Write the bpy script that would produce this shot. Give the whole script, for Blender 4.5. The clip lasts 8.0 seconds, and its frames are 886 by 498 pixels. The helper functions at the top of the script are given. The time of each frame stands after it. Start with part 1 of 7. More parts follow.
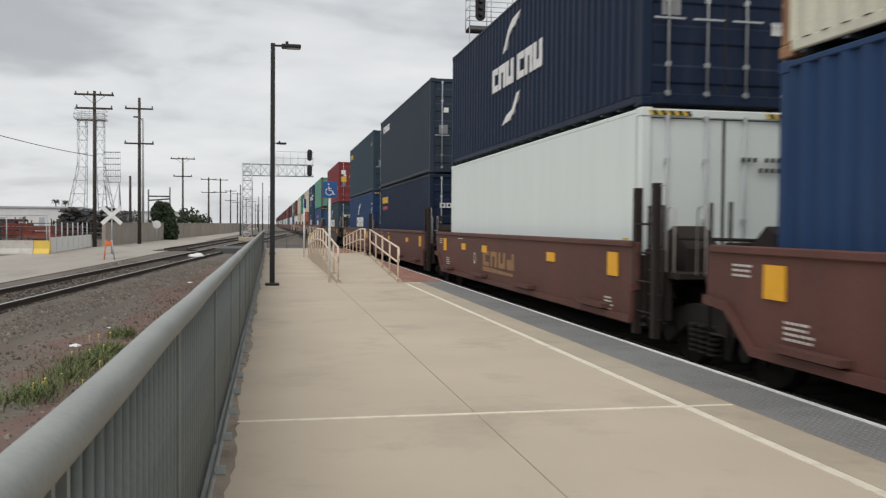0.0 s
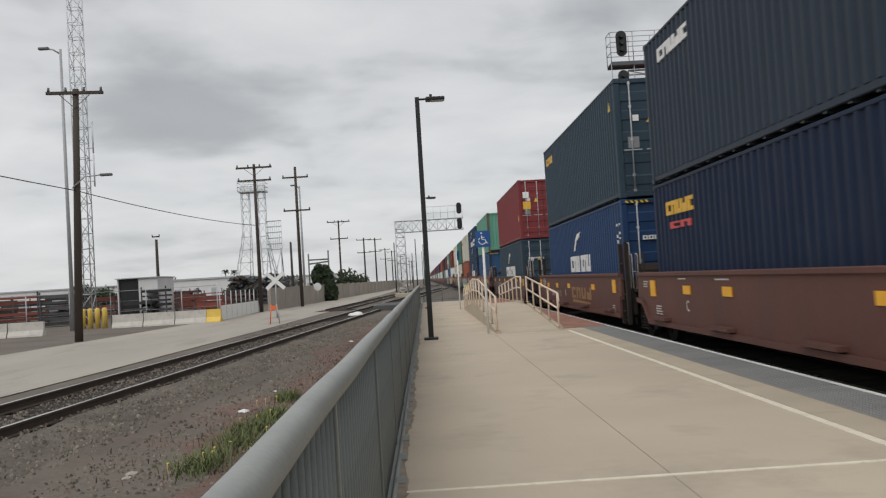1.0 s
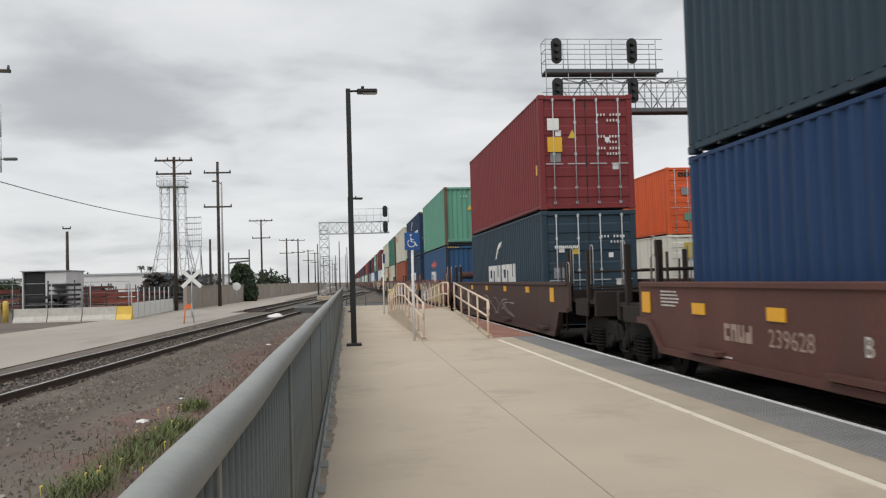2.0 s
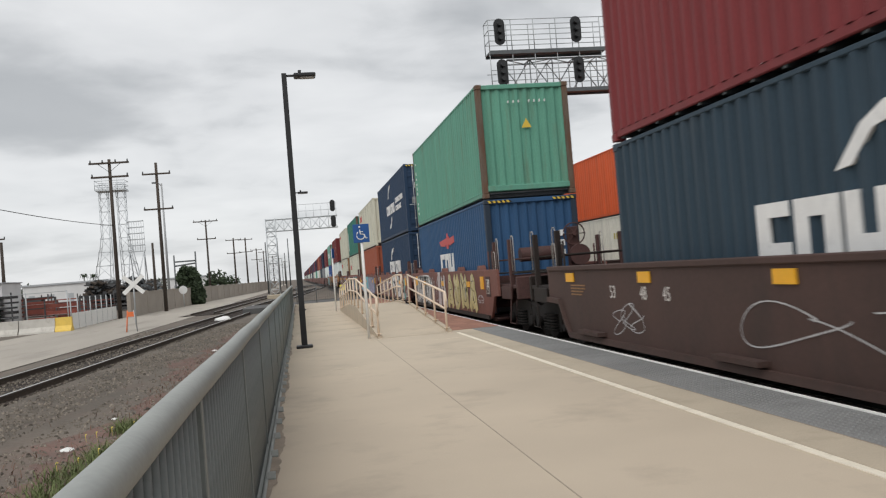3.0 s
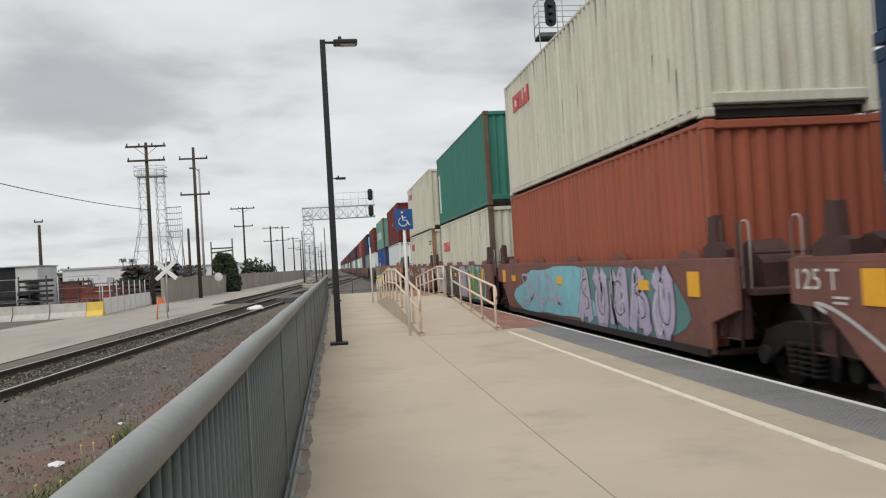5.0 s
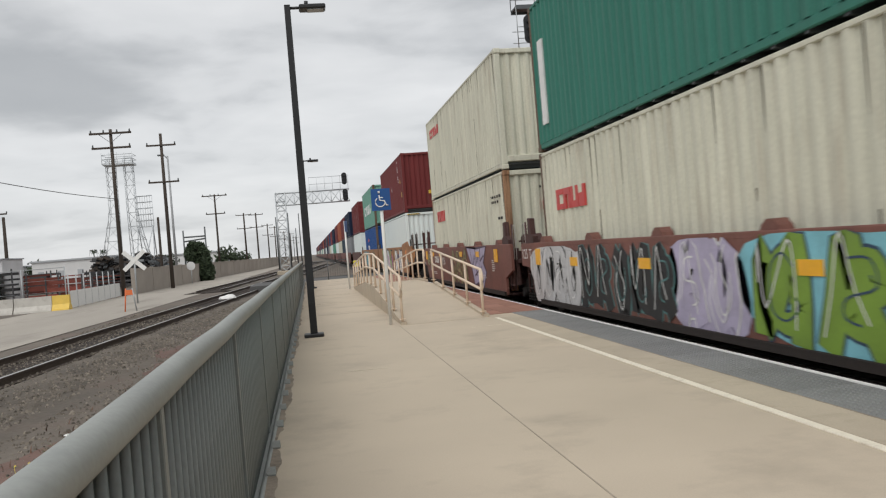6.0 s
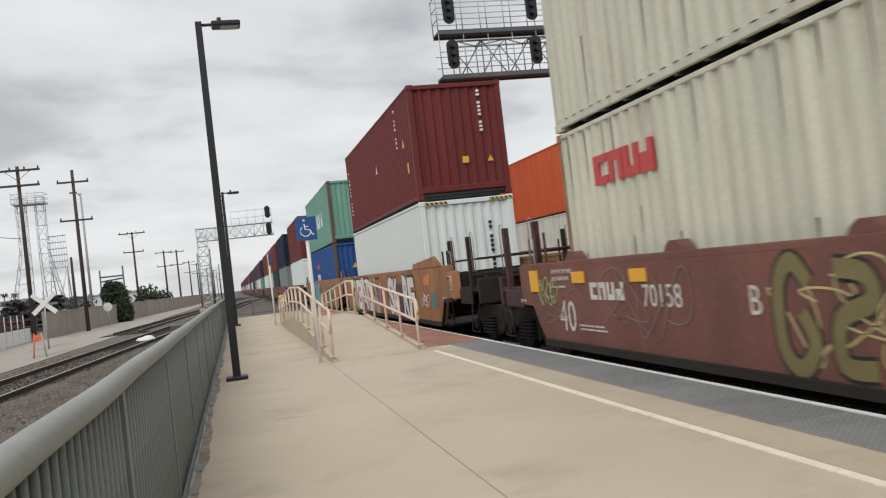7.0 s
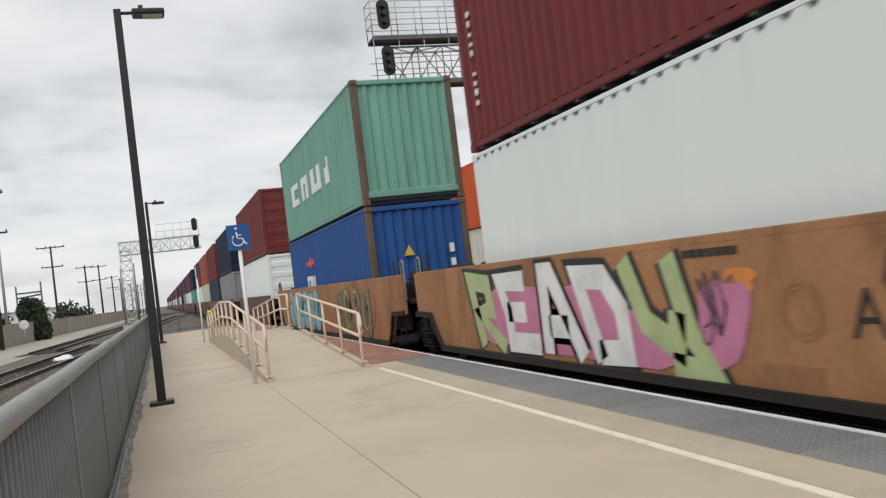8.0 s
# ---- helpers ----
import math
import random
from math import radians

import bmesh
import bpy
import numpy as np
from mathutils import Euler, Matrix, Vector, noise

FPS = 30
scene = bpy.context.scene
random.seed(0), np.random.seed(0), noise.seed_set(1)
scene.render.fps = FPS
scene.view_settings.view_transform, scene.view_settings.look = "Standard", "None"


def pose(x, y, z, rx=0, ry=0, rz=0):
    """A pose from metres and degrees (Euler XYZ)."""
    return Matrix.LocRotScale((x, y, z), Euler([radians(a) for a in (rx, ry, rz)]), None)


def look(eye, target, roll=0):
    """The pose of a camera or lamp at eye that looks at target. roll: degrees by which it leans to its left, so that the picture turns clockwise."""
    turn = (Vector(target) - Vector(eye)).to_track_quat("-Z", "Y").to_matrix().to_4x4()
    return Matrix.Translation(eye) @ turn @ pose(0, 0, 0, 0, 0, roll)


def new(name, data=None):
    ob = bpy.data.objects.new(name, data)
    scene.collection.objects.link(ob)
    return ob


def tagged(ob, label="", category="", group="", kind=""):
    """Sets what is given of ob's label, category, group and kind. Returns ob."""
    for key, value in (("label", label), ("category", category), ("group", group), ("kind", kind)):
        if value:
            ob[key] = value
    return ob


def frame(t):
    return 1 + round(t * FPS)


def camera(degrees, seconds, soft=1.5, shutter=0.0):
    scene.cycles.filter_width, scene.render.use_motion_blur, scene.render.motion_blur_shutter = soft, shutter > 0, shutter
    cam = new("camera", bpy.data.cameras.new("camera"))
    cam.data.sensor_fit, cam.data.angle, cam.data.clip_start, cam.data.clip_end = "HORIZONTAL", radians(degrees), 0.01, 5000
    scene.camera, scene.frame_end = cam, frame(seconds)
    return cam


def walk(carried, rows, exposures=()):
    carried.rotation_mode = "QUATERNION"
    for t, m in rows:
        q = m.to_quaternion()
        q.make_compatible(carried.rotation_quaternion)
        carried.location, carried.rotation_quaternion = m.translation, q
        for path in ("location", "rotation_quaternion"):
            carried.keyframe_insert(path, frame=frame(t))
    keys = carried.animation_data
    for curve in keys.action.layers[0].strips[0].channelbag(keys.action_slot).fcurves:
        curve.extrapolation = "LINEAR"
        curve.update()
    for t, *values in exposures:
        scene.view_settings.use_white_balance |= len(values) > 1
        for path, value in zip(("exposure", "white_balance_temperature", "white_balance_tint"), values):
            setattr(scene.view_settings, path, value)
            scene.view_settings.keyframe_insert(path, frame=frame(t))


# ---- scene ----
cam = camera(54.2, 8.0, soft=1.2, shutter=0.12)
PATH = [
    (0, (0.057, 0.228, 1.484), (0.448, 2.189, 1.429), 0.5),
    (0.3, (-0.027, 0.402, 1.480), (0.244, 2.383, 1.449), -1.7),
    (0.5, (-0.045, 0.562, 1.483), (0.159, 2.552, 1.468), -2.8),
    (0.7, (-0.018, 0.661, 1.476), (0.114, 2.656, 1.479), -3.3),
    (1, (0.031, 0.843, 1.453), (0.077, 2.842, 1.519), -3.5),
    (1.2, (-0.001, 1.082, 1.442), (0.024, 3.079, 1.537), -3.2),
    (1.5, (-0.06, 1.482, 1.436), (0.067, 3.477, 1.513), -2.0),
    (1.7, (-0.051, 1.667, 1.435), (0.124, 3.659, 1.459), -1.4),
    (2, (-0.013, 1.901, 1.432), (0.208, 3.888, 1.502), -1.6),
    (2.2, (0.02, 2.105, 1.423), (0.272, 4.087, 1.51), -2.5),
    (3.3, (0.081, 3.366, 1.462), (0.444, 5.332, 1.493), -5.2),
    (3.5, (0.05, 3.582, 1.465), (0.452, 5.541, 1.504), -4.9),
    (4, (-0.008, 3.963, 1.455), (0.383, 5.923, 1.522), -2.7),
    (4.4, (0.025, 4.387, 1.435), (0.289, 6.369, 1.465), -2.9),
    (4.5, (0.041, 4.484, 1.434), (0.264, 6.472, 1.437), -3.0),
    (4.7, (0.073, 4.645, 1.442), (0.305, 6.631, 1.474), -3.2),
    (5.8, (0.112, 5.916, 1.443), (0.416, 7.893, 1.451), -3.7),
    (6, (0.146, 6.173, 1.435), (0.449, 8.15, 1.423), -4.7),
    (6.5, (0.218, 6.609, 1.434), (0.569, 8.577, 1.419), -7.1),
    (6.8, (0.213, 6.901, 1.423), (0.641, 8.855, 1.441), -7.0),
    (7, (0.21, 7.129, 1.417), (0.685, 9.072, 1.458), -6.6),
    (7.3, (0.231, 7.494, 1.438), (0.783, 9.415, 1.510), -7.0),
    (7.5, (0.242, 7.723, 1.449), (0.87, 9.621, 1.521), -7.2),
    (7.7, (0.239, 7.921, 1.441), (0.865, 9.817, 1.552), -7.2),
    (8, (0.227, 8.182, 1.411), (0.857, 10.079, 1.462), -7.1),
]
walk(cam, [(t, look(eye, target, roll)) for t, eye, target, roll in PATH], [(0, .02), (.5, -.07), (1, -.12), (1.5, -.03), (2, .05), (3.5, .11), (4, .13), (4.5, .10), (6, .02), (6.5, .02), (7, .08), (7.5, .07), (8, .12)])


# ---------------------------------------------------------------- light
def build_world():
    w = bpy.data.worlds.new("overcast_sky")
    scene.world = w
    w.use_nodes = True
    nt = w.node_tree
    nt.nodes.clear()
    N, L = nt.nodes.new, nt.links.new
    out, bg = N("ShaderNodeOutputWorld"), N("ShaderNodeBackground")
    sky = N("ShaderNodeTexSky")
    sky.sky_type, sky.sun_disc = "NISHITA", False
    sky.sun_elevation, sky.sun_rotation = radians(55), radians(200)
    dim = N("ShaderNodeVectorMath")
    dim.operation = "SCALE"
    dim.inputs["Scale"].default_value = 0.10
    L(sky.outputs[0], dim.inputs[0])
    # cloud layer: the view direction carried up to a flat deck
    co, sep = N("ShaderNodeTexCoord"), N("ShaderNodeSeparateXYZ")
    L(co.outputs["Generated"], sep.inputs[0])
    h = N("ShaderNodeMath")
    h.operation = "MAXIMUM"
    h.inputs[1].default_value = 0.0
    L(sep.outputs[2], h.inputs[0])
    hh = N("ShaderNodeMath")
    hh.inputs[1].default_value = 0.16
    L(h.outputs[0], hh.inputs[0])
    deck = N("ShaderNodeCombineXYZ")
    for i in range(2):
        d = N("ShaderNodeMath")
        d.operation = "DIVIDE"
        L(sep.outputs[i], d.inputs[0])
        L(hh.outputs[0], d.inputs[1])
        L(d.outputs[0], deck.inputs[i])
    big, small = N("ShaderNodeTexNoise"), N("ShaderNodeTexNoise")
    for n, s, det, rough in ((big, 0.95, 4, 0.5), (small, 3.0, 6, 0.55)):
        n.inputs["Scale"].default_value = s
        n.inputs["Detail"].default_value = det
        n.inputs["Roughness"].default_value = rough
        n.inputs["Distortion"].default_value = 0.35
        L(deck.outputs[0], n.inputs["Vector"])
    both = N("ShaderNodeMix")
    both.inputs[0].default_value = 0.22
    L(big.outputs[0], both.inputs[2])
    L(small.outputs[0], both.inputs[3])
    ramp = N("ShaderNodeValToRGB")
    e = ramp.color_ramp.elements
    e[0].position, e[0].color = 0.34, (0.40, 0.415, 0.43, 1)
    e[1].position, e[1].color = 0.66, (0.86, 0.865, 0.87, 1)
    mid = e.new(0.48)
    mid.color = (0.71, 0.72, 0.73, 1)
    L(both.outputs[0], ramp.inputs[0])
    # one heavy grey cloud, long and low, ahead to the north-west
    cl, ln, ad = N("ShaderNodeVectorMath"), N("ShaderNodeVectorMath"), N("ShaderNodeVectorMath")
    cl.operation, ln.operation = "SUBTRACT", "LENGTH"
    cl.inputs[1].default_value = (-0.72, 2.62, 0.0)
    L(deck.outputs[0], cl.inputs[0])
    st = N("ShaderNodeVectorMath")
    st.operation = "MULTIPLY"
    st.inputs[1].default_value = (2.3, 1.7, 0.0)
    L(cl.outputs[0], st.inputs[0])
    wob = N("ShaderNodeTexNoise")
    wob.inputs["Scale"].default_value, wob.inputs["Detail"].default_value = 2.4, 5
    L(deck.outputs[0], wob.inputs["Vector"])
    wv = N("ShaderNodeVectorMath")
    wv.operation = "MULTIPLY_ADD"
    wv.inputs[1].default_value, wv.inputs[2].default_value = (1.5, 1.5, 0.0), (-0.75, -0.75, 0.0)
    L(wob.outputs["Color"], wv.inputs[0])
    L(st.outputs[0], ad.inputs[0])
    L(wv.outputs[0], ad.inputs[1])
    L(ad.outputs[0], ln.inputs[0])
    hv = N("ShaderNodeMapRange")
    hv.interpolation_type = "SMOOTHSTEP"
    hv.inputs[1].default_value, hv.inputs[2].default_value = 0.25, 1.05
    hv.inputs[3].default_value, hv.inputs[4].default_value = 0.75, 0.0
    L(ln.outputs["Value"], hv.inputs[0])
    heavy = N("ShaderNodeMix")
    heavy.data_type = "RGBA"
    heavy.inputs[7].default_value = (0.385, 0.40, 0.415, 1)
    L(hv.outputs[0], heavy.inputs[0])
    L(ramp.outputs[0], heavy.inputs[6])
    # the cloud deck is brightest low over the horizon
    low = N("ShaderNodeMapRange")
    low.inputs[1].default_value, low.inputs[2].default_value = 0.0, 0.16
    low.inputs[3].default_value, low.inputs[4].default_value = 0.55, 0.0
    L(sep.outputs[2], low.inputs[0])
    hor = N("ShaderNodeMix")
    hor.data_type = "RGBA"
    hor.inputs[7].default_value = (0.80, 0.815, 0.83, 1)
    L(low.outputs[0], hor.inputs[0])
    L(heavy.outputs[2], hor.inputs[6])
    mix = N("ShaderNodeMix")
    mix.data_type = "RGBA"
    mix.inputs[0].default_value = 0.93
    L(dim.outputs[0], mix.inputs[6])
    L(hor.outputs[2], mix.inputs[7])
    L(mix.outputs[2], bg.inputs[0])
    bg.inputs[1].default_value = SKY
    L(bg.outputs[0], out.inputs[0])
    sun = new("sun", bpy.data.lights.new("sun", "SUN"))
    sun.data.energy, sun.data.angle, sun.data.color = SUN, radians(60), (1.0, 0.965, 0.91)
    sun.matrix_world = look((-22, -35, 70), (5, 15, 0))


SKY, SUN = 1.0, 1.5
build_world()


# ---------------------------------------------------------------- materials
def mat(name, color, rough=0.7, metal=0.0, vary=0.15, scale=1.5, grain=60.0, bump=0.1, stain=None, stain_amount=0.0,
        stretch=(1, 1, 1), per_object=0.0, spec=0.4, stain_low=0.52, per_piece=0.0):
    """A painted or raw surface with two scales of variation, fine relief and optional stains."""
    m = bpy.data.materials.new(name)
    m.use_nodes = True
    nt = m.node_tree
    b = nt.nodes["Principled BSDF"]
    N, L = nt.nodes.new, nt.links.new
    co, mp = N("ShaderNodeTexCoord"), N("ShaderNodeMapping")
    mp.inputs["Scale"].default_value = stretch
    L(co.outputs["Object"], mp.inputs[0])
    big, fine = N("ShaderNodeTexNoise"), N("ShaderNodeTexNoise")
    big.inputs["Scale"].default_value, big.inputs["Detail"].default_value = scale, 5
    fine.inputs["Scale"].default_value, fine.inputs["Detail"].default_value = grain, 3
    L(mp.outputs[0], big.inputs["Vector"])
    L(co.outputs["Object"], fine.inputs["Vector"])
    add = N("ShaderNodeMix")
    add.inputs[0].default_value = 0.35
    L(big.outputs[0], add.inputs[2])
    L(fine.outputs[0], add.inputs[3])
    ramp = N("ShaderNodeMapRange")
    ramp.inputs[1].default_value, ramp.inputs[2].default_value = 0.3, 0.7
    ramp.inputs[3].default_value, ramp.inputs[4].default_value = 1 - vary, 1 + vary
    L(add.outputs[0], ramp.inputs[0])
    last = ramp.outputs[0]
    if per_object:
        info = N("ShaderNodeObjectInfo")
        r = N("ShaderNodeMapRange")
        r.inputs[3].default_value, r.inputs[4].default_value = 1 - per_object, 1 + per_object
        L(info.outputs["Random"], r.inputs[0])
        mul = N("ShaderNodeMath")
        mul.operation = "MULTIPLY"
        L(last, mul.inputs[0])
        L(r.outputs[0], mul.inputs[1])
        last = mul.outputs[0]
    if per_piece:
        geo = N("ShaderNodeNewGeometry")
        r = N("ShaderNodeMapRange")
        r.inputs[3].default_value, r.inputs[4].default_value = 1 - per_piece, 1 + per_piece
        L(geo.outputs["Random Per Island"], r.inputs[0])
        mul = N("ShaderNodeMath")
        mul.operation = "MULTIPLY"
        L(last, mul.inputs[0])
        L(r.outputs[0], mul.inputs[1])
        last = mul.outputs[0]
    sc = N("ShaderNodeVectorMath")
    sc.operation = "SCALE"
    sc.inputs[0].default_value = color[:3]
    L(last, sc.inputs["Scale"])
    col = sc.outputs[0]
    if stain:
        st = N("ShaderNodeTexNoise")
        st.inputs["Scale"].default_value, st.inputs["Detail"].default_value = scale * 1.7, 7
        st.inputs["Roughness"].default_value = 0.65
        off = N("ShaderNodeVectorMath")
        off.inputs[1].default_value = (7.3, 2.1, 4.4)
        L(mp.outputs[0], off.inputs[0])
        L(off.outputs[0], st.inputs["Vector"])
        k = N("ShaderNodeMapRange")
        k.inputs[1].default_value, k.inputs[2].default_value = stain_low, stain_low + 0.2
        k.inputs[3].default_value, k.inputs[4].default_value = 0.0, stain_amount
        L(st.outputs[0], k.inputs[0])
        mx = N("ShaderNodeMix")
        mx.data_type = "RGBA"
        L(k.outputs[0], mx.inputs[0])
        L(col, mx.inputs[6])
        mx.inputs[7].default_value = (*stain[:3], 1)
        col = mx.outputs[2]
    L(col, b.inputs["Base Color"])
    b.inputs["Metallic"].default_value = metal
    b.inputs["Specular IOR Level"].default_value = spec
    rr = N("ShaderNodeMapRange")
    rr.inputs[3].default_value, rr.inputs[4].default_value = max(0.05, rough - 0.1), min(1, rough + 0.1)
    L(big.outputs[0], rr.inputs[0])
    L(rr.outputs[0], b.inputs["Roughness"])
    if bump:
        bp = N("ShaderNodeBump")
        bp.inputs["Strength"].default_value = bump
        bp.inputs["Distance"].default_value = 0.01
        L(fine.outputs[0], bp.inputs["Height"])
        L(bp.outputs[0], b.inputs["Normal"])
    return m


RUST = (0.17, 0.075, 0.035)


def box_paint(name, color, stain=None, amount=0.35, vary=0.16):
    """Container paint: rain streaks run down it."""
    return mat(name, color, rough=0.55, vary=vary, scale=0.9, grain=25, bump=0.05, stain=stain or tuple(0.55 * c + 0.05 for c in color),
               stain_amount=amount, stretch=(2.5, 2.5, 0.35), spec=0.18)


M = {}
M["concrete"] = mat("platform_concrete", (0.530, 0.452, 0.355), 0.85, vary=0.10, scale=0.5, grain=90, bump=0.12, stain=(0.37, 0.315, 0.25), stain_amount=0.65)
M["edge_concrete"] = mat("edge_concrete", (0.47, 0.405, 0.315), 0.85, vary=0.14, scale=1.2, grain=70, bump=0.2, stain=(0.34, 0.285, 0.215), stain_amount=0.6)
M["dirty_concrete"] = mat("dirty_concrete", (0.30, 0.25, 0.20), 0.9, vary=0.3, scale=3, grain=70, bump=0.4, stain=(0.13, 0.11, 0.09), stain_amount=0.8)
M["tactile"] = mat("tactile_grey", (0.225, 0.228, 0.228), 0.7, vary=0.15, scale=1.0, grain=50, bump=0.1, stain=(0.16, 0.16, 0.16), stain_amount=0.6, per_object=0.10)
M["red_paver"] = mat("red_tactile", (0.34, 0.175, 0.13), 0.8, vary=0.15, scale=2, grain=60, bump=0.15, per_object=0.12)
M["line"] = mat("line_paint", (0.80, 0.74, 0.62), 0.7, vary=0.10, scale=4, grain=80, stain=(0.5, 0.43, 0.34), stain_amount=0.6)
M["edge_white"] = mat("edge_paint", (0.82, 0.82, 0.80), 0.6, vary=0.08, scale=4, grain=60)
M["joint"] = mat("joint_dark", (0.36, 0.31, 0.25), 0.9, vary=0.2, scale=5)
M["fence"] = mat("fence_paint", (0.23, 0.255, 0.25), 0.5, vary=0.14, scale=2, grain=40, bump=0.04, stain=(0.13, 0.145, 0.145), stain_amount=0.5, stretch=(1, 1, 0.4))
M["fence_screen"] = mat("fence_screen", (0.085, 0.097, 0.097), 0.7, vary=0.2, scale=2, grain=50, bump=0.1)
M["fence_rail"] = mat("fence_rail_paint", (0.285, 0.30, 0.287), 0.55, vary=0.16, scale=3, grain=50, bump=0.05, stain=(0.22, 0.24, 0.235), stain_amount=0.5, stain_low=0.55)
M["black"] = mat("black_pole_paint", (0.018, 0.019, 0.021), 0.45, vary=0.25, scale=2, grain=30, bump=0.03)
M["cream"] = mat("cream_rail_paint", (0.74, 0.60, 0.47), 0.5, vary=0.10, scale=3, grain=40, bump=0.05, stain=(0.42, 0.24, 0.14), stain_amount=0.5, stain_low=0.58)
M["white"] = mat("white_paint", (0.78, 0.78, 0.76), 0.5, vary=0.06, scale=3, grain=40, bump=0.03)
M["blue_sign"] = mat("blue_sign", (0.022, 0.095, 0.30), 0.4, vary=0.08, scale=3, grain=30, bump=0.0)
M["ground"] = mat("yard_dirt", (0.138, 0.118, 0.098), 0.95, vary=0.35, scale=0.35, grain=14, bump=0.6, stain=(0.17, 0.115, 0.095), stain_amount=0.6, stain_low=0.5)
M["shoulder"] = mat("oily_gravel_shoulder", (0.122, 0.104, 0.086), 0.95, vary=0.5, scale=1.1, grain=16, bump=0.8, stain=(0.145, 0.125, 0.105), stain_amount=0.6)
M["red_soil"] = mat("red_soil", (0.150, 0.092, 0.076), 0.95, vary=0.35, scale=1.2, grain=18, bump=0.6, stain=(0.145, 0.125, 0.11), stain_amount=0.85, stain_low=0.5)
M["streak"] = mat("dark_rust_streak", (0.10, 0.085, 0.06), 0.8, vary=0.4, scale=3, grain=30, stain=(0.22, 0.13, 0.07), stain_amount=0.8)
# ballast colour is darkened to carry the shade under the cars
M["ballast"] = mat("ballast", (0.05, 0.045, 0.042), 0.95, vary=0.5, scale=1.2, grain=22, bump=0.8)
M["stone"] = mat("ballast_stone", (0.175, 0.152, 0.126), 0.95, vary=0.35, scale=3, grain=30, bump=0.3, per_piece=0.5)
M["road"] = mat("pale_road", (0.37, 0.338, 0.295), 0.9, vary=0.16, scale=0.3, grain=14, bump=0.25, stain=(0.24, 0.22, 0.195), stain_amount=0.8, stretch=(1, 0.25, 1))
M["asphalt"] = mat("crossing_asphalt", (0.10, 0.10, 0.10), 0.9, vary=0.2, scale=0.6, grain=30, bump=0.3)
M["rail"] = mat("rail_steel", (0.10, 0.075, 0.06), 0.6, metal=0.3, vary=0.25, scale=4, grain=40)
M["rail_head"] = mat("rail_head_steel", (0.50, 0.49, 0.47), 0.3, metal=0.9, vary=0.1, scale=3, grain=40)
M["tie"] = mat("tie_wood", (0.045, 0.035, 0.03), 0.95, vary=0.4, scale=3, grain=25, bump=0.5, per_object=0.25)
M["pole_wood"] = mat("pole_wood", (0.065, 0.052, 0.043), 0.95, vary=0.3, scale=2, grain=20, bump=0.4, stretch=(1, 1, 0.1))
M["pole_grey"] = mat("pale_metal_pole", (0.36, 0.37, 0.38), 0.6, metal=0.2, vary=0.1, scale=2)
M["galv"] = mat("galvanised_steel", (0.40, 0.42, 0.43), 0.5, metal=0.5, vary=0.12, scale=2, grain=20)
M["dark_steel"] = mat("dark_steel", (0.12, 0.13, 0.135), 0.55, metal=0.4, vary=0.2, scale=2)
M["wall"] = mat("block_wall", (0.36, 0.32, 0.28), 0.95, vary=0.12, scale=0.6, grain=10, bump=0.3, per_object=0.06)
M["leaf"] = mat("bush_leaf", (0.035, 0.052, 0.025), 0.8, vary=0.45, scale=2, grain=8, bump=0.2)
M["weed"] = mat("weed_leaf", (0.125, 0.155, 0.06), 0.8, vary=0.4, scale=3, grain=9, bump=0.0)
M["flower"] = mat("weed_flower", (0.62, 0.50, 0.12), 0.8, vary=0.2, scale=9)
M["dry"] = mat("dry_weed", (0.15, 0.085, 0.06), 0.9, vary=0.4, scale=3, grain=9, bump=0.0)
M["yellow"] = mat("yellow_paint", (0.72, 0.50, 0.10), 0.5, vary=0.12, scale=2, stain=(0.4, 0.3, 0.1), stain_amount=0.4)
M["yellow_bright"] = mat("clear_yellow_paint", (0.72, 0.62, 0.10), 0.5, vary=0.1, scale=2)
M["reflector"] = mat("yellow_reflector", (0.83, 0.42, 0.025), 0.4, vary=0.10, scale=3, grain=30, stain=(0.4, 0.22, 0.05), stain_amount=0.4, stain_low=0.58)
M["tan_logo"] = mat("faded_yellow_mark", (0.30, 0.165, 0.07), 0.6, vary=0.2, scale=4, stain=(0.16, 0.06, 0.045), stain_amount=0.7)
M["faded_mark"] = mat("faded_pale_stencil", (0.36, 0.27, 0.22), 0.6, vary=0.2, scale=5, stain=(0.16, 0.08, 0.06), stain_amount=0.6)
M["orange"] = mat("orange_marker", (0.75, 0.18, 0.06), 0.6, vary=0.1, scale=2)
M["lamp_lens"] = mat("lens_grey", (0.35, 0.36, 0.37), 0.3, vary=0.05, scale=2)
M["wheel"] = mat("wheel_steel", (0.022, 0.018, 0.016), 0.6, metal=0.4, vary=0.3, scale=5)
M["truck"] = mat("truck_steel", (0.012, 0.010, 0.009), 0.85, vary=0.4, scale=4, grain=30, bump=0.3)
M["handhold"] = mat("handhold_paint", (0.40, 0.38, 0.36), 0.5, vary=0.15, scale=5)
M["mark"] = mat("stencil_white", (0.66, 0.63, 0.60), 0.6, vary=0.15, scale=6, stain=(0.35, 0.25, 0.22), stain_amount=0.5)
M["mark_black"] = mat("stencil_black", (0.02, 0.02, 0.02), 0.6, vary=0.1, scale=6)
M["logo_white"] = mat("logo_white", (0.78, 0.78, 0.77), 0.5, vary=0.08, scale=3, stain=(0.5, 0.5, 0.5), stain_amount=0.4)
M["barrier"] = mat("dusty_white_barrier", (0.52, 0.50, 0.46), 0.8, vary=0.15, scale=1.5, stain=(0.3, 0.27, 0.23), stain_amount=0.6)
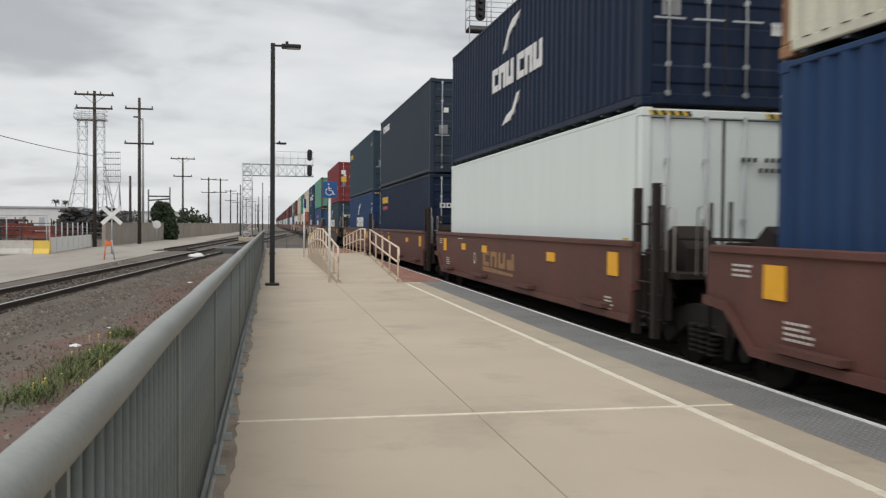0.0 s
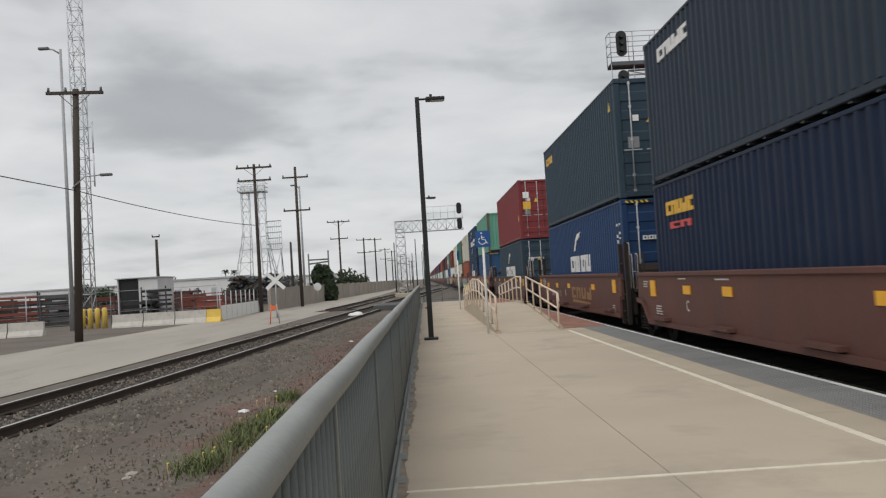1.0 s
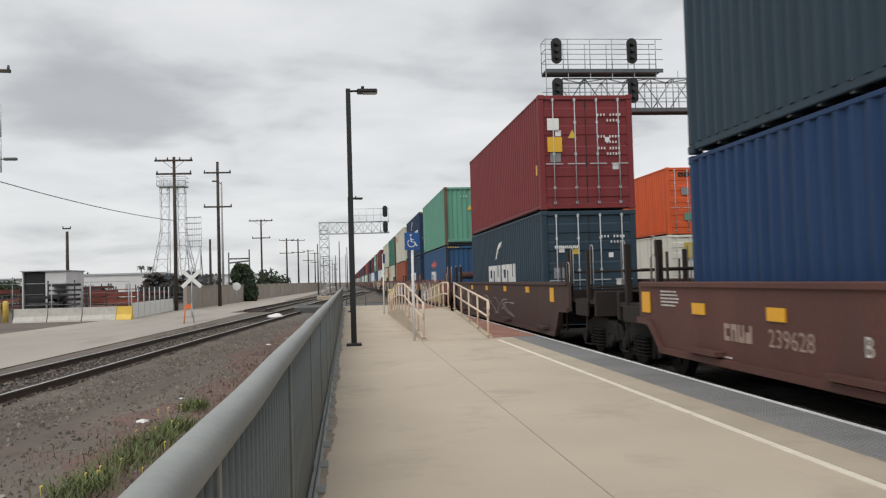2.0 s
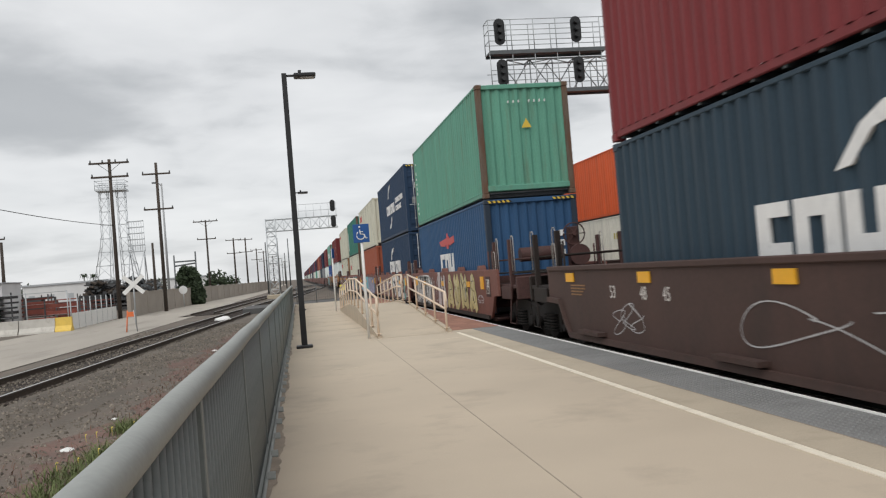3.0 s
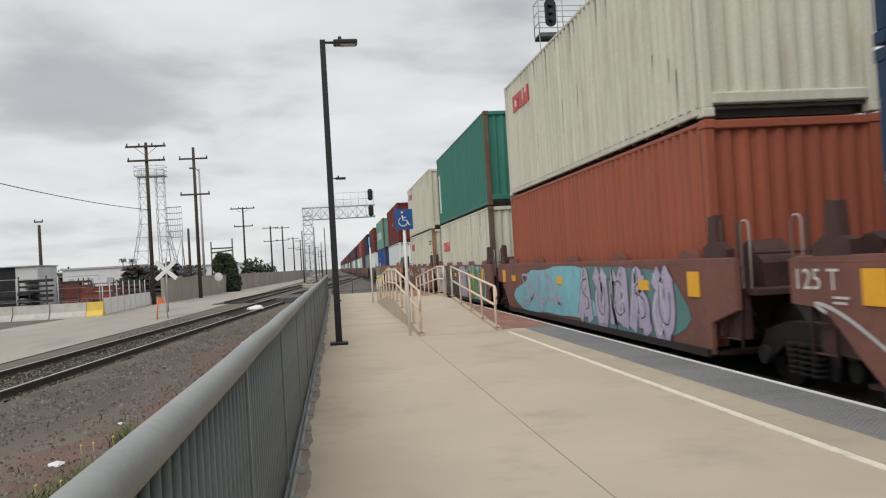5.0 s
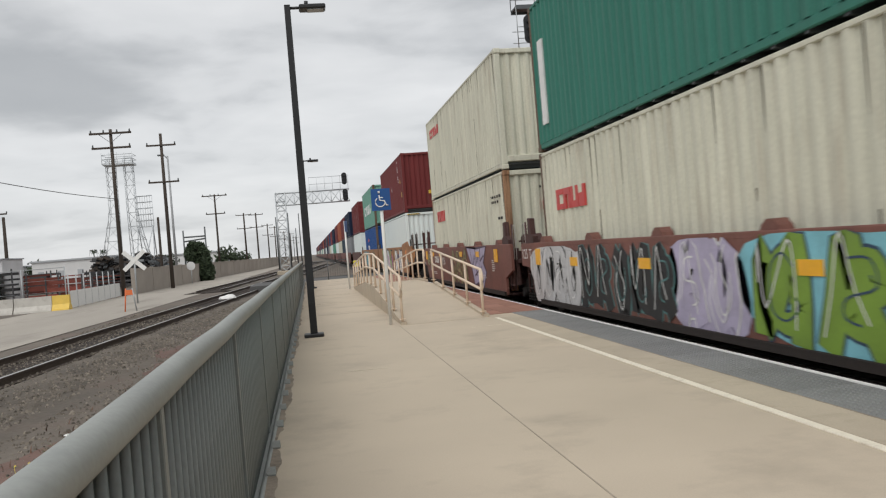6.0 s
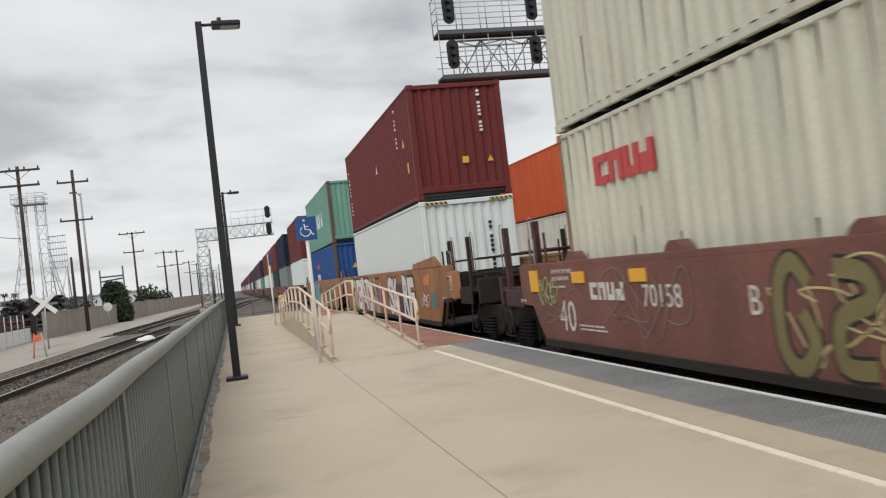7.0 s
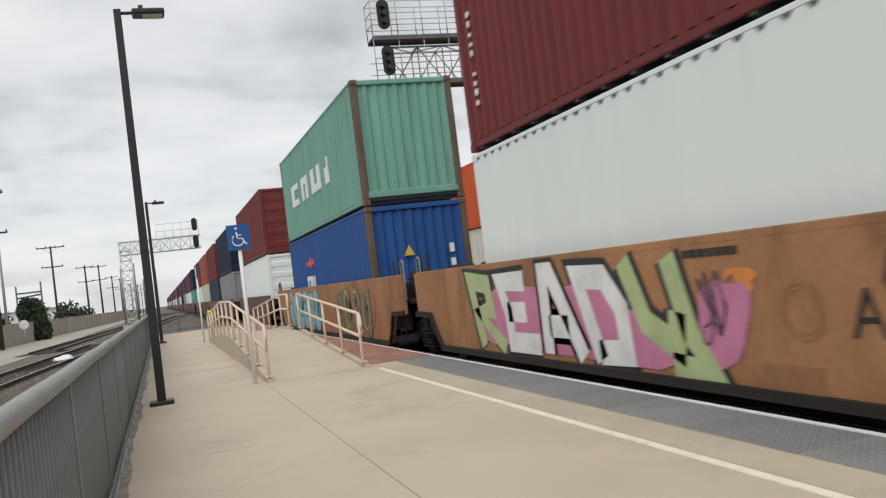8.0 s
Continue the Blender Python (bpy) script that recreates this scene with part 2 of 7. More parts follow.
M["logo_red"] = mat("logo_red", (0.52, 0.06, 0.055), 0.5, vary=0.12, scale=3)
M["logo_yellow"] = mat("logo_yellow", (0.72, 0.42, 0.04), 0.5, vary=0.12, scale=3)
M["dull_yellow"] = mat("dull_yellow_sign", (0.52, 0.42, 0.10), 0.5, vary=0.12, scale=3)
M["hazard"] = mat("hazard_yellow", (0.66, 0.46, 0.06), 0.5, vary=0.1, scale=3)
M["rod"] = mat("lock_rod_zinc", (0.46, 0.48, 0.50), 0.45, metal=0.2, vary=0.15, scale=4)
M["red_stack"] = mat("rusty_red_stack", (0.20, 0.055, 0.04), 0.8, vary=0.4, scale=1.0, per_object=0.5)
M["dark_stack"] = mat("dark_stack", (0.06, 0.06, 0.062), 0.8, vary=0.4, scale=1.0, per_object=0.6)
M["far_white"] = mat("far_white_wall", (0.66, 0.66, 0.66), 0.8, vary=0.1, scale=0.5)
M["far_roof"] = mat("far_roof", (0.40, 0.42, 0.44), 0.8, vary=0.1, scale=0.4)
M["silver"] = mat("silver_paint", (0.58, 0.61, 0.63), 0.45, metal=0.3, vary=0.1, scale=1)
# graffiti paints
for key, c in dict(g_navy=(0.03, 0.06, 0.11), g_faint=(0.24, 0.19, 0.18), g_white=(0.72, 0.72, 0.71), g_black=(0.02, 0.02, 0.022), g_silver=(0.52, 0.52, 0.53), g_lime=(0.40, 0.48, 0.24), g_yellow=(0.56, 0.49, 0.24),
                   g_pink=(0.52, 0.19, 0.32), g_cyan=(0.20, 0.48, 0.56), g_mint=(0.22, 0.47, 0.44), g_lilac=(0.42, 0.38, 0.52), g_green=(0.18, 0.30, 0.04), g_olive=(0.20, 0.165, 0.07), g_mauve=(0.56, 0.50, 0.50),
                   g_purple=(0.08, 0.05, 0.09), g_teal=(0.09, 0.22, 0.22), g_orange=(0.62, 0.22, 0.05)).items():
    M[key] = mat("spray_" + key[2:], c, 0.6, vary=0.18, scale=2.2, grain=30, bump=0.03, stain=tuple(0.6 * v + 0.03 for v in c), stain_amount=0.5)
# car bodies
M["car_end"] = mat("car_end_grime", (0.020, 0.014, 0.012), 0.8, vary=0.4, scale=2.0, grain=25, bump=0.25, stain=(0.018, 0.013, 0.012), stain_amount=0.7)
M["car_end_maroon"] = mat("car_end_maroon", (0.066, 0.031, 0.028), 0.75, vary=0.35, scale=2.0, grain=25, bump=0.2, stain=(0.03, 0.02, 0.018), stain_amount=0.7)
M["rust_post"] = mat("rusty_post", (0.36, 0.21, 0.12), 0.8, vary=0.3, scale=2.0, grain=25, bump=0.2, stain=(0.15, 0.07, 0.035), stain_amount=0.9, stretch=(3, 3, 0.4), stain_low=0.42)
M["rust_post_dark"] = mat("rusty_dark_post", (0.13, 0.10, 0.075), 0.8, vary=0.3, scale=2.0, grain=25, bump=0.2, stain=(0.12, 0.055, 0.03), stain_amount=0.9, stretch=(3, 3, 0.4), stain_low=0.42)
M["siding_bed"] = mat("siding_bed", (0.026, 0.020, 0.017), 0.95, vary=0.4, scale=1.2, grain=22, bump=0.6)
M["car_red"] = mat("car_red_brown", (0.108, 0.043, 0.034), 0.65, vary=0.28, scale=0.7, grain=20, bump=0.12, stain=(0.075, 0.045, 0.038), stain_amount=0.55, stretch=(1.5, 1.5, 0.6))
M["car_dark"] = mat("car_dark_brown", (0.066, 0.037, 0.031), 0.7, vary=0.25, scale=0.7, grain=20, bump=0.15, stain=(0.036, 0.025, 0.022), stain_amount=0.6, stretch=(1.5, 1.5, 0.6))
M["car_orange"] = mat("car_orange_brown", (0.35, 0.175, 0.085), 0.7, vary=0.3, scale=0.6, grain=20, bump=0.12, stain=(0.14, 0.075, 0.045), stain_amount=0.7, stretch=(1.5, 1.5, 0.7), stain_low=0.5, spec=0.25)
M["car_maroon"] = mat("car_maroon", (0.19, 0.084, 0.068), 0.65, vary=0.28, scale=0.7, grain=20, bump=0.12, stain=(0.115, 0.065, 0.053), stain_amount=0.6, stretch=(1.5, 1.5, 0.6), spec=0.25)
# container paints
for key, c in dict(navy=(0.0125, 0.0225, 0.050), mid_navy=(0.023, 0.047, 0.093), navy_grey=(0.032, 0.045, 0.066), blue=(0.020, 0.050, 0.125), bright_blue=(0.025, 0.085, 0.27), charcoal=(0.034, 0.057, 0.079), royal=(0.034, 0.088, 0.185),
                   white_box=(0.74, 0.80, 0.785), green=(0.125, 0.32, 0.24), sea_green=(0.046, 0.188, 0.146), pale_green=(0.17, 0.36, 0.29), beige=(0.605, 0.598, 0.495), rust_orange=(0.33, 0.098, 0.058),
                   maroon=(0.155, 0.032, 0.032), red=(0.20, 0.040, 0.044), teal=(0.015, 0.145, 0.23), orange_box=(0.68, 0.125, 0.045), cream_box=(0.74, 0.72, 0.64), grey=(0.25, 0.26, 0.27)).items():
    M[key] = box_paint("container_" + key, c, stain=RUST if key in ("beige", "pale_green", "green") else None, amount=0.3 if key != "white_box" else 0.05, vary=0.16 if key != "white_box" else 0.03)


# ---------------------------------------------------------------- mesh helpers
def box(bm, x0, x1, y0, y1, z0, z1):
    v = [bm.verts.new((x, y, z)) for z in (z0, z1) for x, y in ((x0, y0), (x1, y0), (x1, y1), (x0, y1))]
    for f in ((3, 2, 1, 0), (4, 5, 6, 7), (0, 1, 5, 4), (1, 2, 6, 5), (2, 3, 7, 6), (3, 0, 4, 7)):
        bm.faces.new([v[i] for i in f])
    return bm


def boxes(*rows):
    bm = bmesh.new()
    for r in rows:
        box(bm, *r)
    return bm


def soft_box(x0, x1, y0, y1, z0, z1, r=0.01, seg=1):
    bm = box(bmesh.new(), x0, x1, y0, y1, z0, z1)
    bmesh.ops.bevel(bm, geom=bm.edges[:], offset=r, segments=seg, affect="EDGES")
    return bm


def tube(bm, pts, r, n=8, caps=True):
    pts = [Vector(p) for p in pts]
    rings = []
    for i, p in enumerate(pts):
        d = (pts[min(i + 1, len(pts) - 1)] - pts[max(i - 1, 0)]).normalized()
        a = d.orthogonal().normalized() if abs(d.z) > 0.99 else d.cross(Vector((0, 0, 1))).normalized()
        b = d.cross(a)
        rad = r[i] if isinstance(r, (list, tuple)) else r
        rings.append([bm.verts.new(p + rad * (math.cos(k * math.tau / n) * a + math.sin(k * math.tau / n) * b)) for k in range(n)])
    for s, t in zip(rings, rings[1:]):
        for k in range(n):
            bm.faces.new((s[k], s[(k + 1) % n], t[(k + 1) % n], t[k])).smooth = True
    if caps:
        bm.faces.new(rings[0][::-1])
        bm.faces.new(rings[-1])
    return bm


def tubes(r, *paths, n=8):
    bm = bmesh.new()
    for p in paths:
        tube(bm, p, r, n)
    return bm


def prism(bm, poly, x0, x1):
    """A polygon of (y, z) points, carried from x0 to x1."""
    a, b = [bm.verts.new((x0, y, z)) for y, z in poly], [bm.verts.new((x1, y, z)) for y, z in poly]
    bm.faces.new(a)
    bm.faces.new(b[::-1])
    for i in range(len(poly)):
        j = (i + 1) % len(poly)
        bm.faces.new((a[j], a[i], b[i], b[j]))
    return bm


def finish(bm):
    bmesh.ops.recalc_face_normals(bm, faces=bm.faces[:])
    me = bpy.data.meshes.new("mesh")
    bm.to_mesh(me)
    bm.free()
    me.materials.append(None)
    return me


def put(name, me, material, parent=None, m=None, label=""):
    """A mesh that may be shared, as one object with its own paint."""
    ob = new(name, me)
    ob.material_slots[0].link = "OBJECT"
    ob.material_slots[0].material = M[material] if isinstance(material, str) else material
    if parent:
        ob.parent = parent
    if m is not None:
        ob.matrix_basis = m
    return tagged(ob, label) if label else ob


def part(name, bm, material, parent=None, label="", m=None):
    return put(name, finish(bm), material, parent, m, label)


def thing(name, label, category, group="", m=None, kind=""):
    ob = tagged(new(name), label, category, group, kind)
    if m is not None:
        ob.matrix_basis = m
    return ob


def letters(text, height, squeeze=1.0, fat=0.0, space=1.0):
    """Writing as a flat mesh in the plane x = 0, reading along -y from the origin (seen from -x)."""
    cu = bpy.data.curves.new("writing", "FONT")
    cu.body, cu.size, cu.offset, cu.space_character, cu.resolution_u, cu.extrude = text, height * 1.38, fat, space, 3, 0.001
    ob = new("writing", cu)
    me = bpy.data.meshes.new_from_object(ob.evaluated_get(bpy.context.evaluated_depsgraph_get()))
    bpy.data.objects.remove(ob)
    me.transform(Matrix(((0, 0, -1, 0), (-squeeze, 0, 0, 0), (0, 1, 0, 0), (0, 0, 0, 1))))
    me.materials.clear()
    me.materials.append(None)
    return me


def blob(w, h, seed, n=26, rough=0.16):
    """A flat uneven patch, w by h, in the plane x = 0, centred."""
    rnd = random.Random(seed)
    bm = bmesh.new()
    ph = [rnd.uniform(0, math.tau) for _ in range(4)]
    ring = []
    for i in range(n):
        a = math.tau * i / n
        k = 1 + rough * (math.sin(2 * a + ph[0]) + 0.7 * math.sin(3 * a + ph[1]) + 0.5 * math.sin(5 * a + ph[2]) + 0.3 * math.sin(7 * a + ph[3]))
        c, s = math.cos(a), math.sin(a)
        q = (abs(c) ** 4 + abs(s) ** 4) ** -0.25
        ring.append((0.5 * w * k * q * c, max(-0.5 * h, min(0.5 * h, 0.5 * h * k * q * s))))
    prism(bm, ring, 0, 0.0015)
    return bm


# ---------------------------------------------------------------- ground, platform, tracks
RAIL_Z, GROUND_Z = -0.20, -0.45
TRACK_X, FAR_TRACK_X = 6.06, 14.92


def build_ground():
    bm = bmesh.new()
    xs = [-3000, -400, -120, -60, -30, -16, -8, -4, 0, 4, 10, 20, 40, 120, 3000]
    ys = [-600, -60, -20, 0, 10, 20, 30, 45, 60, 90, 130, 200, 400, 1000, 4000]
    g = [[bm.verts.new((x, y, GROUND_Z)) for x in xs] for y in ys]
    for j in range(len(ys) - 1):
        for i in range(len(xs) - 1):
            bm.faces.new((g[j][i], g[j][i + 1], g[j + 1][i + 1], g[j + 1][i]))
    tagged(part("ground", bm, "ground"), "dusty grey-brown railway yard ground with gravel", "ground", kind="structure")
    # pale service road beside the siding
    bm = bmesh.new()
    rows = [(-20, -11.3, -19.5), (24, -8.4, -16.6), (42, -7.5, -15.2), (72, -6.4, -13.2), (100, -6.6, -12.0), (150, -5.5, -9.3), (400, 9 - 14, 6 - 14)]
    v = [[bm.verts.new((x, y, GROUND_Z + 0.02)) for x in (a, 0.6 * a + 0.4 * b, b)] for y, a, b in rows]
    for p, q in zip(v, v[1:]):
        for i in range(2):
            bm.faces.new((p[i], p[i + 1], q[i + 1], q[i]))
    tagged(part("road", bm, "road"), "pale worn service road beside the siding", "road", kind="structure")
    bm, left, right = bmesh.new(), [], []
    for i in range(160):
        y = -2 + 0.35 * i
        w = 2.45 + 0.35 * math.sin(0.55 * y) + 0.22 * math.sin(1.7 * y + 1) + 0.12 * math.sin(4.3 * y) + random.uniform(-0.07, 0.07)
        left.append(bm.verts.new((-0.4 - w, y, GROUND_Z + 0.004)))
        right.append(bm.verts.new((-0.27, y, GROUND_Z + 0.004)))
    for i in range(159):
        bm.faces.new((left[i], right[i], right[i + 1], left[i + 1]))
    tagged(part("ground_strip", bm, "red_soil"), "reddish bare soil along the foot of the fence", "soil", kind="structure")
    # level crossing past the platform's end
    bm = boxes((-3.2, 4.4, 53.7, 60.0, GROUND_Z + 0.02, -0.02))
    tagged(part("pavement_crossing", bm, "asphalt"), "dark asphalt crossing past the platform end", "pavement", kind="structure")


def rail_bm(length):
    bm = bmesh.new()
    prof = [(-0.065, -0.17), (0.065, -0.17), (0.065, -0.155), (0.012, -0.135), (0.012, -0.05), (0.034, -0.035), (0.034, -0.004), (-0.034, -0.004), (-0.034, -0.035), (-0.012, -0.05), (-0.012, -0.135), (-0.065, -0.155)]
    a = [bm.verts.new((x, 0, z)) for x, z in prof]
    b = [bm.verts.new((x, length, z)) for x, z in prof]
    for i in range(len(prof)):
        j = (i + 1) % len(prof)
        bm.faces.new((a[i], a[j], b[j], b[i]))
    return bm


def shoulder(s, length):
    """A low uneven bank of gravel along one side of a track."""
    bm, rows = bmesh.new(), []
    for i in range(int(length / 0.8) + 1):
        y = 0.8 * i
        e = 0.06 * math.sin(2.1 * y + s) + 0.04 * math.sin(5.3 * y)
        rows.append([bm.verts.new((s * x, y, z)) for x, z in ((0.90 + e, -0.16), (0.99 + e, -0.125), (1.35, -0.13), (2.1 + 2 * e, -0.246))])
    for p, q in zip(rows, rows[1:]):
        for k in range(3):
            bm.faces.new((p[k], p[k + 1], q[k + 1], q[k]))
    return bm


def build_track(name, m, length, label, ties, bed="ballast", half_bed=1.9):
    t = thing(name, label, "railway track", m=m, kind="structure")
    if bed:
        bm = bmesh.new()
        a, b = [[bm.verts.new((x, y, z)) for x, z in ((-half_bed, -0.245), (-half_bed + 0.55, -0.17), (half_bed - 0.55, -0.17), (half_bed, -0.245))] for y in (0, length)]
        for i in range(3):
            bm.faces.new((a[i], a[i + 1], b[i + 1], b[i]))
        part("ballast_bed", bm, bed, t)
        if bed == "siding_bed":
            for s in (-1, 1):
                part("shoulder", shoulder(s, length), "shoulder", t, "dusty gravel shoulder beside the rail")
    me, head = finish(rail_bm(length)), finish(boxes((-0.033, 0.033, 0, length, -0.006, 0.0)))
    for s in (-0.7525, 0.7525):
        r = put("rail", me, "rail", t, pose(s, 0, 0))
        put("rail_head", head, "rail_head", r, label="bright worn steel running surface")
    tie = finish(soft_box(-1.28, 1.28, -0.11, 0.11, -0.29, -0.163, 0.012))
    for i in range(ties):
        put("tie", tie, "tie", t, pose(random.uniform(-0.03, 0.03), 0.3 + 0.52 * i, random.uniform(-0.01, 0.008), 0, 0, random.uniform(-0.8, 0.8)))
    return t


PLAT_L, PLAT_R, PLAT_Y0, PLAT_Y1, RAMP_Y = -0.25, 4.56, -8.0, 53.7, 21.75


def build_platform():
    p = thing("platform", "tan concrete station platform with saw-cut joints", "platform", kind="structure")
    part("slab", boxes((PLAT_L, 3.88, PLAT_Y0, PLAT_Y1, GROUND_Z - 0.1, 0.0)), "concrete", p)
    part("edge_slab", boxes((3.884, PLAT_R - 0.004, PLAT_Y0, PLAT_Y1, GROUND_Z - 0.1, -0.004)), "edge_concrete", p)
    # broken, dirty margin and a steel angle along the back edge
    bm, a, b = bmesh.new(), [], []
    for i in range(620):
        y = PLAT_Y0 + i * 0.1
        a.append(bm.verts.new((PLAT_L + 0.002, y, 0.007)))
        b.append(bm.verts.new((-0.185 + 0.022 * math.sin(y * 1.3) + 0.014 * math.sin(y * 4.7) + random.uniform(-0.014, 0.014), y, 0.003)))
    for i in range(619):
        bm.faces.new((a[i], b[i], b[i + 1], a[i + 1]))
    part("dirty_margin", bm, "dirty_concrete", p, "crumbling dirty margin along the fence")
    part("edge_angle", tubes(0.022, [(PLAT_L - 0.012, y, -0.004 + 0.006 * math.sin(y * 1.9)) for y in np.arange(PLAT_Y0, PLAT_Y1, 0.45)], n=6), "fence_rail", p, "pale steel angle along the back edge")
    # added filler strip that covers the dark gap between platform and fence
    part("gap_filler", boxes((PLAT_L - 0.066, PLAT_L - 0.002, PLAT_Y0 + 6.8, PLAT_Y1, -0.05, -0.022)), "fence_rail", p, "pale filler strip added over the gap to the fence")
    clip = finish(prism(bmesh.new(), [(-0.045, 0.0), (0.045, 0.0), (0.045, 0.012), (0.012, 0.05), (-0.012, 0.05), (-0.045, 0.012)], PLAT_L - 0.005, PLAT_L + 0.055))
    for k in range(46):
        put("edge_clip", clip, "fence_rail", p, pose(0, 3.0 + 0.82 * k, 0.004))
    part("yellow_zone", boxes((3.48, 3.88, PLAT_Y0, RAMP_Y, 0.0, 0.004)), "edge_concrete", p, "worn tan band beside the tactile strip")
    part("safety_line", boxes((3.385, 3.465, PLAT_Y0, RAMP_Y, 0.0, 0.006)), "line", p, "faded cream safety line")
    part("cross_line", boxes((-0.18, 3.85, 6.80, 6.845, 0.0, 0.007)), "line", p, "thin pale painted line across the platform")
    part("edge_line", boxes((PLAT_R - 0.045, PLAT_R + 0.005, PLAT_Y0, PLAT_Y1, -0.12, 0.014)), "edge_white", p, "bright white platform edge nosing")
    part("strip_joint", boxes((3.868, 3.884, PLAT_Y0, RAMP_Y, 0.0, 0.0055)), "dirty_concrete", p, "dark joint beside the tactile strip")
    for y in (26.5, 31, 36, 40.5, 45, 49.5):
        part("saw_joint", boxes((-0.15, 3.36 if y < RAMP_Y else 1.6, y, y + 0.007, 0.0, 0.003)), "joint", p)
    part("saw_joint", boxes((1.648, 1.657, PLAT_Y0, 21.9, 0.0, 0.0032)), "joint", p)
    for y, x0, x1 in ((16.6, 0.45, 0.95), (20.4, 2.7, 3.2)):
        part("chalk_mark", boxes((x0, x1, y, y + 0.02, 0.003, 0.005)), "line", p)
    # tactile panels with rows of low domes
    bm = box(bmesh.new(), 0.0, 0.63, 0.0, 1.212, 0, 0.008)
    n = 0
    for j in range(20):
        for i in range(10):
            x, y = 0.035 + i * 0.0622, 0.03 + j * 0.0606
            lo = [bm.verts.new((x + 0.016 * math.cos(a), y + 0.016 * math.sin(a), 0.008)) for a in (0, 1.571, 3.1416, 4.712)]
            hi = [bm.verts.new((x + 0.010 * math.cos(a), y + 0.010 * math.sin(a), 0.014)) for a in (0, 1.571, 3.1416, 4.712)]
            bm.faces.new(hi)
            for k in range(4):
                bm.faces.new((lo[k], lo[(k + 1) % 4], hi[(k + 1) % 4], hi[k]))
    panel = finish(bm)
    for i in range(25):
        y = PLAT_Y0 + 1.22 * i
        if y < RAMP_Y + 1.0:
            put("tactile_panel", panel, "tactile", p, pose(3.884, y, -0.003))
    red = finish(soft_box(0, 0.395, 0, 0.795, 0, 0.012, 0.004))
    for i in range(38):
        for k in range(3 if i else 3):
            put("red_paver", red, "red_paver", p, pose(3.33 + 0.4 * k, RAMP_Y + 0.75 + 0.8 * i, -0.001 if k < 1 else 0.0))
    return p


def build_ramp():
    """The raised boarding place: a ramp up, a landing and a ramp down, between handrails."""
    top = 0.42
    r = thing("boarding_ramp", "raised concrete boarding ramp with cream handrails", "ramp", kind="structure")
    for n, ys, zs in (("ramp_up", (22.05, 28.7), (0.004, top)), ("landing", (28.7, 32.2), (top, top)), ("ramp_down", (32.2, 39.6), (top, 0.004))):
        bm = prism(bmesh.new(), [(ys[0], 0.001), (ys[1], 0.001), (ys[1], zs[1]), (ys[0], zs[0])] if zs[0] != zs[1] else [(ys[0], 0.001), (ys[1], 0.001), (ys[1], top), (ys[0], top)], 1.80, 3.26)
        part(n, bm, "concrete", r)
    z = lambda y: max(0.0, min(top, top * (y - 22.3) / 6.4, top * (39.6 - y) / 7.4))
    for x, y0, y1 in ((1.80, 22.1, 39.6), (3.26, 22.1, 28.7), (3.26, 30.4, 39.6)):
        s = -1 if x < 2 else 1
        ys = [y for y in (y0, 28.7, 32.2, y1) if y0 <= y <= y1]
        bm = bmesh.new()
        for a, b in zip(ys, ys[1:]):
            lo, hi = (x - 0.10, x) if s < 0 else (x, x + 0.10)
            prism(bm, [(a, 0.0), (b, 0.0), (b, z(b) + 0.055), (a, z(a) + 0.055)], lo, hi)
        part("kerb", bm, "concrete", r, "low concrete side kerb")

    def handrail(label, x, y0, y1, loop0, loop1):
        h = thing("handrail", label, "handrail", "handrails of the boarding ramp")
        ys = [y0] + [y for y in (28.7, 32.2) if y0 < y < y1] + [y1]
        for name, up in (("top_rail", 0.90), ("mid_rail", 0.52)):
            part(name, tubes(0.026, [(x, y, z(y) + up) for y in ys]), "cream", h)
        for y, on, s in ((y0, loop0, -1), (y1, loop1, 1)):
            if on:
                pts = [(x, y, z(y) + 0.90)] + [(x, y + s * 0.16 * math.sin(a), z(y) + 0.71 + 0.19 * math.cos(a)) for a in (0.5, 1.0, 1.57, 2.1, 2.6)] + [(x, y, z(y) + 0.52)]
                part("end_loop", tubes(0.026, pts), "cream", h)
        n = max(2, round((y1 - y0) / 1.55))
        post = finish(tubes(0.026, [(0, 0, 0), (0, 0, 0.90)]))
        plate = finish(soft_box(-0.06, 0.06, -0.06, 0.06, 0, 0.012, 0.003))
        for i in range(n + 1):
            y = y0 + (y1 - y0) * i / n
            o = put("post", post, "cream", h, pose(x, y, z(y) + 0.02))
            put("foot_plate", plate, "cream", o, pose(0, 0, 0.08))

    handrail("cream painted pipe handrail along the whole boarding ramp", 1.73, 22.16, 39.4, True, True)
    handrail("cream painted pipe handrail of the ramp up beside the train", 3.27, 22.2, 28.6, True, False)
    handrail("cream painted pipe handrail of the ramp down beside the train", 3.31, 30.6, 39.4, True, True)


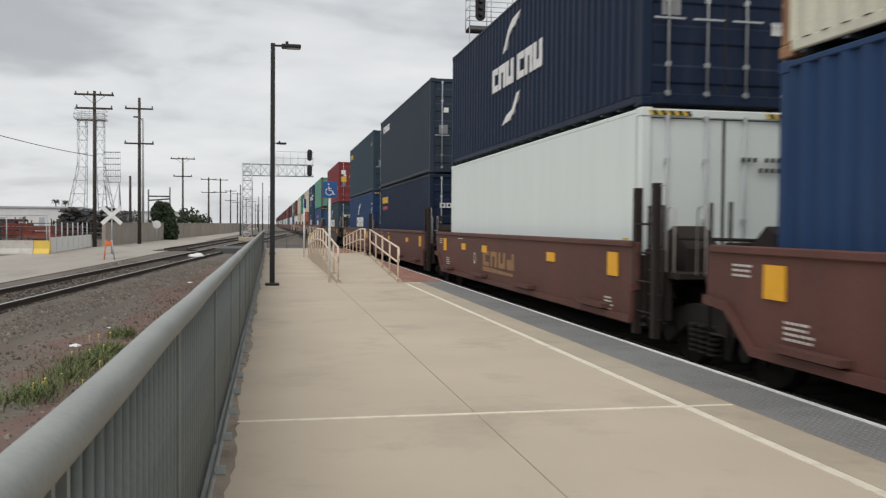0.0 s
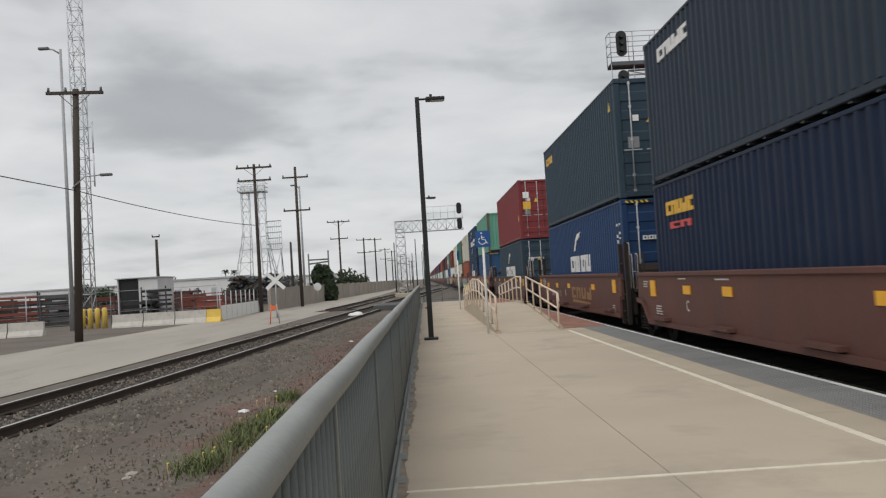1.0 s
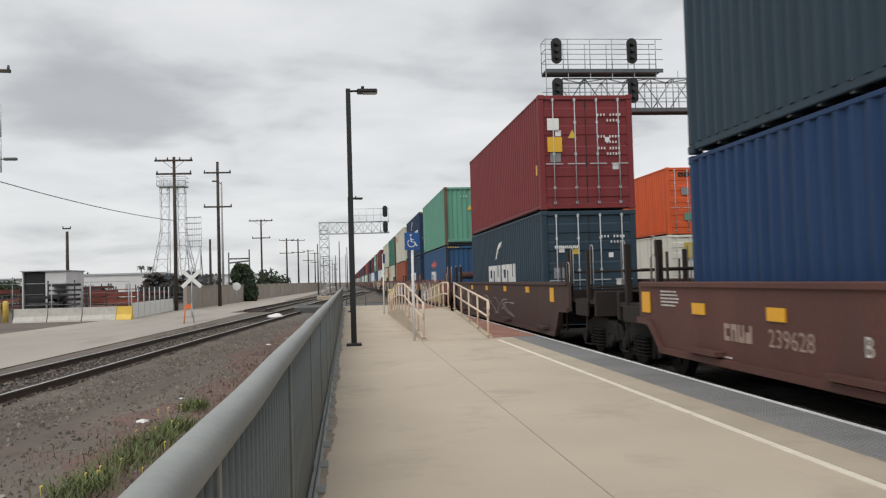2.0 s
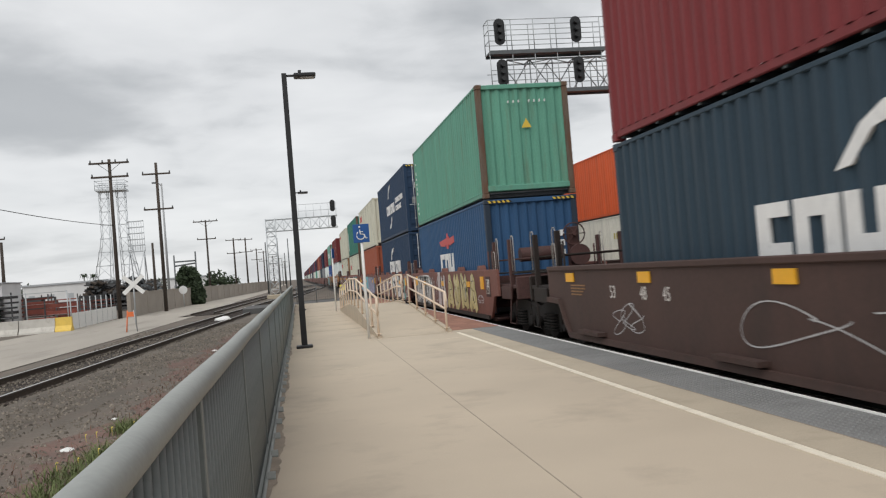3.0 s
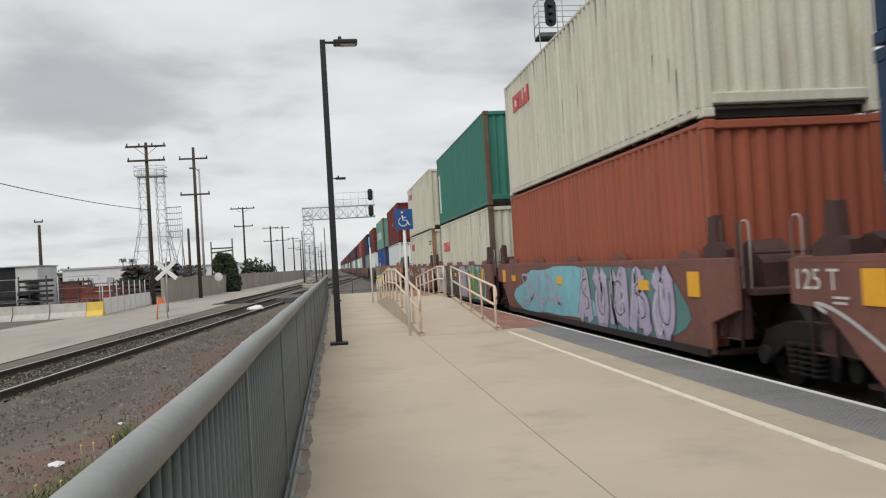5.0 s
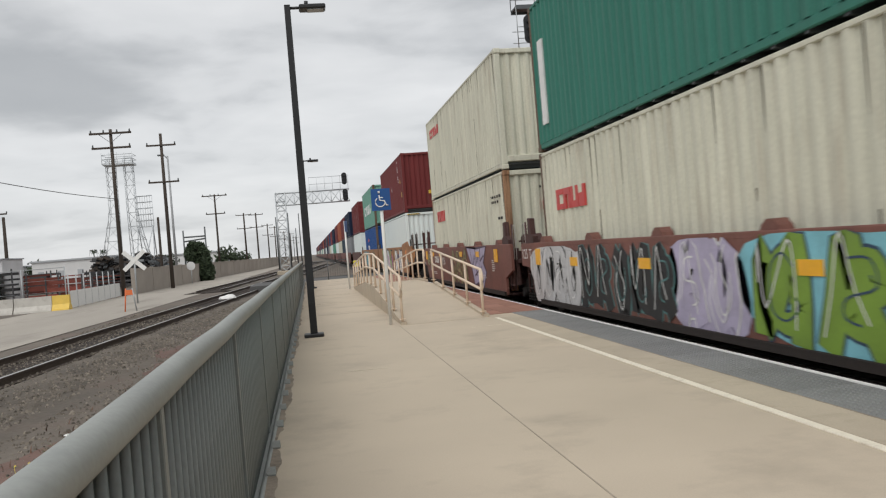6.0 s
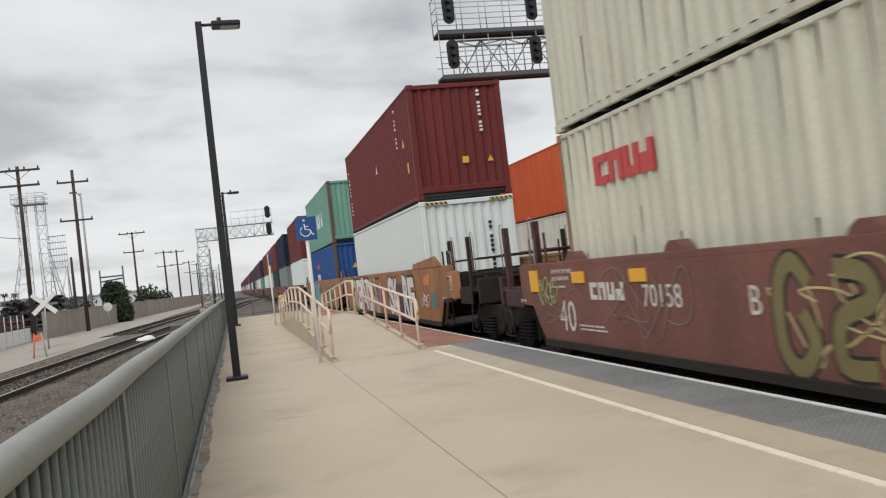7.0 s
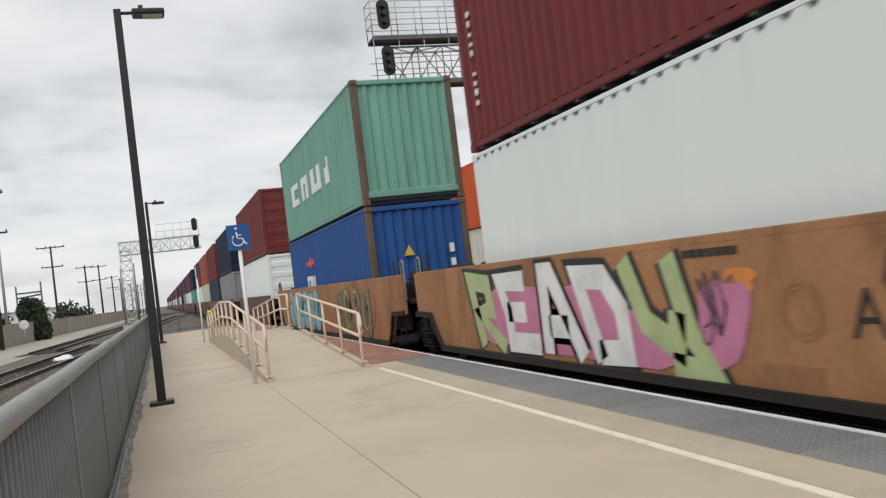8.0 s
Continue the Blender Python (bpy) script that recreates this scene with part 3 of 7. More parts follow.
def end_railing():
    t = thing("end_railing", "low dark steel railing across the platform's end", "railing")
    part("top_rail", tubes(0.022, [(-0.1, 53.5, 1.03), (2.15, 53.5, 1.03)], n=6), "dark_steel", t)
    part("bottom_rail", tubes(0.018, [(-0.1, 53.5, 0.16), (2.15, 53.5, 0.16)], n=6), "dark_steel", t)
    for x in (-0.1, 1.02, 2.15):
        part("post", tubes(0.024, [(x, 53.5, 0.0), (x, 53.5, 1.05)], n=6), "dark_steel", t)
    for i in range(1, 18):
        part("bar", tubes(0.007, [(-0.1 + 0.125 * i, 53.5, 0.16), (-0.1 + 0.125 * i, 53.5, 1.03)], n=4), "dark_steel", t)
    t = thing("yellow_post", "small yellow box on a post behind the ramp", "post", m=pose(1.94, 41.3, 0))
    part("post", tubes(0.03, [(0, 0, 0), (0, 0, 0.85)], n=8), "galv", t)
    part("box", soft_box(-0.11, 0.11, -0.06, 0.06, 0.80, 1.05, 0.015), "yellow_bright", t, "yellow painted box")


def build_fence():
    """It stands just outside the platform's edge, tied to it low down."""
    f = thing("fence", "grey-green steel picket fence with a thick round top rail", "fence")
    x, top, low = -0.33, 1.08, -0.44
    y0, y1 = -1.0, 53.0
    part("top_rail", tubes(0.049, [(x + 0.002 * math.sin(y * 3.1), y, top + 0.003 * math.sin(y * 2.2)) for y in np.arange(y0, y1 + 0.01, 0.5)], n=16), "fence_rail", f, "pale grey round top rail with scuffs")
    part("bottom_bar", boxes((x - 0.02, x + 0.02, y0, y1, low - 0.03, low + 0.01)), "fence", f)
    pick = finish(tubes(0.017, [(x, 0, low), (x, 0, top - 0.02)], n=8))
    step, i, y = 0.118, 0, y0
    rest = bmesh.new()
    while y < y1:
        if i < 300 and y > 2.0:
            put("picket", pick, "fence", f, pose(0, y, 0))
            i += 1
        else:
            box(rest, x - 0.016, x + 0.016, y - 0.014, y + 0.014, low, top - 0.02)
        y += step
    tagged(part("picket_row", rest, "fence", f), kind="stuff")
    post = finish(soft_box(x - 0.026, x + 0.026, -0.026, 0.026, low - 0.2, top - 0.02, 0.004))
    arm = finish(boxes((x + 0.026, -0.255, -0.02, 0.02, -0.40, -0.34)))
    for k in range(23):
        o = put("post", post, "fence", f, pose(0, y0 + 0.05 + k * 2.42, 0))
        put("bracket_arm", arm, "fence", o)
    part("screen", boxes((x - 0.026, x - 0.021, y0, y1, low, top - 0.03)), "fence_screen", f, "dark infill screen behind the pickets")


def lamp_post(label, m, h=5.80):
    t = thing("lamp_post", label, "lamp post", "platform lamp posts", m)
    part("base_plate", soft_box(-0.17, 0.17, -0.17, 0.17, 0, 0.06, 0.015), "black", t)
    bm = bmesh.new()
    a = [bm.verts.new((sx * 0.062, sy * 0.062, 0.05)) for sx, sy in ((-1, -1), (1, -1), (1, 1), (-1, 1))]
    b = [bm.verts.new((sx * 0.052, sy * 0.052, h)) for sx, sy in ((-1, -1), (1, -1), (1, 1), (-1, 1))]
    bm.faces.new(b)
    for i in range(4):
        bm.faces.new((a[i], a[(i + 1) % 4], b[(i + 1) % 4], b[i]))
    part("pole", bm, "black", t)
    part("arm", tubes(0.026, [(0, 0, h - 0.05), (0.30, 0, h - 0.05)]), "black", t)
    head = part("lamp_head", soft_box(0.20, 0.66, -0.15, 0.15, h - 0.10, h - 0.02, 0.02), "black", t)
    part("lens", boxes((0.34, 0.62, -0.11, 0.11, h - 0.112, h - 0.10)), "lamp_lens", head, "grey glass lens")
    part("sensor", tubes(0.035, [(0.33, 0, h - 0.02), (0.33, 0, h + 0.06)]), "black", t)
    part("hand_hole_cover", soft_box(-0.04, 0.04, -0.068, -0.058, 0.45, 0.60, 0.003), "black", t)
    return t


def access_sign(label, m, h=2.56, s=0.36, symbol=True):
    t = thing("platform_sign", label, "sign", "blue signs on white posts", m)
    part("post", tubes(0.032, [(0, 0, 0), (0, 0, h)], n=10), "white", t)
    p = part("sign_panel", soft_box(-s / 2, s / 2, -0.045, -0.037, h - 0.41, h, 0.003), "blue_sign", t, "blue panel")
    if not symbol:
        return t
    # wheelchair shape from strokes
    c, k = h - 0.20, 1.0
    bm = bmesh.new()
    y = -0.048
    tube(bm, [(0.09 * math.cos(a) - 0.015, y, c - 0.05 + 0.09 * math.sin(a)) for a in np.linspace(2.2, 6.1, 12)], 0.011, 5)
    tube(bm, [(-0.03, y, c + 0.08), (-0.02, y, c - 0.02), (0.06, y, c - 0.03), (0.10, y, c - 0.12), (0.13, y, c - 0.11)], 0.013, 5)
    tube(bm, [(-0.02, y, c + 0.03), (0.045, y, c + 0.03)], 0.010, 5)
    tube(bm, [(-0.03, y, c + 0.115), (-0.03, y, c + 0.155)], 0.02, 8)
    part("symbol", bm, "logo_white", p, "white wheelchair symbol")
    return t


# ---------------------------------------------------------------- signals
def lattice(bm, x0, x1, y0, y1, z0, z1, n, r=0.03, axis="z"):
    """Four chords and zigzag braces of a box truss along z or x."""
    if axis == "z":
        corner = [(x0, y0), (x1, y0), (x1, y1), (x0, y1)]
        P = lambda c, t: (c[0], c[1], z0 + (z1 - z0) * t)
    else:
        corner = [(y0, z0), (y1, z0), (y1, z1), (y0, z1)]
        P = lambda c, t: (x0 + (x1 - x0) * t, c[0], c[1])
    for i, c in enumerate(corner):
        d = corner[(i + 1) % 4]
        tube(bm, [P(c, 0), P(c, 1)], r, 5)
        for k in range(n):
            a, b = (c, d) if k % 2 else (d, c)
            tube(bm, [P(a, k / n), P(b, (k + 1) / n)], r * 0.6, 4)
            tube(bm, [P(c, k / n), P(d, k / n)], r * 0.6, 4)
    return bm


def signal_head(parent, x, y, z, h=1.25, w=0.52):
    bm = bmesh.new()
    n = 10
    pts = [(0.5 * w * math.cos(a), (0.5 * h - 0.5 * w) * (1 if math.sin(a) >= 0 else -1) + 0.5 * w * math.sin(a)) for a in np.linspace(0, math.tau, 2 * n, endpoint=False)]
    f, b = [bm.verts.new((px, -0.03, pz)) for px, pz in pts], [bm.verts.new((px, 0.03, pz)) for px, pz in pts]
    bm.faces.new(f)
    bm.faces.new(b[::-1])
    for i in range(len(pts)):
        j = (i + 1) % len(pts)
        bm.faces.new((f[i], f[j], b[j], b[i]))
    hd = part("signal_head", bm, "black", parent, "black oval signal backplate", pose(x, y, z))
    for k in (-0.33, 0, 0.33):
        part("hood", tubes(0.11, [(0, -0.03, k), (0, -0.28, k + 0.01)]), "black", hd)
    part("head_box", soft_box(-0.16, 0.16, 0.03, 0.22, -0.5, 0.5, 0.03), "black", hd)
    return hd


def big_signal_bridge():
    t = thing("signal_bridge", "galvanised cantilever signal bridge with walkways and black signals", "signal bridge")
    y, x0, x1 = 43.0, 9.75, 21.0
    for z, xa, xb in ((9.50, x0, x1), (11.42, x0, 15.6)):
        w = part("walkway", boxes((xa, xb, y - 0.45, y + 0.45, z - 0.07, z)), "dark_steel", t, "dark grated walkway")
        part("walkway_beam", boxes((xa, xb, y - 0.5, y - 0.44, z - 0.16, z + 0.02), (xa, xb, y + 0.44, y + 0.5, z - 0.16, z + 0.02)), "dark_steel", t)
    bm = bmesh.new()
    for xx in np.arange(x0, 15.61, 1.1):
        tube(bm, [(xx, y - 0.45, 11.4), (xx, y - 0.45, 12.9)], 0.022, 5)
        tube(bm, [(xx, y + 0.45, 11.4), (xx, y + 0.45, 12.9)], 0.022, 5)
    for zz in (11.9, 12.4, 12.9):
        for yy in (y - 0.45, y + 0.45):
            tube(bm, [(x0, yy, zz), (15.6, yy, zz)], 0.02, 5)
        tube(bm, [(x0, y - 0.45, zz), (x0, y + 0.45, zz)], 0.02, 5)
    part("upper_railing", bm, "galv", t)
    bm = bmesh.new()
    for xx in np.arange(x0, x1, 1.1):
        tube(bm, [(xx, y - 0.45, 9.5), (xx, y - 0.45, 11.35)], 0.022, 5)
    for zz in (10.0, 10.5):
        for yy in (y - 0.45, y + 0.45):
            tube(bm, [(x0, yy, zz), (x1, yy, zz)], 0.02, 5)
    part("lower_railing", bm, "galv", t)
    part("truss", lattice(bmesh.new(), 10.8, x1, y + 0.55, y + 1.5, 9.6, 11.2, 9, 0.05, "x"), "galv", t)
    for xx, yy in ((20.6, 43.2), (21.5, 43.2), (20.6, 44.4), (21.5, 44.4)):
        part("mast_leg", tubes(0.16, [(xx, yy, GROUND_Z), (xx, yy, 11.9)], n=10), "galv", t)
    part("mast_brace", lattice(bmesh.new(), 20.6, 21.5, 43.2, 44.4, GROUND_Z, 11.6, 8, 0.03), "galv", t)
    lad = bmesh.new()
    for xx in (22.1, 22.5):
        tube(lad, [(xx, 43.2, GROUND_Z), (xx, 43.2, 12.3)], 0.03, 5)
    for zz in np.arange(0, 12.2, 0.35):
        tube(lad, [(22.1, 43.2, zz), (22.5, 43.2, zz)], 0.014, 4)
    part("ladder", lad, "galv", t)
    part("cable", tubes(0.045, [(18.6, 43, 9.4), (18.9, 43, 9.05), (19.6, 43, 8.95), (20.4, 43.1, 8.8), (20.5, 43.2, 8.2)]), "black", t)
    for xx in (10.25, 14.0):
        signal_head(t, xx, y - 0.62, 12.28)
        signal_head(t, xx, y - 0.62, 10.35)


def far_signal_gantry():
    t = thing("signal_gantry", "silver lattice signal gantry reaching over the far track", "signal gantry")
    y, xl = 97.0, -2.95
    part("mast", lattice(bmesh.new(), xl, xl + 1.0, y, y + 1.0, GROUND_Z, 8.1, 9, 0.05), "silver", t)
    part("footing", soft_box(xl - 0.4, xl + 1.4, y - 0.3, y + 1.3, GROUND_Z - 0.1, 0.0, 0.05), "edge_concrete", t)
    part("arm", lattice(bmesh.new(), xl, 4.7, y, y + 0.9, 6.75, 8.0, 8, 0.05, "x"), "silver", t)
    bm = bmesh.new()
    for xx in np.arange(0.6, 4.7, 0.8):
        tube(bm, [(xx, y, 8.0), (xx, y, 9.4)], 0.025, 4)
    for zz in (8.7, 9.4):
        tube(bm, [(0.6, y, zz), (4.7, y, zz)], 0.025, 4)
    part("railing", bm, "silver", t)
    signal_head(t, 4.25, y - 0.3, 9.05, 1.25, 0.55)
    signal_head(t, 4.25, y - 0.3, 7.35, 1.25, 0.55)


# ---------------------------------------------------------------- poles, wires, yard
def utility_pole(label, x, y, h, arms, r=0.16, name="utility_pole", wood="pole_wood", lean=0.0):
    t = thing(name, label, "utility pole", "wooden utility poles", pose(x, y, GROUND_Z, 0, lean, 0))
    part("pole", tube(bmesh.new(), [(0, 0, 0), (0, 0, h)], [r, r * 0.7], 9), wood, t)
    for z, w, brace in arms:
        a = part("crossarm", soft_box(-w / 2, w / 2, -0.20, -0.07, z - 0.07, z + 0.07, 0.01), wood, t)
        for k in (-0.46, -0.16, 0.16, 0.46) if brace else (-0.47, 0.47):
            part("insulator", tube(bmesh.new(), [(k * w, -0.13, z + 0.06), (k * w, -0.13, z + 0.26)], [0.07, 0.05], 6), "dark_steel", a)
        if brace:
            part("brace", tubes(0.02, [(-0.3 * w, -0.14, z), (0, -0.14, z - 0.7), (0.3 * w, -0.14, z)], n=4), "dark_steel", t)
    return t


def wire(label, pts, sag, r=0.022):
    a, b = Vector(pts[0]), Vector(pts[1])
    line = [a.lerp(b, i / 14) - Vector((0, 0, sag * 4 * (i / 14) * (1 - i / 14))) for i in range(15)]
    tagged(part("overhead_wire", tubes(r, line, n=4), "black"), label, "wire")


def leafy(name, label, category, x, y, w, h, n, material="leaf", seed=3, size=0.16):
    rnd = random.Random(seed)
    t = thing(name, label, category, m=pose(x, y, GROUND_Z))
    bm = tube(bmesh.new(), [(0, 0, 0), (0.05, 0, h * 0.3), (0.0, 0.05, h * 0.75)], [0.09, 0.07, 0.02], 6)
    for k in range(5):
        a = rnd.uniform(0, math.tau)
        tube(bm, [(0, 0, h * (0.15 + 0.1 * k)), (0.36 * w * math.cos(a), 0.36 * w * math.sin(a), h * (0.4 + 0.1 * k))], [0.04, 0.012], 5)
    part("trunk", bm, "pole_wood", t)
    verts, faces = [], []
    low = category == "bush"
    lumps = [(rnd.uniform(-0.28, 0.28) * w, rnd.uniform(-0.28, 0.28) * w, rnd.uniform(0.18, 0.85) * h, rnd.uniform(0.16, 0.32) * w) for _ in range(13)]
    if low:
        lumps = [(rnd.uniform(-0.30, 0.30) * w * (1.1 - 0.4 * f) - 0.14 * w * f, rnd.uniform(-0.3, 0.3) * w * (1.1 - 0.4 * f), (0.06 + 0.82 * f) * h, (0.28 - 0.10 * f) * w) for f in [k / 25 for k in range(26)]]
    for i in range(n):
        cx, cy, cz, cr = lumps[i % len(lumps)]
        d = Vector((rnd.gauss(0, 1), rnd.gauss(0, 1), rnd.gauss(0, 1))).normalized() * cr * rnd.uniform(0.55, 1.12)
        p = Vector((cx, cy, cz)) + d
        p.z = max(0.05, p.z)
        u = Vector((rnd.gauss(0, 1), rnd.gauss(0, 1), rnd.gauss(0, 1))).normalized()
        v = u.orthogonal().normalized()
        s = size * rnd.uniform(0.6, 1.4)
        k = len(verts)
        verts += [p - u * s, p + v * s * 0.45, p + u * s, p - v * s * 0.45]
        faces.append((k, k + 1, k + 2, k + 3))
    me = bpy.data.meshes.new("mesh")
    me.from_pydata([tuple(v) for v in verts], [], faces)
    me.materials.append(None)
    put("crown", me, material, t)
    return t


def build_poles():
    utility_pole("dark wooden utility pole with two crossarms", -13.3, 71.3, 12.05, ((11.75, 2.9, True), (10.7, 2.7, False)))
    utility_pole("tall dark wooden utility pole with two light crossarms", -11.5, 81.9, 13.1, ((12.1, 2.4, False), (9.0, 2.5, False)), 0.17)
    utility_pole("dark wooden utility pole with two crossarms", -12.3, 129.5, 11.3, ((11.1, 3.4, True), (8.6, 2.6, False)))
    utility_pole("dark wooden utility pole beside the road with one heavy crossarm", -15.88, 40.8, 11.6, ((11.4, 2.6, True),), 0.19, lean=1.9)
    for x, y, h in ((-12.0, 178, 11), (-10.4, 190, 11.5), (-10.5, 240, 11), (-9.5, 262, 11), (-8.5, 320, 11), (-7.0, 350, 11), (-6.0, 420, 11)):
        utility_pole("distant wooden utility pole with crossarms", x, y, h, ((h - 0.4, 3.0, False), (h - 3.0, 2.8, False)), 0.2)
    utility_pole("thin wooden pole in the yard", -28.7, 95, 7.9, ((8.2, 0.8, False),), 0.2)
    utility_pole("short dark wooden pole behind the block wall", -12.6, 84, 6.2, (), 0.14)
    for x, y, h in ((-3.0, 150, 9), (-1.5, 175, 10), (-2.6, 200, 8), (0.0, 230, 11), (-4.6, 140, 8), (-0.5, 290, 11), (-5, 300, 9)):
        utility_pole("thin distant pole beside the tracks", x, y, h, (), 0.13, wood="dark_steel")
    # street lamps
    for label, x, y, h, arm in (("pale metal street lamp behind the pole", -21.85, 55.0, 17.6, -0.9), ("pale metal street lamp with a long arm", -13.0, 95.0, 12.8, -0.5)):
        t = thing("street_lamp", label, "street lamp", m=pose(x, y, GROUND_Z))
        part("pole", tube(bmesh.new(), [(0, 0, 0), (0, 0, h)], [0.14, 0.08], 8), "pole_grey", t)
        part("arm", tubes(0.05, [(0, 0, h - 0.3), (arm * 0.5, 0, h), (arm, 0, h + 0.1)]), "pole_grey", t)
        part("lamp_head", soft_box(arm - 0.45, arm + 0.2, -0.14, 0.14, h + 0.02, h + 0.17, 0.03), "dark_steel", t)
    t = thing("street_lamp", "street lamp arm fixed on the roadside pole", "street lamp", m=pose(-15.9, 40.8, GROUND_Z))
    part("arm", tubes(0.03, [(0.1, -0.2, 7.0), (0.7, -0.2, 7.5), (1.5, -0.2, 7.55)]), "pole_grey", t)
    part("lamp_head", soft_box(1.4, 1.95, -0.3, -0.1, 7.48, 7.60, 0.03), "dark_steel", t)
    # tall guyed radio mast
    t = thing("radio_mast", "tall slender lattice radio mast with side antennas", "radio mast", m=pose(-25.1, 66.0, GROUND_Z))
    part("mast", lattice(bmesh.new(), -0.42, 0.42, -0.42, 0.42, 0, 34, 30, 0.045), "silver", t)
    for z in (11.5, 14.0):
        part("antenna", tubes(0.06, [(0.9, 0, z - 1.2), (0.9, 0, z + 1.2)], n=6), "silver", t)
        part("bracket", tubes(0.03, [(0.4, 0, z - 0.8), (0.9, 0, z - 0.8)], [(0.4, 0, z + 0.8), (0.9, 0, z + 0.8)], n=4), "silver", t)
    # lattice tower with a ring platform and a billboard frame beside it
    t = thing("lattice_tower", "silver two-legged lattice tower with a railed top platform", "tower", m=pose(-28.6, 150, GROUND_Z))
    for s in (-1, 1):
        bm = bmesh.new()
        for k in range(4):
            dx, dy = ((-1, -1), (1, -1), (1, 1), (-1, 1))[k]
            tube(bm, [(s * 2.6 + dx * 1.6, dy * 1.6, 0), (s * 1.35 + dx * 0.65, dy * 0.65, 11), (s * 1.35 + dx * 0.65, dy * 0.65, 19.6)], 0.06, 5)
            ex, ey = ((-1, -1), (1, -1), (1, 1), (-1, 1))[(k + 1) % 4]
            for i in range(9):
                f, g = i / 9, (i + 1) / 9
                pt = lambda q, ax, ay: ((s * (2.6 - 1.25 * min(1, q * 1.65)) + ax * (1.6 - 0.95 * min(1, q * 1.65))), ay * (1.6 - 0.95 * min(1, q * 1.65)), 19.6 * q)
                tube(bm, [pt(f, dx, dy), pt(g, ex, ey)], 0.03, 4)
                tube(bm, [pt(g, dx, dy), pt(g, ex, ey)], 0.03, 4)
        part("leg", bm, "silver", t)
    part("top_platform", boxes((-2.3, 2.3, -1.6, 1.6, 18.5, 18.8)), "silver", t)
    bm = bmesh.new()
    for z in (19.4, 20.1):
        tube(bm, [(-2.3, -1.6, z), (2.3, -1.6, z), (2.3, 1.6, z), (-2.3, 1.6, z), (-2.3, -1.6, z)], 0.05, 4)
    for x in (-2.3, -1.15, 0.0, 1.15, 2.3):
        tube(bm, [(x, -1.6, 18.6), (x, -1.6, 20.4)], 0.05, 4)
    part("railing", bm, "silver", t)
    t = thing("billboard_frame", "bare silver lattice billboard frame on splayed legs", "billboard", m=pose(-25.4, 150, GROUND_Z, 0, 0, -14))
    bm = bmesh.new()
    for x in np.linspace(-1.4, 1.4, 8):
        tube(bm, [(x, 0, 8.5), (x, 0, 13.4)], 0.035, 4)
    for z in np.linspace(8.5, 13.4, 6):
        tube(bm, [(-1.4, 0, z), (1.4, 0, z)], 0.09, 4)
    part("frame", bm, "silver", t)
    for x in (-1.2, 1.2):
        part("leg", tubes(0.09, [(x * 1.3, -1.2, 0), (x, 0, 8.6), (x * 0.9, 1.4, 0)], [(x, 0, 0), (-x, 0, 8.5)], n=5), "silver", t)
    wire("black overhead wire sagging between poles", ((-19.0, -20, 7.6), (-15.66, 40.7, 6.45)), 0.5)
    wire("black overhead wire sagging between poles", ((-15.66, 40.7, 6.45), (-13.3, 71.3, 6.6)), 0.25)


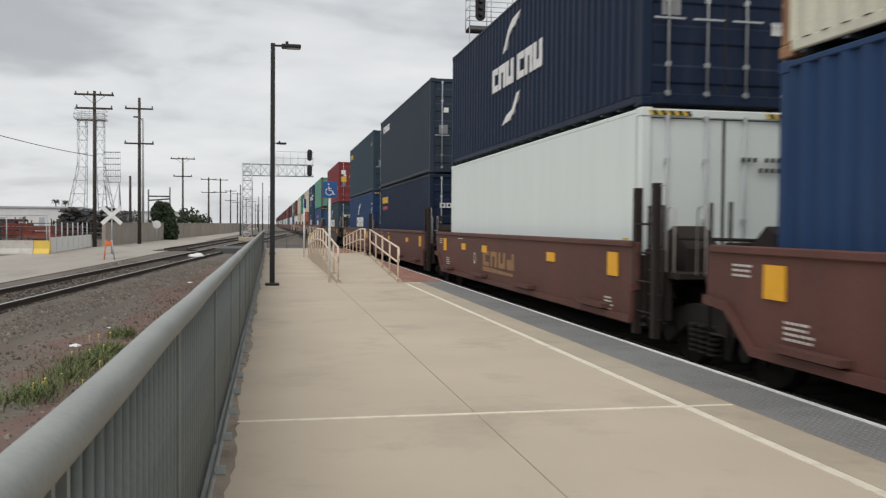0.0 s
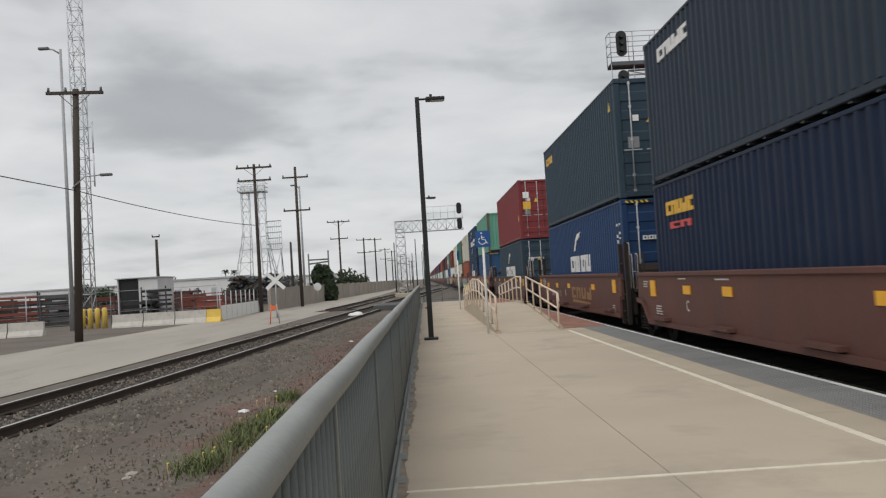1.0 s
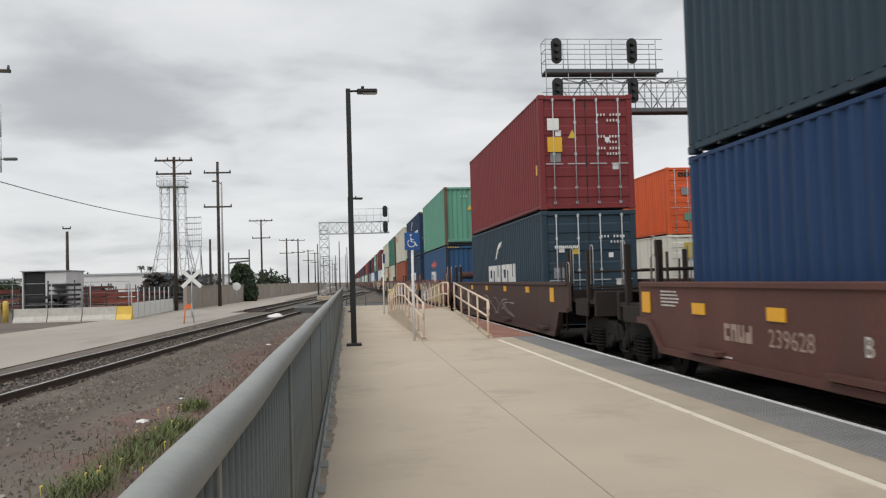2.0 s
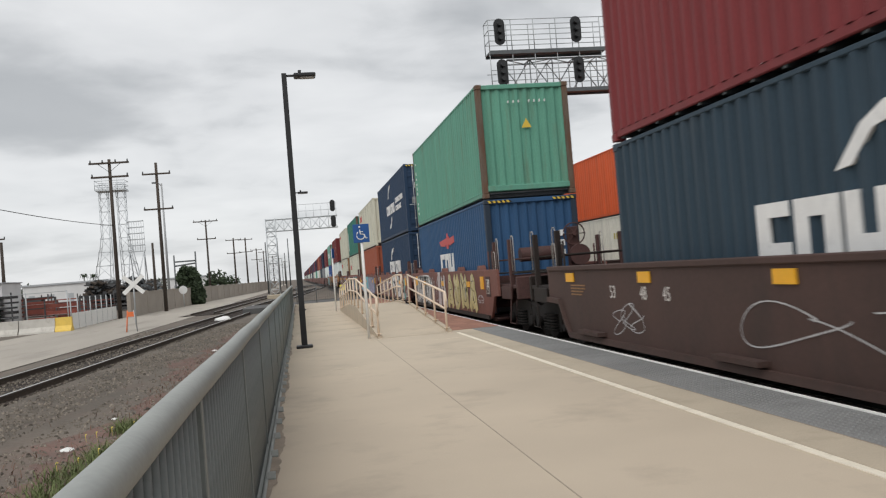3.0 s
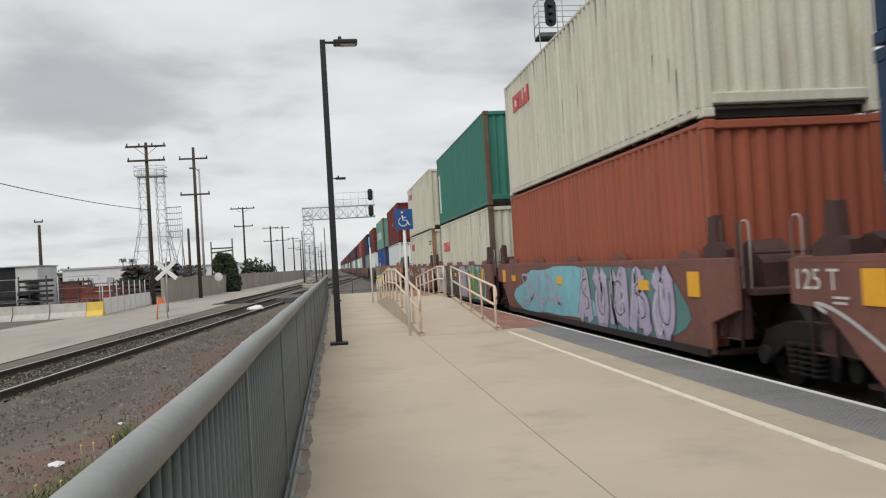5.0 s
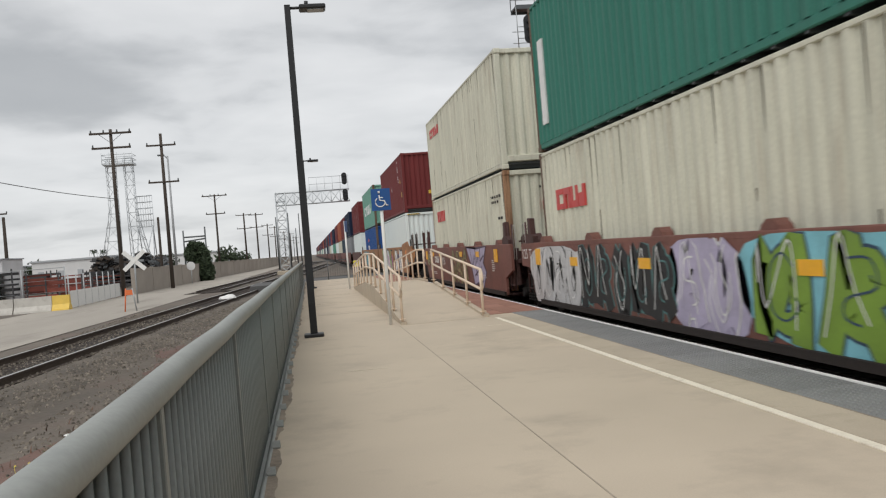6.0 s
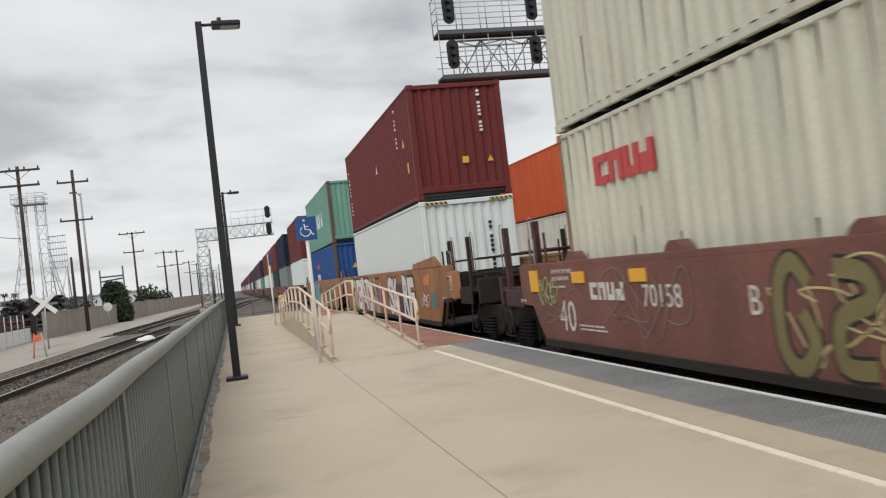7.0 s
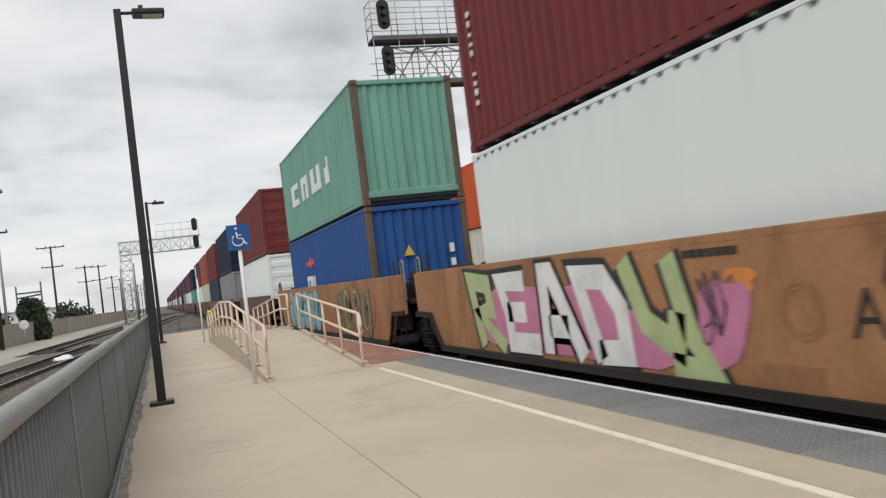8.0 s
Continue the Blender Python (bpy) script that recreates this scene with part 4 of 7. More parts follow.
def build_yard():
    # block wall with posts
    w = thing("wall_yard", "tan concrete block wall along the road", "wall", kind="structure")
    pts = [(-13.0, 73.5), (-11.9, 98.0), (-10.6, 130.0), (-8.2, 175.0), (-6.5, 260.0)]
    for (xa, ya), (xb, yb) in zip(pts, pts[1:]):
        n = max(1, round((yb - ya) / 6))
        for i in range(n):
            f, g = i / n, (i + 1) / n
            p, q = Vector((xa + (xb - xa) * f, ya + (yb - ya) * f, 0)), Vector((xa + (xb - xa) * g, ya + (yb - ya) * g, 0))
            L = (q - p).length
            put("panel", finish(boxes((-0.1, 0.1, 0.02, L - 0.02, 0, 1.85), (-0.13, 0.13, 0.02, L - 0.02, 1.85, 1.93), (-0.14, 0.14, -0.15, 0.15, 0, 1.98))), "wall", w,
                pose(p.x, p.y, GROUND_Z, 0, 0, math.degrees(-math.atan2(q.x - p.x, q.y - p.y))))
    # low white barrier blocks
    def barrier(x, y, rz, L, material="white"):
        bm = prism(bmesh.new(), [(-0.3, 0), (0.3, 0), (0.28, 0.1), (0.12, 0.35), (0.09, 0.82), (-0.09, 0.82), (-0.12, 0.35), (-0.28, 0.1)], 0, L)
        b = thing("concrete_barrier", "white painted concrete barrier block on the roadside" if material == "white" else "yellow painted barrier block on the roadside", "barrier", "roadside barriers", pose(x, y, GROUND_Z, 0, 0, rz))
        part("block", bm, "barrier" if material == "white" else material, b)
    for i in range(3):
        barrier(-19.6 + i * 2.0, 55.6 - i * 0.15, -4, 1.94)
    barrier(-13.65, 55.2, -4, 0.9, "yellow")
    for i in range(3):
        barrier(-27.5 + i * 2.0, 50.0 + i * 0.1, 2, 1.94)
    # white picket-like fence running to the pole
    f = thing("roadside_fence", "white boarded roadside fence with thin posts", "fence")
    a, b = Vector((-13.0, 56.0, 0)), Vector((-13.5, 71.0, 0))
    for i in range(8):
        p, q = a.lerp(b, i / 8), a.lerp(b, (i + 1) / 8)
        part("board", boxes((-0.03, 0.03, 0.04, 1.83, 0.06, 0.98)), "white", f, m=pose(p.x, p.y, GROUND_Z, 0, 0, 1.9))
        part("post", tubes(0.04, [(0, 0, 0), (0, 0, 1.9)], n=6), "galv", f, m=pose(p.x, p.y, GROUND_Z))
    # chain-link fence: posts, rails and a few wires
    c = thing("chain_link_fence", "galvanised chain-link fence round the storage yard", "fence")
    run = [(-45, 48.5), (-28, 50.6), (-20.0, 56.4), (-13.2, 56.2)]
    for (xa, ya), (xb, yb) in zip(run, run[1:]):
        n = max(2, round(math.hypot(xb - xa, yb - ya) / 2.6))
        for i in range(n + 1):
            x, y = xa + (xb - xa) * i / n, ya + (yb - ya) * i / n
            part("post", tubes(0.035, [(0, 0, 0), (0, 0, 2.35)], n=6), "galv", c, m=pose(x, y, GROUND_Z))
        for z in (0.3, 1.0, 1.65, 2.3):
            part("rail", tubes(0.007 if z < 2 else 0.018, [(xa, ya, z + GROUND_Z), (xb, yb, z + GROUND_Z)], n=4), "galv", c)
    # yellow bollards by the gate
    for i in range(4):
        t = thing("bollard", "thick yellow painted steel bollard by the yard gate", "bollard", "yellow bollards", pose(-22.2 + 0.5 * i, 57.5 - 0.1 * i, GROUND_Z))
        part("tube", tube(bmesh.new(), [(0, 0, 0), (0, 0, 1.20), (0, 0, 1.28), (0, 0, 1.31)], [0.16, 0.16, 0.12, 0.03], 12), "yellow", t)
    # stored goods: stacks of racks and pipes behind the fence
    rnd = random.Random(11)
    for i in range(64):
        x, y = rnd.uniform(-62, -17.5), rnd.uniform(64, 112)
        if x > -20 and y < 70:
            continue
        red = rnd.random() < 0.55
        t = thing("storage_rack", "rusty red stacked steel racks in the yard" if red else "dark stacked steel goods in the yard", "rack", "stored racks in the yard", pose(x, y, GROUND_Z, 0, 0, rnd.uniform(-12, 12)))
        h, wd = rnd.uniform(1.2, 2.6), rnd.uniform(2.0, 3.6)
        n = rnd.randint(3, 6)
        for k in range(n):
            z = h * k / n
            part("tier", boxes((-wd / 2, wd / 2, -0.8, 0.8, z + 0.12, z + h / n * rnd.uniform(0.55, 0.9))), "red_stack" if red else "dark_stack", t, m=pose(rnd.uniform(-0.15, 0.15), 0, 0))
        for s in (-1, 1):
            part("upright", boxes((s * wd / 2 - 0.05, s * wd / 2 + 0.05, -0.95, -0.85, 0, h + 0.2)), "dark_stack", t)
    # white storage shed with a dark open bay
    t = thing("storage_shed", "white metal storage shed with a dark open bay", "shed", m=pose(-25.6, 79, GROUND_Z))
    part("side_wall", boxes((0.0, 1.7, 0, 0.1, 0, 3.5), (1.6, 1.7, 0.1, 5, 0, 3.5), (-1.9, -1.8, 0, 4.9, 0, 3.5), (-1.9, 1.6, 4.9, 5, 0, 3.5)), "far_white", t)
    part("roof", boxes((-2.0, 1.8, -0.2, 5.2, 3.5, 3.58)), "far_roof", t)
    # black sheet across the bay, in place of the shade inside
    part("bay_shade", boxes((-1.8, 0.0, 0.25, 0.35, 0, 3.45)), "black", t, "black sheet standing in for the shade inside the bay")
    # far warehouses, low on the horizon
    for x, y, wd, h, dp in ((-47.5, 190, 15, 4.7, 20), (-95, 220, 50, 4.6, 30), (-34, 240, 22, 4.6, 20), (-150, 240, 50, 5.0, 25)):
        t = thing("warehouse", "long pale warehouse far behind the yard", "warehouse", "far warehouses", pose(x, y, GROUND_Z))
        part("wall", boxes((-wd / 2, wd / 2, 0, dp, 0, h)), "far_white", t)
        part("roof", boxes((-wd / 2 - 0.3, wd / 2 + 0.3, -0.3, dp + 0.3, h, h + 0.35)), "far_roof", t)
        for k in range(4):
            part("door", boxes((-wd / 2 + wd * (k + 0.3) / 4, -wd / 2 + wd * (k + 0.6) / 4, -0.06, 0.0, 0, h * 0.6)), "far_roof", t)
    for x, y, h in ((-46.2, 212, 6.2), (-48.2, 212, 6.4), (-76, 240, 6.4), (-80, 240, 6)):
        t = thing("palm_tree", "small palm tree far off on the horizon", "palm tree", "far palm trees", pose(x, y, GROUND_Z))
        part("trunk", tube(bmesh.new(), [(0, 0, 0), (0.1, 0, h)], [0.16, 0.10], 6), "pole_wood", t)
        bm = bmesh.new()
        for k in range(30):
            a, d = k * 2.4, random.uniform(0.6, 1.1)
            p = [(0.1, 0, h), (0.1 + 0.6 * d * math.cos(a), 0.6 * d * math.sin(a), h + 0.7 * random.uniform(-0.3, 1)), (0.1 + d * math.cos(a), d * math.sin(a), h + random.uniform(-0.9, 0.7))]
            tube(bm, p, [0.04, 0.07, 0.015], 4)
        part("crown", bm, "leaf", t)
    leafy("bush", "dark dense evergreen bush by the block wall", "bush", -11.7, 103.0, 3.1, 4.3, 15000, seed=5, size=0.20)
    rnd = random.Random(4)
    for i in range(14):
        x, y = rnd.uniform(-90, -14), rnd.uniform(190, 260)
        leafy("tree", "dark leafy tree far behind the yard", "tree", x, y, rnd.uniform(4, 8), rnd.uniform(3, 5.5), 500, seed=20 + i, size=0.5)
    # parked car stacks by the tower: dark low shapes
    for i in range(12):
        t = thing("scrap_pile", "dark pile of scrap vehicles behind the wall", "scrap pile", "scrap piles", pose(-23.8 + 0.62 * i, 112 + rnd.uniform(-4, 4), GROUND_Z))
        for k, mt in enumerate(("dark_stack", "dark_stack", "pole_wood", "dark_steel")):
            bm = bmesh.new()
            for q in range(30):
                s = [rnd.uniform(0.08, 0.45) for _ in range(3)]
                z = rnd.uniform(0.2, 3.0 + 0.5 * math.sin(i))
                v = len(bm.verts)
                box(bm, -s[0], s[0], -s[1], s[1], -0.4 * s[2], 0.4 * s[2])
                bm.verts.ensure_lookup_table()
                bmesh.ops.transform(bm, matrix=pose(rnd.uniform(-1.6, 1.6) * (1.1 - z / 5), rnd.uniform(-1, 1), z, rnd.uniform(-40, 40), rnd.uniform(-40, 40), rnd.uniform(0, 180)), verts=bm.verts[v:])
            tagged(part("scrap", bm, mt, t), kind="stuff")
    # crossbuck seen from behind
    t = thing("crossbuck_sign", "white railway crossbuck sign on a thin post", "sign", m=pose(-9.3, 55.2, GROUND_Z))
    part("post", tubes(0.045, [(0, 0, 0), (0, 0, 3.0)]), "galv", t)
    for k, s in enumerate((1, -1)):
        part("blade", boxes((-0.75, 0.75, -0.06 - 0.02 * k, -0.045 - 0.02 * k, -0.115, 0.115)), "white", t, m=pose(0, 0, 2.35, 0, 42 * s, 0))
    # orange marker posts
    t = thing("marker_stand", "orange and white marker stand beside the road", "marker", m=pose(-8.0, 46.6, GROUND_Z))
    for x in (-0.12, 0.16):
        part("post", tubes(0.03, [(x * 1.8, 0, 0), (x, 0, 1.05)]), "orange" if x < 0 else "galv", t)
    part("board", boxes((-0.13, 0.17, -0.03, 0.0, 0.75, 0.98)), "orange", t)
    t = thing("round_sign", "round pale sign on a short post by the bush", "sign", m=pose(-11.5, 94.0, GROUND_Z))
    part("post", tubes(0.04, [(0, 0, 0), (0, 0, 1.5)]), "galv", t)
    part("disc", tubes(0.42, [(0, -0.06, 1.75), (0, -0.03, 1.75)], n=16), "far_white", t)
    # substation-like portal
    t = thing("steel_portal", "dark steel portal frame behind the bush", "portal", m=pose(-18.0, 150, GROUND_Z))
    part("frame", tubes(0.13, [(-1.7, 0, 0), (-1.7, 0, 7.4)], [(1.7, 0, 0), (1.7, 0, 7.8)], [(-1.7, 0, 6.3), (1.7, 0, 6.3)], [(-1.7, 0, 5.6), (1.7, 0, 5.9)], n=5), "dark_steel", t)
    # a white lump of rubbish on the siding and litter
    for x, y, s, lab in ((-3.62, 46.0, 0.42, "white plastic sheet lying on the siding rail"),):
        bm = bmesh.new()
        bmesh.ops.create_icosphere(bm, subdivisions=2, radius=s)
        for v in bm.verts:
            v.co.z = max(0, v.co.z * 0.45 + 0.06 * noise.noise(v.co * 5))
            v.co.x *= 1.0 + 0.4 * noise.noise(v.co * 3)
        tagged(part("rubbish_sheet", bm, "white", m=pose(x, y, RAIL_Z - 0.02)), lab, "rubbish")
    rnd = random.Random(8)
    for i in range(22):
        x, y = rnd.uniform(-6.8, -1.6), rnd.uniform(8, 34)
        bm = bmesh.new()
        bmesh.ops.create_icosphere(bm, subdivisions=1, radius=rnd.uniform(0.05, 0.11))
        for v in bm.verts:
            v.co.z = max(0, v.co.z * 0.5)
            v.co.x *= rnd.uniform(0.8, 1.5)
        tagged(part("litter", bm, "white" if i % 2 else "road", m=pose(x, y, GROUND_Z - 0.002, 0, 0, rnd.uniform(0, 180))), "pale crumpled litter on the gravel", "litter", "litter on the gravel")
    # loose stones: one scattered object
    verts, faces = [], []
    rnd = random.Random(9)
    for i in range(30000):
        y = -3 + 46 * rnd.random() ** 1.4
        x = -0.6 - rnd.random() * 6.2
        s = rnd.uniform(0.008, 0.034) * (1.6 if rnd.random() < 0.06 else 1)
        k, a = len(verts), rnd.uniform(0, 6.28)
        z = GROUND_Z + max(0.0, 0.115 - 0.15 * max(0.0, x + 5.65 - 0.0725 * y - 1.0)) * (x + 7.0 - 0.0725 * y < 2.2)
        ring = [(x + s * rnd.uniform(0.6, 1.2) * math.cos(a + q * 1.571), y + s * rnd.uniform(0.6, 1.2) * math.sin(a + q * 1.571)) for q in range(4)]
        verts += [(px, py, z - 0.004) for px, py in ring] + [(x + 0.5 * (px - x), y + 0.5 * (py - y), z + s * rnd.uniform(0.4, 0.9)) for px, py in ring]
        faces += [(k + 4, k + 5, k + 6, k + 7)] + [(k + q, k + (q + 1) % 4, k + 4 + (q + 1) % 4, k + 4 + q) for q in range(4)]
    me = bpy.data.meshes.new("mesh")
    me.from_pydata(verts, [], faces)
    me.materials.append(None)
    tagged(put("gravel", me, "stone"), "loose grey and brown gravel stones", "gravel", kind="stuff")

    def weeds(name, label, spots, material, h, n, seed):
        rnd = random.Random(seed)
        verts, faces = [], []
        for i in range(n):
            sx, sy, sr = spots[i % len(spots)]
            x, y = sx + rnd.gauss(0, sr * 0.5), sy + rnd.gauss(0, sr)
            if x > -0.5:
                continue
            hh, a = h * rnd.uniform(0.4, 1.2), rnd.uniform(0, 6.28)
            lean, wd, k = rnd.uniform(0.3, 1.3) * hh, 0.003 + 0.005 * rnd.random(), len(verts)
            c, s = math.cos(a), math.sin(a)
            for f, q in ((0, 1), (0.55, 0.9), (1.0, 0.15)):
                px, py, pz = x + lean * f * f * c, y + lean * f * f * s, GROUND_Z - 0.01 + hh * f
                verts += [(px - s * wd * q, py + c * wd * q, pz), (px + s * wd * q, py - c * wd * q, pz)]
            faces += [(k, k + 1, k + 3, k + 2), (k + 2, k + 3, k + 5, k + 4)]
        me = bpy.data.meshes.new("mesh")
        me.from_pydata(verts, [], faces)
        me.materials.append(None)
        tagged(put(name, me, material), label, "weeds", kind="stuff")

    green = [(-2.5, 10.4, 0.30), (-2.4, 11.6, 0.38), (-2.4, 12.7, 0.38), (-2.3, 13.7, 0.25), (-2.4, 15.6, 0.2)]
    weeds("weeds", "green weeds growing in the gravel beside the fence", green, "weed", 0.16, 2200, 1)
    weeds("dry_weeds", "reddish dry weeds along the fence foot", [(-1.7, 14 + 1.6 * i, 1.2) for i in range(12)] + [(-2.6, 12, 1.5)], "dry", 0.09, 4000, 2)
    rnd, verts, faces = random.Random(3), [], []
    for i in range(16):
        sx, sy, sr = (green + [(-2.6, 15.0, 0.4)])[i % 6]
        x, y, z = sx + rnd.gauss(0, sr * 0.5), sy + rnd.gauss(0, sr), GROUND_Z + rnd.uniform(0.07, 0.16)
        s, k = rnd.uniform(0.009, 0.018), len(verts)
        verts += [(x - s, y, z), (x, y - s, z - 0.4 * s), (x + s, y, z), (x, y + s, z + 0.5 * s), (x, y, z + 0.8 * s), (x, y, z - 0.14)]
        faces += [(k, k + 1, k + 4), (k + 1, k + 2, k + 4), (k + 2, k + 3, k + 4), (k + 3, k, k + 4), (k, k + 5, k + 1)]
    me = bpy.data.meshes.new("mesh")
    me.from_pydata(verts, [], faces)
    me.materials.append(None)
    tagged(put("wild_flowers", me, "flower"), "small yellow wild flowers among the weeds", "flowers", kind="stuff")


# ---------------------------------------------------------------- containers
BOX_H, BOX_W, FLOOR_Z = 2.896, 2.438, 0.172


def corrugated(length, z0, z1, pitch=0.278, depth=0.044, flat=False):
    """A pressed steel sheet in the plane x = 0, along y, its face towards -x."""
    bm = bmesh.new()
    n = max(1, round(length / pitch))
    p = length / n
    pts = []
    for i in range(n):
        y = -length / 2 + i * p
        d = 0.006 if flat else depth
        pts += [(0.0, y), (0.0, y + 0.26 * p), (d, y + 0.50 * p), (d, y + 0.76 * p)]
    pts.append((0.0, length / 2))
    lo, hi = [bm.verts.new((x, y, z0)) for x, y in pts], [bm.verts.new((x, y, z1)) for x, y in pts]
    for i in range(len(pts) - 1):
        bm.faces.new((lo[i], lo[i + 1], hi[i + 1], hi[i]))
    me = bpy.data.meshes.new("mesh")
    bmesh.ops.recalc_face_normals(bm, faces=bm.faces[:])
    bm.to_mesh(me)
    bm.free()
    me.materials.append(None)
    return me


KIT = {}


def kit(L):
    """The shared meshes of a container of length L."""
    if L in KIT:
        return KIT[L]
    h, w, k = BOX_H, BOX_W / 2, {}
    k["side"] = corrugated(L - 0.30, 0.15, h - 0.07)
    k["flat_side"] = corrugated(L - 0.30, 0.15, h - 0.07, depth=0.0015)
    k["end"] = corrugated(BOX_W - 0.26, 0.16, h - 0.09, pitch=0.25, depth=0.045)
    k["top_rail"] = finish(soft_box(-0.035, 0.035, -L / 2 + 0.1, L / 2 - 0.1, h - 0.072, h - 0.012, 0.010))
    k["bottom_rail"] = finish(soft_box(-0.03, 0.03, -L / 2 + 0.1, L / 2 - 0.1, 0.050, 0.155, 0.012))
    k["post"] = finish(soft_box(-0.075, 0.075, -0.075, 0.075, 0.11, h - 0.11, 0.02))
    k["full_post"] = finish(soft_box(-0.075, 0.075, -0.075, 0.075, 0.0, h, 0.02))
    k["casting"] = finish(soft_box(-0.082, 0.082, -0.088, 0.088, -0.059, 0.059, 0.012))
    k["header"] = finish(soft_box(-w + 0.1, w - 0.1, -0.05, 0.05, h - 0.125, h - 0.012, 0.012))
    k["sill"] = finish(soft_box(-w + 0.1, w - 0.1, -0.05, 0.05, 0.02, 0.165, 0.012))
    bm = bmesh.new()
    n = 24
    for i in range(n):
        y = -L / 2 + 0.1 + (L - 0.2) * i / n
        box(bm, -w + 0.05, w - 0.05, y, y + (L - 0.2) / n - 0.04, h - 0.035, h - 0.012)
    box(bm, -w + 0.05, w - 0.05, -L / 2 + 0.1, L / 2 - 0.1, h - 0.06, h - 0.035)
    k["roof"] = finish(bm)
    comb = [(-L / 2 + 0.1, 0.15), (-L / 2 + 0.1, 0.11)]
    for i in range(20):
        y = -L / 2 + 0.3 + (L - 0.6) * i / 19
        comb += [(y - 0.03, 0.11), (y - 0.03, 0.02), (y + 0.03, 0.02), (y + 0.03, 0.11)]
    k["floor"] = finish(prism(bmesh.new(), comb + [(L / 2 - 0.1, 0.11), (L / 2 - 0.1, 0.15)], -w + 0.05, w - 0.05))
    # door leaf with pressed ribs
    face = [(0.03, 0.175), (-0.02, 0.175)]
    for z in (0.42, 0.95, 1.48, 2.0, 2.45):
        face += [(-0.02, z - 0.13), (-0.038, z - 0.10), (-0.038, z + 0.10), (-0.02, z + 0.13)]
    k["door"] = finish(prism(bmesh.new(), face + [(-0.02, h - 0.135), (0.03, h - 0.135)], -0.555, 0.555))
    bm = tubes(0.015, [(0, -0.075, 0.12), (0, -0.075, h - 0.08)], n=8)
    for z in (0.17, 0.55, 1.4, 2.2, h - 0.13):
        box(bm, -0.03, 0.03, -0.085, -0.035, z - 0.03, z + 0.03)
    k["lock_rod"] = finish(bm)
    k["handle"] = finish(boxes((-0.02, 0.42, -0.11, -0.09, 1.135, 1.16)))
    k["plain_door"] = finish(prism(bmesh.new(), [(0.03, 0.175), (-0.02, 0.175), (-0.02, 0.9), (-0.03, 0.93), (-0.03, 1.0), (-0.02, 1.03), (-0.02, h - 0.135), (0.03, h - 0.135)], -0.545, 0.545))
    k["gasket"] = finish(boxes((-0.016, 0.016, -0.03, 0.02, 0.175, h - 0.135)))
    bm = boxes((-1.128, -1.112, -0.028, 0.02, 0.17, h - 0.13), (1.112, 1.128, -0.028, 0.02, 0.17, h - 0.13), (-1.112, 1.112, -0.026, 0.02, h - 0.137, h - 0.125), (-1.112, 1.112, -0.026, 0.02, 0.160, 0.174))
    k["seal"] = finish(bm)
    k["hinge"] = finish(boxes((-0.07, 0.05, -0.05, 0.0, -0.05, 0.05)))
    bm = bmesh.new()
    for i in range(5):
        prism(bm, [(-0.30 + 0.12 * i, 0), (-0.24 + 0.12 * i, 0), (-0.20 + 0.12 * i, 0.06), (-0.26 + 0.12 * i, 0.06)], 0, 0.002)
    k["hazard"] = finish(bm)
    k["label"] = finish(boxes((-0.001, 0.001, -0.09, 0.09, 0.0, 0.26)))
    k["triangle"] = finish(prism(bmesh.new(), [(-0.13, 0), (0.13, 0), (0, 0.24)], 0, 0.002))
    k["placard"] = finish(soft_box(-0.15, 0.15, -0.004, 0.0, 0.0, 0.30, 0.001))
    KIT[L] = k
    return k


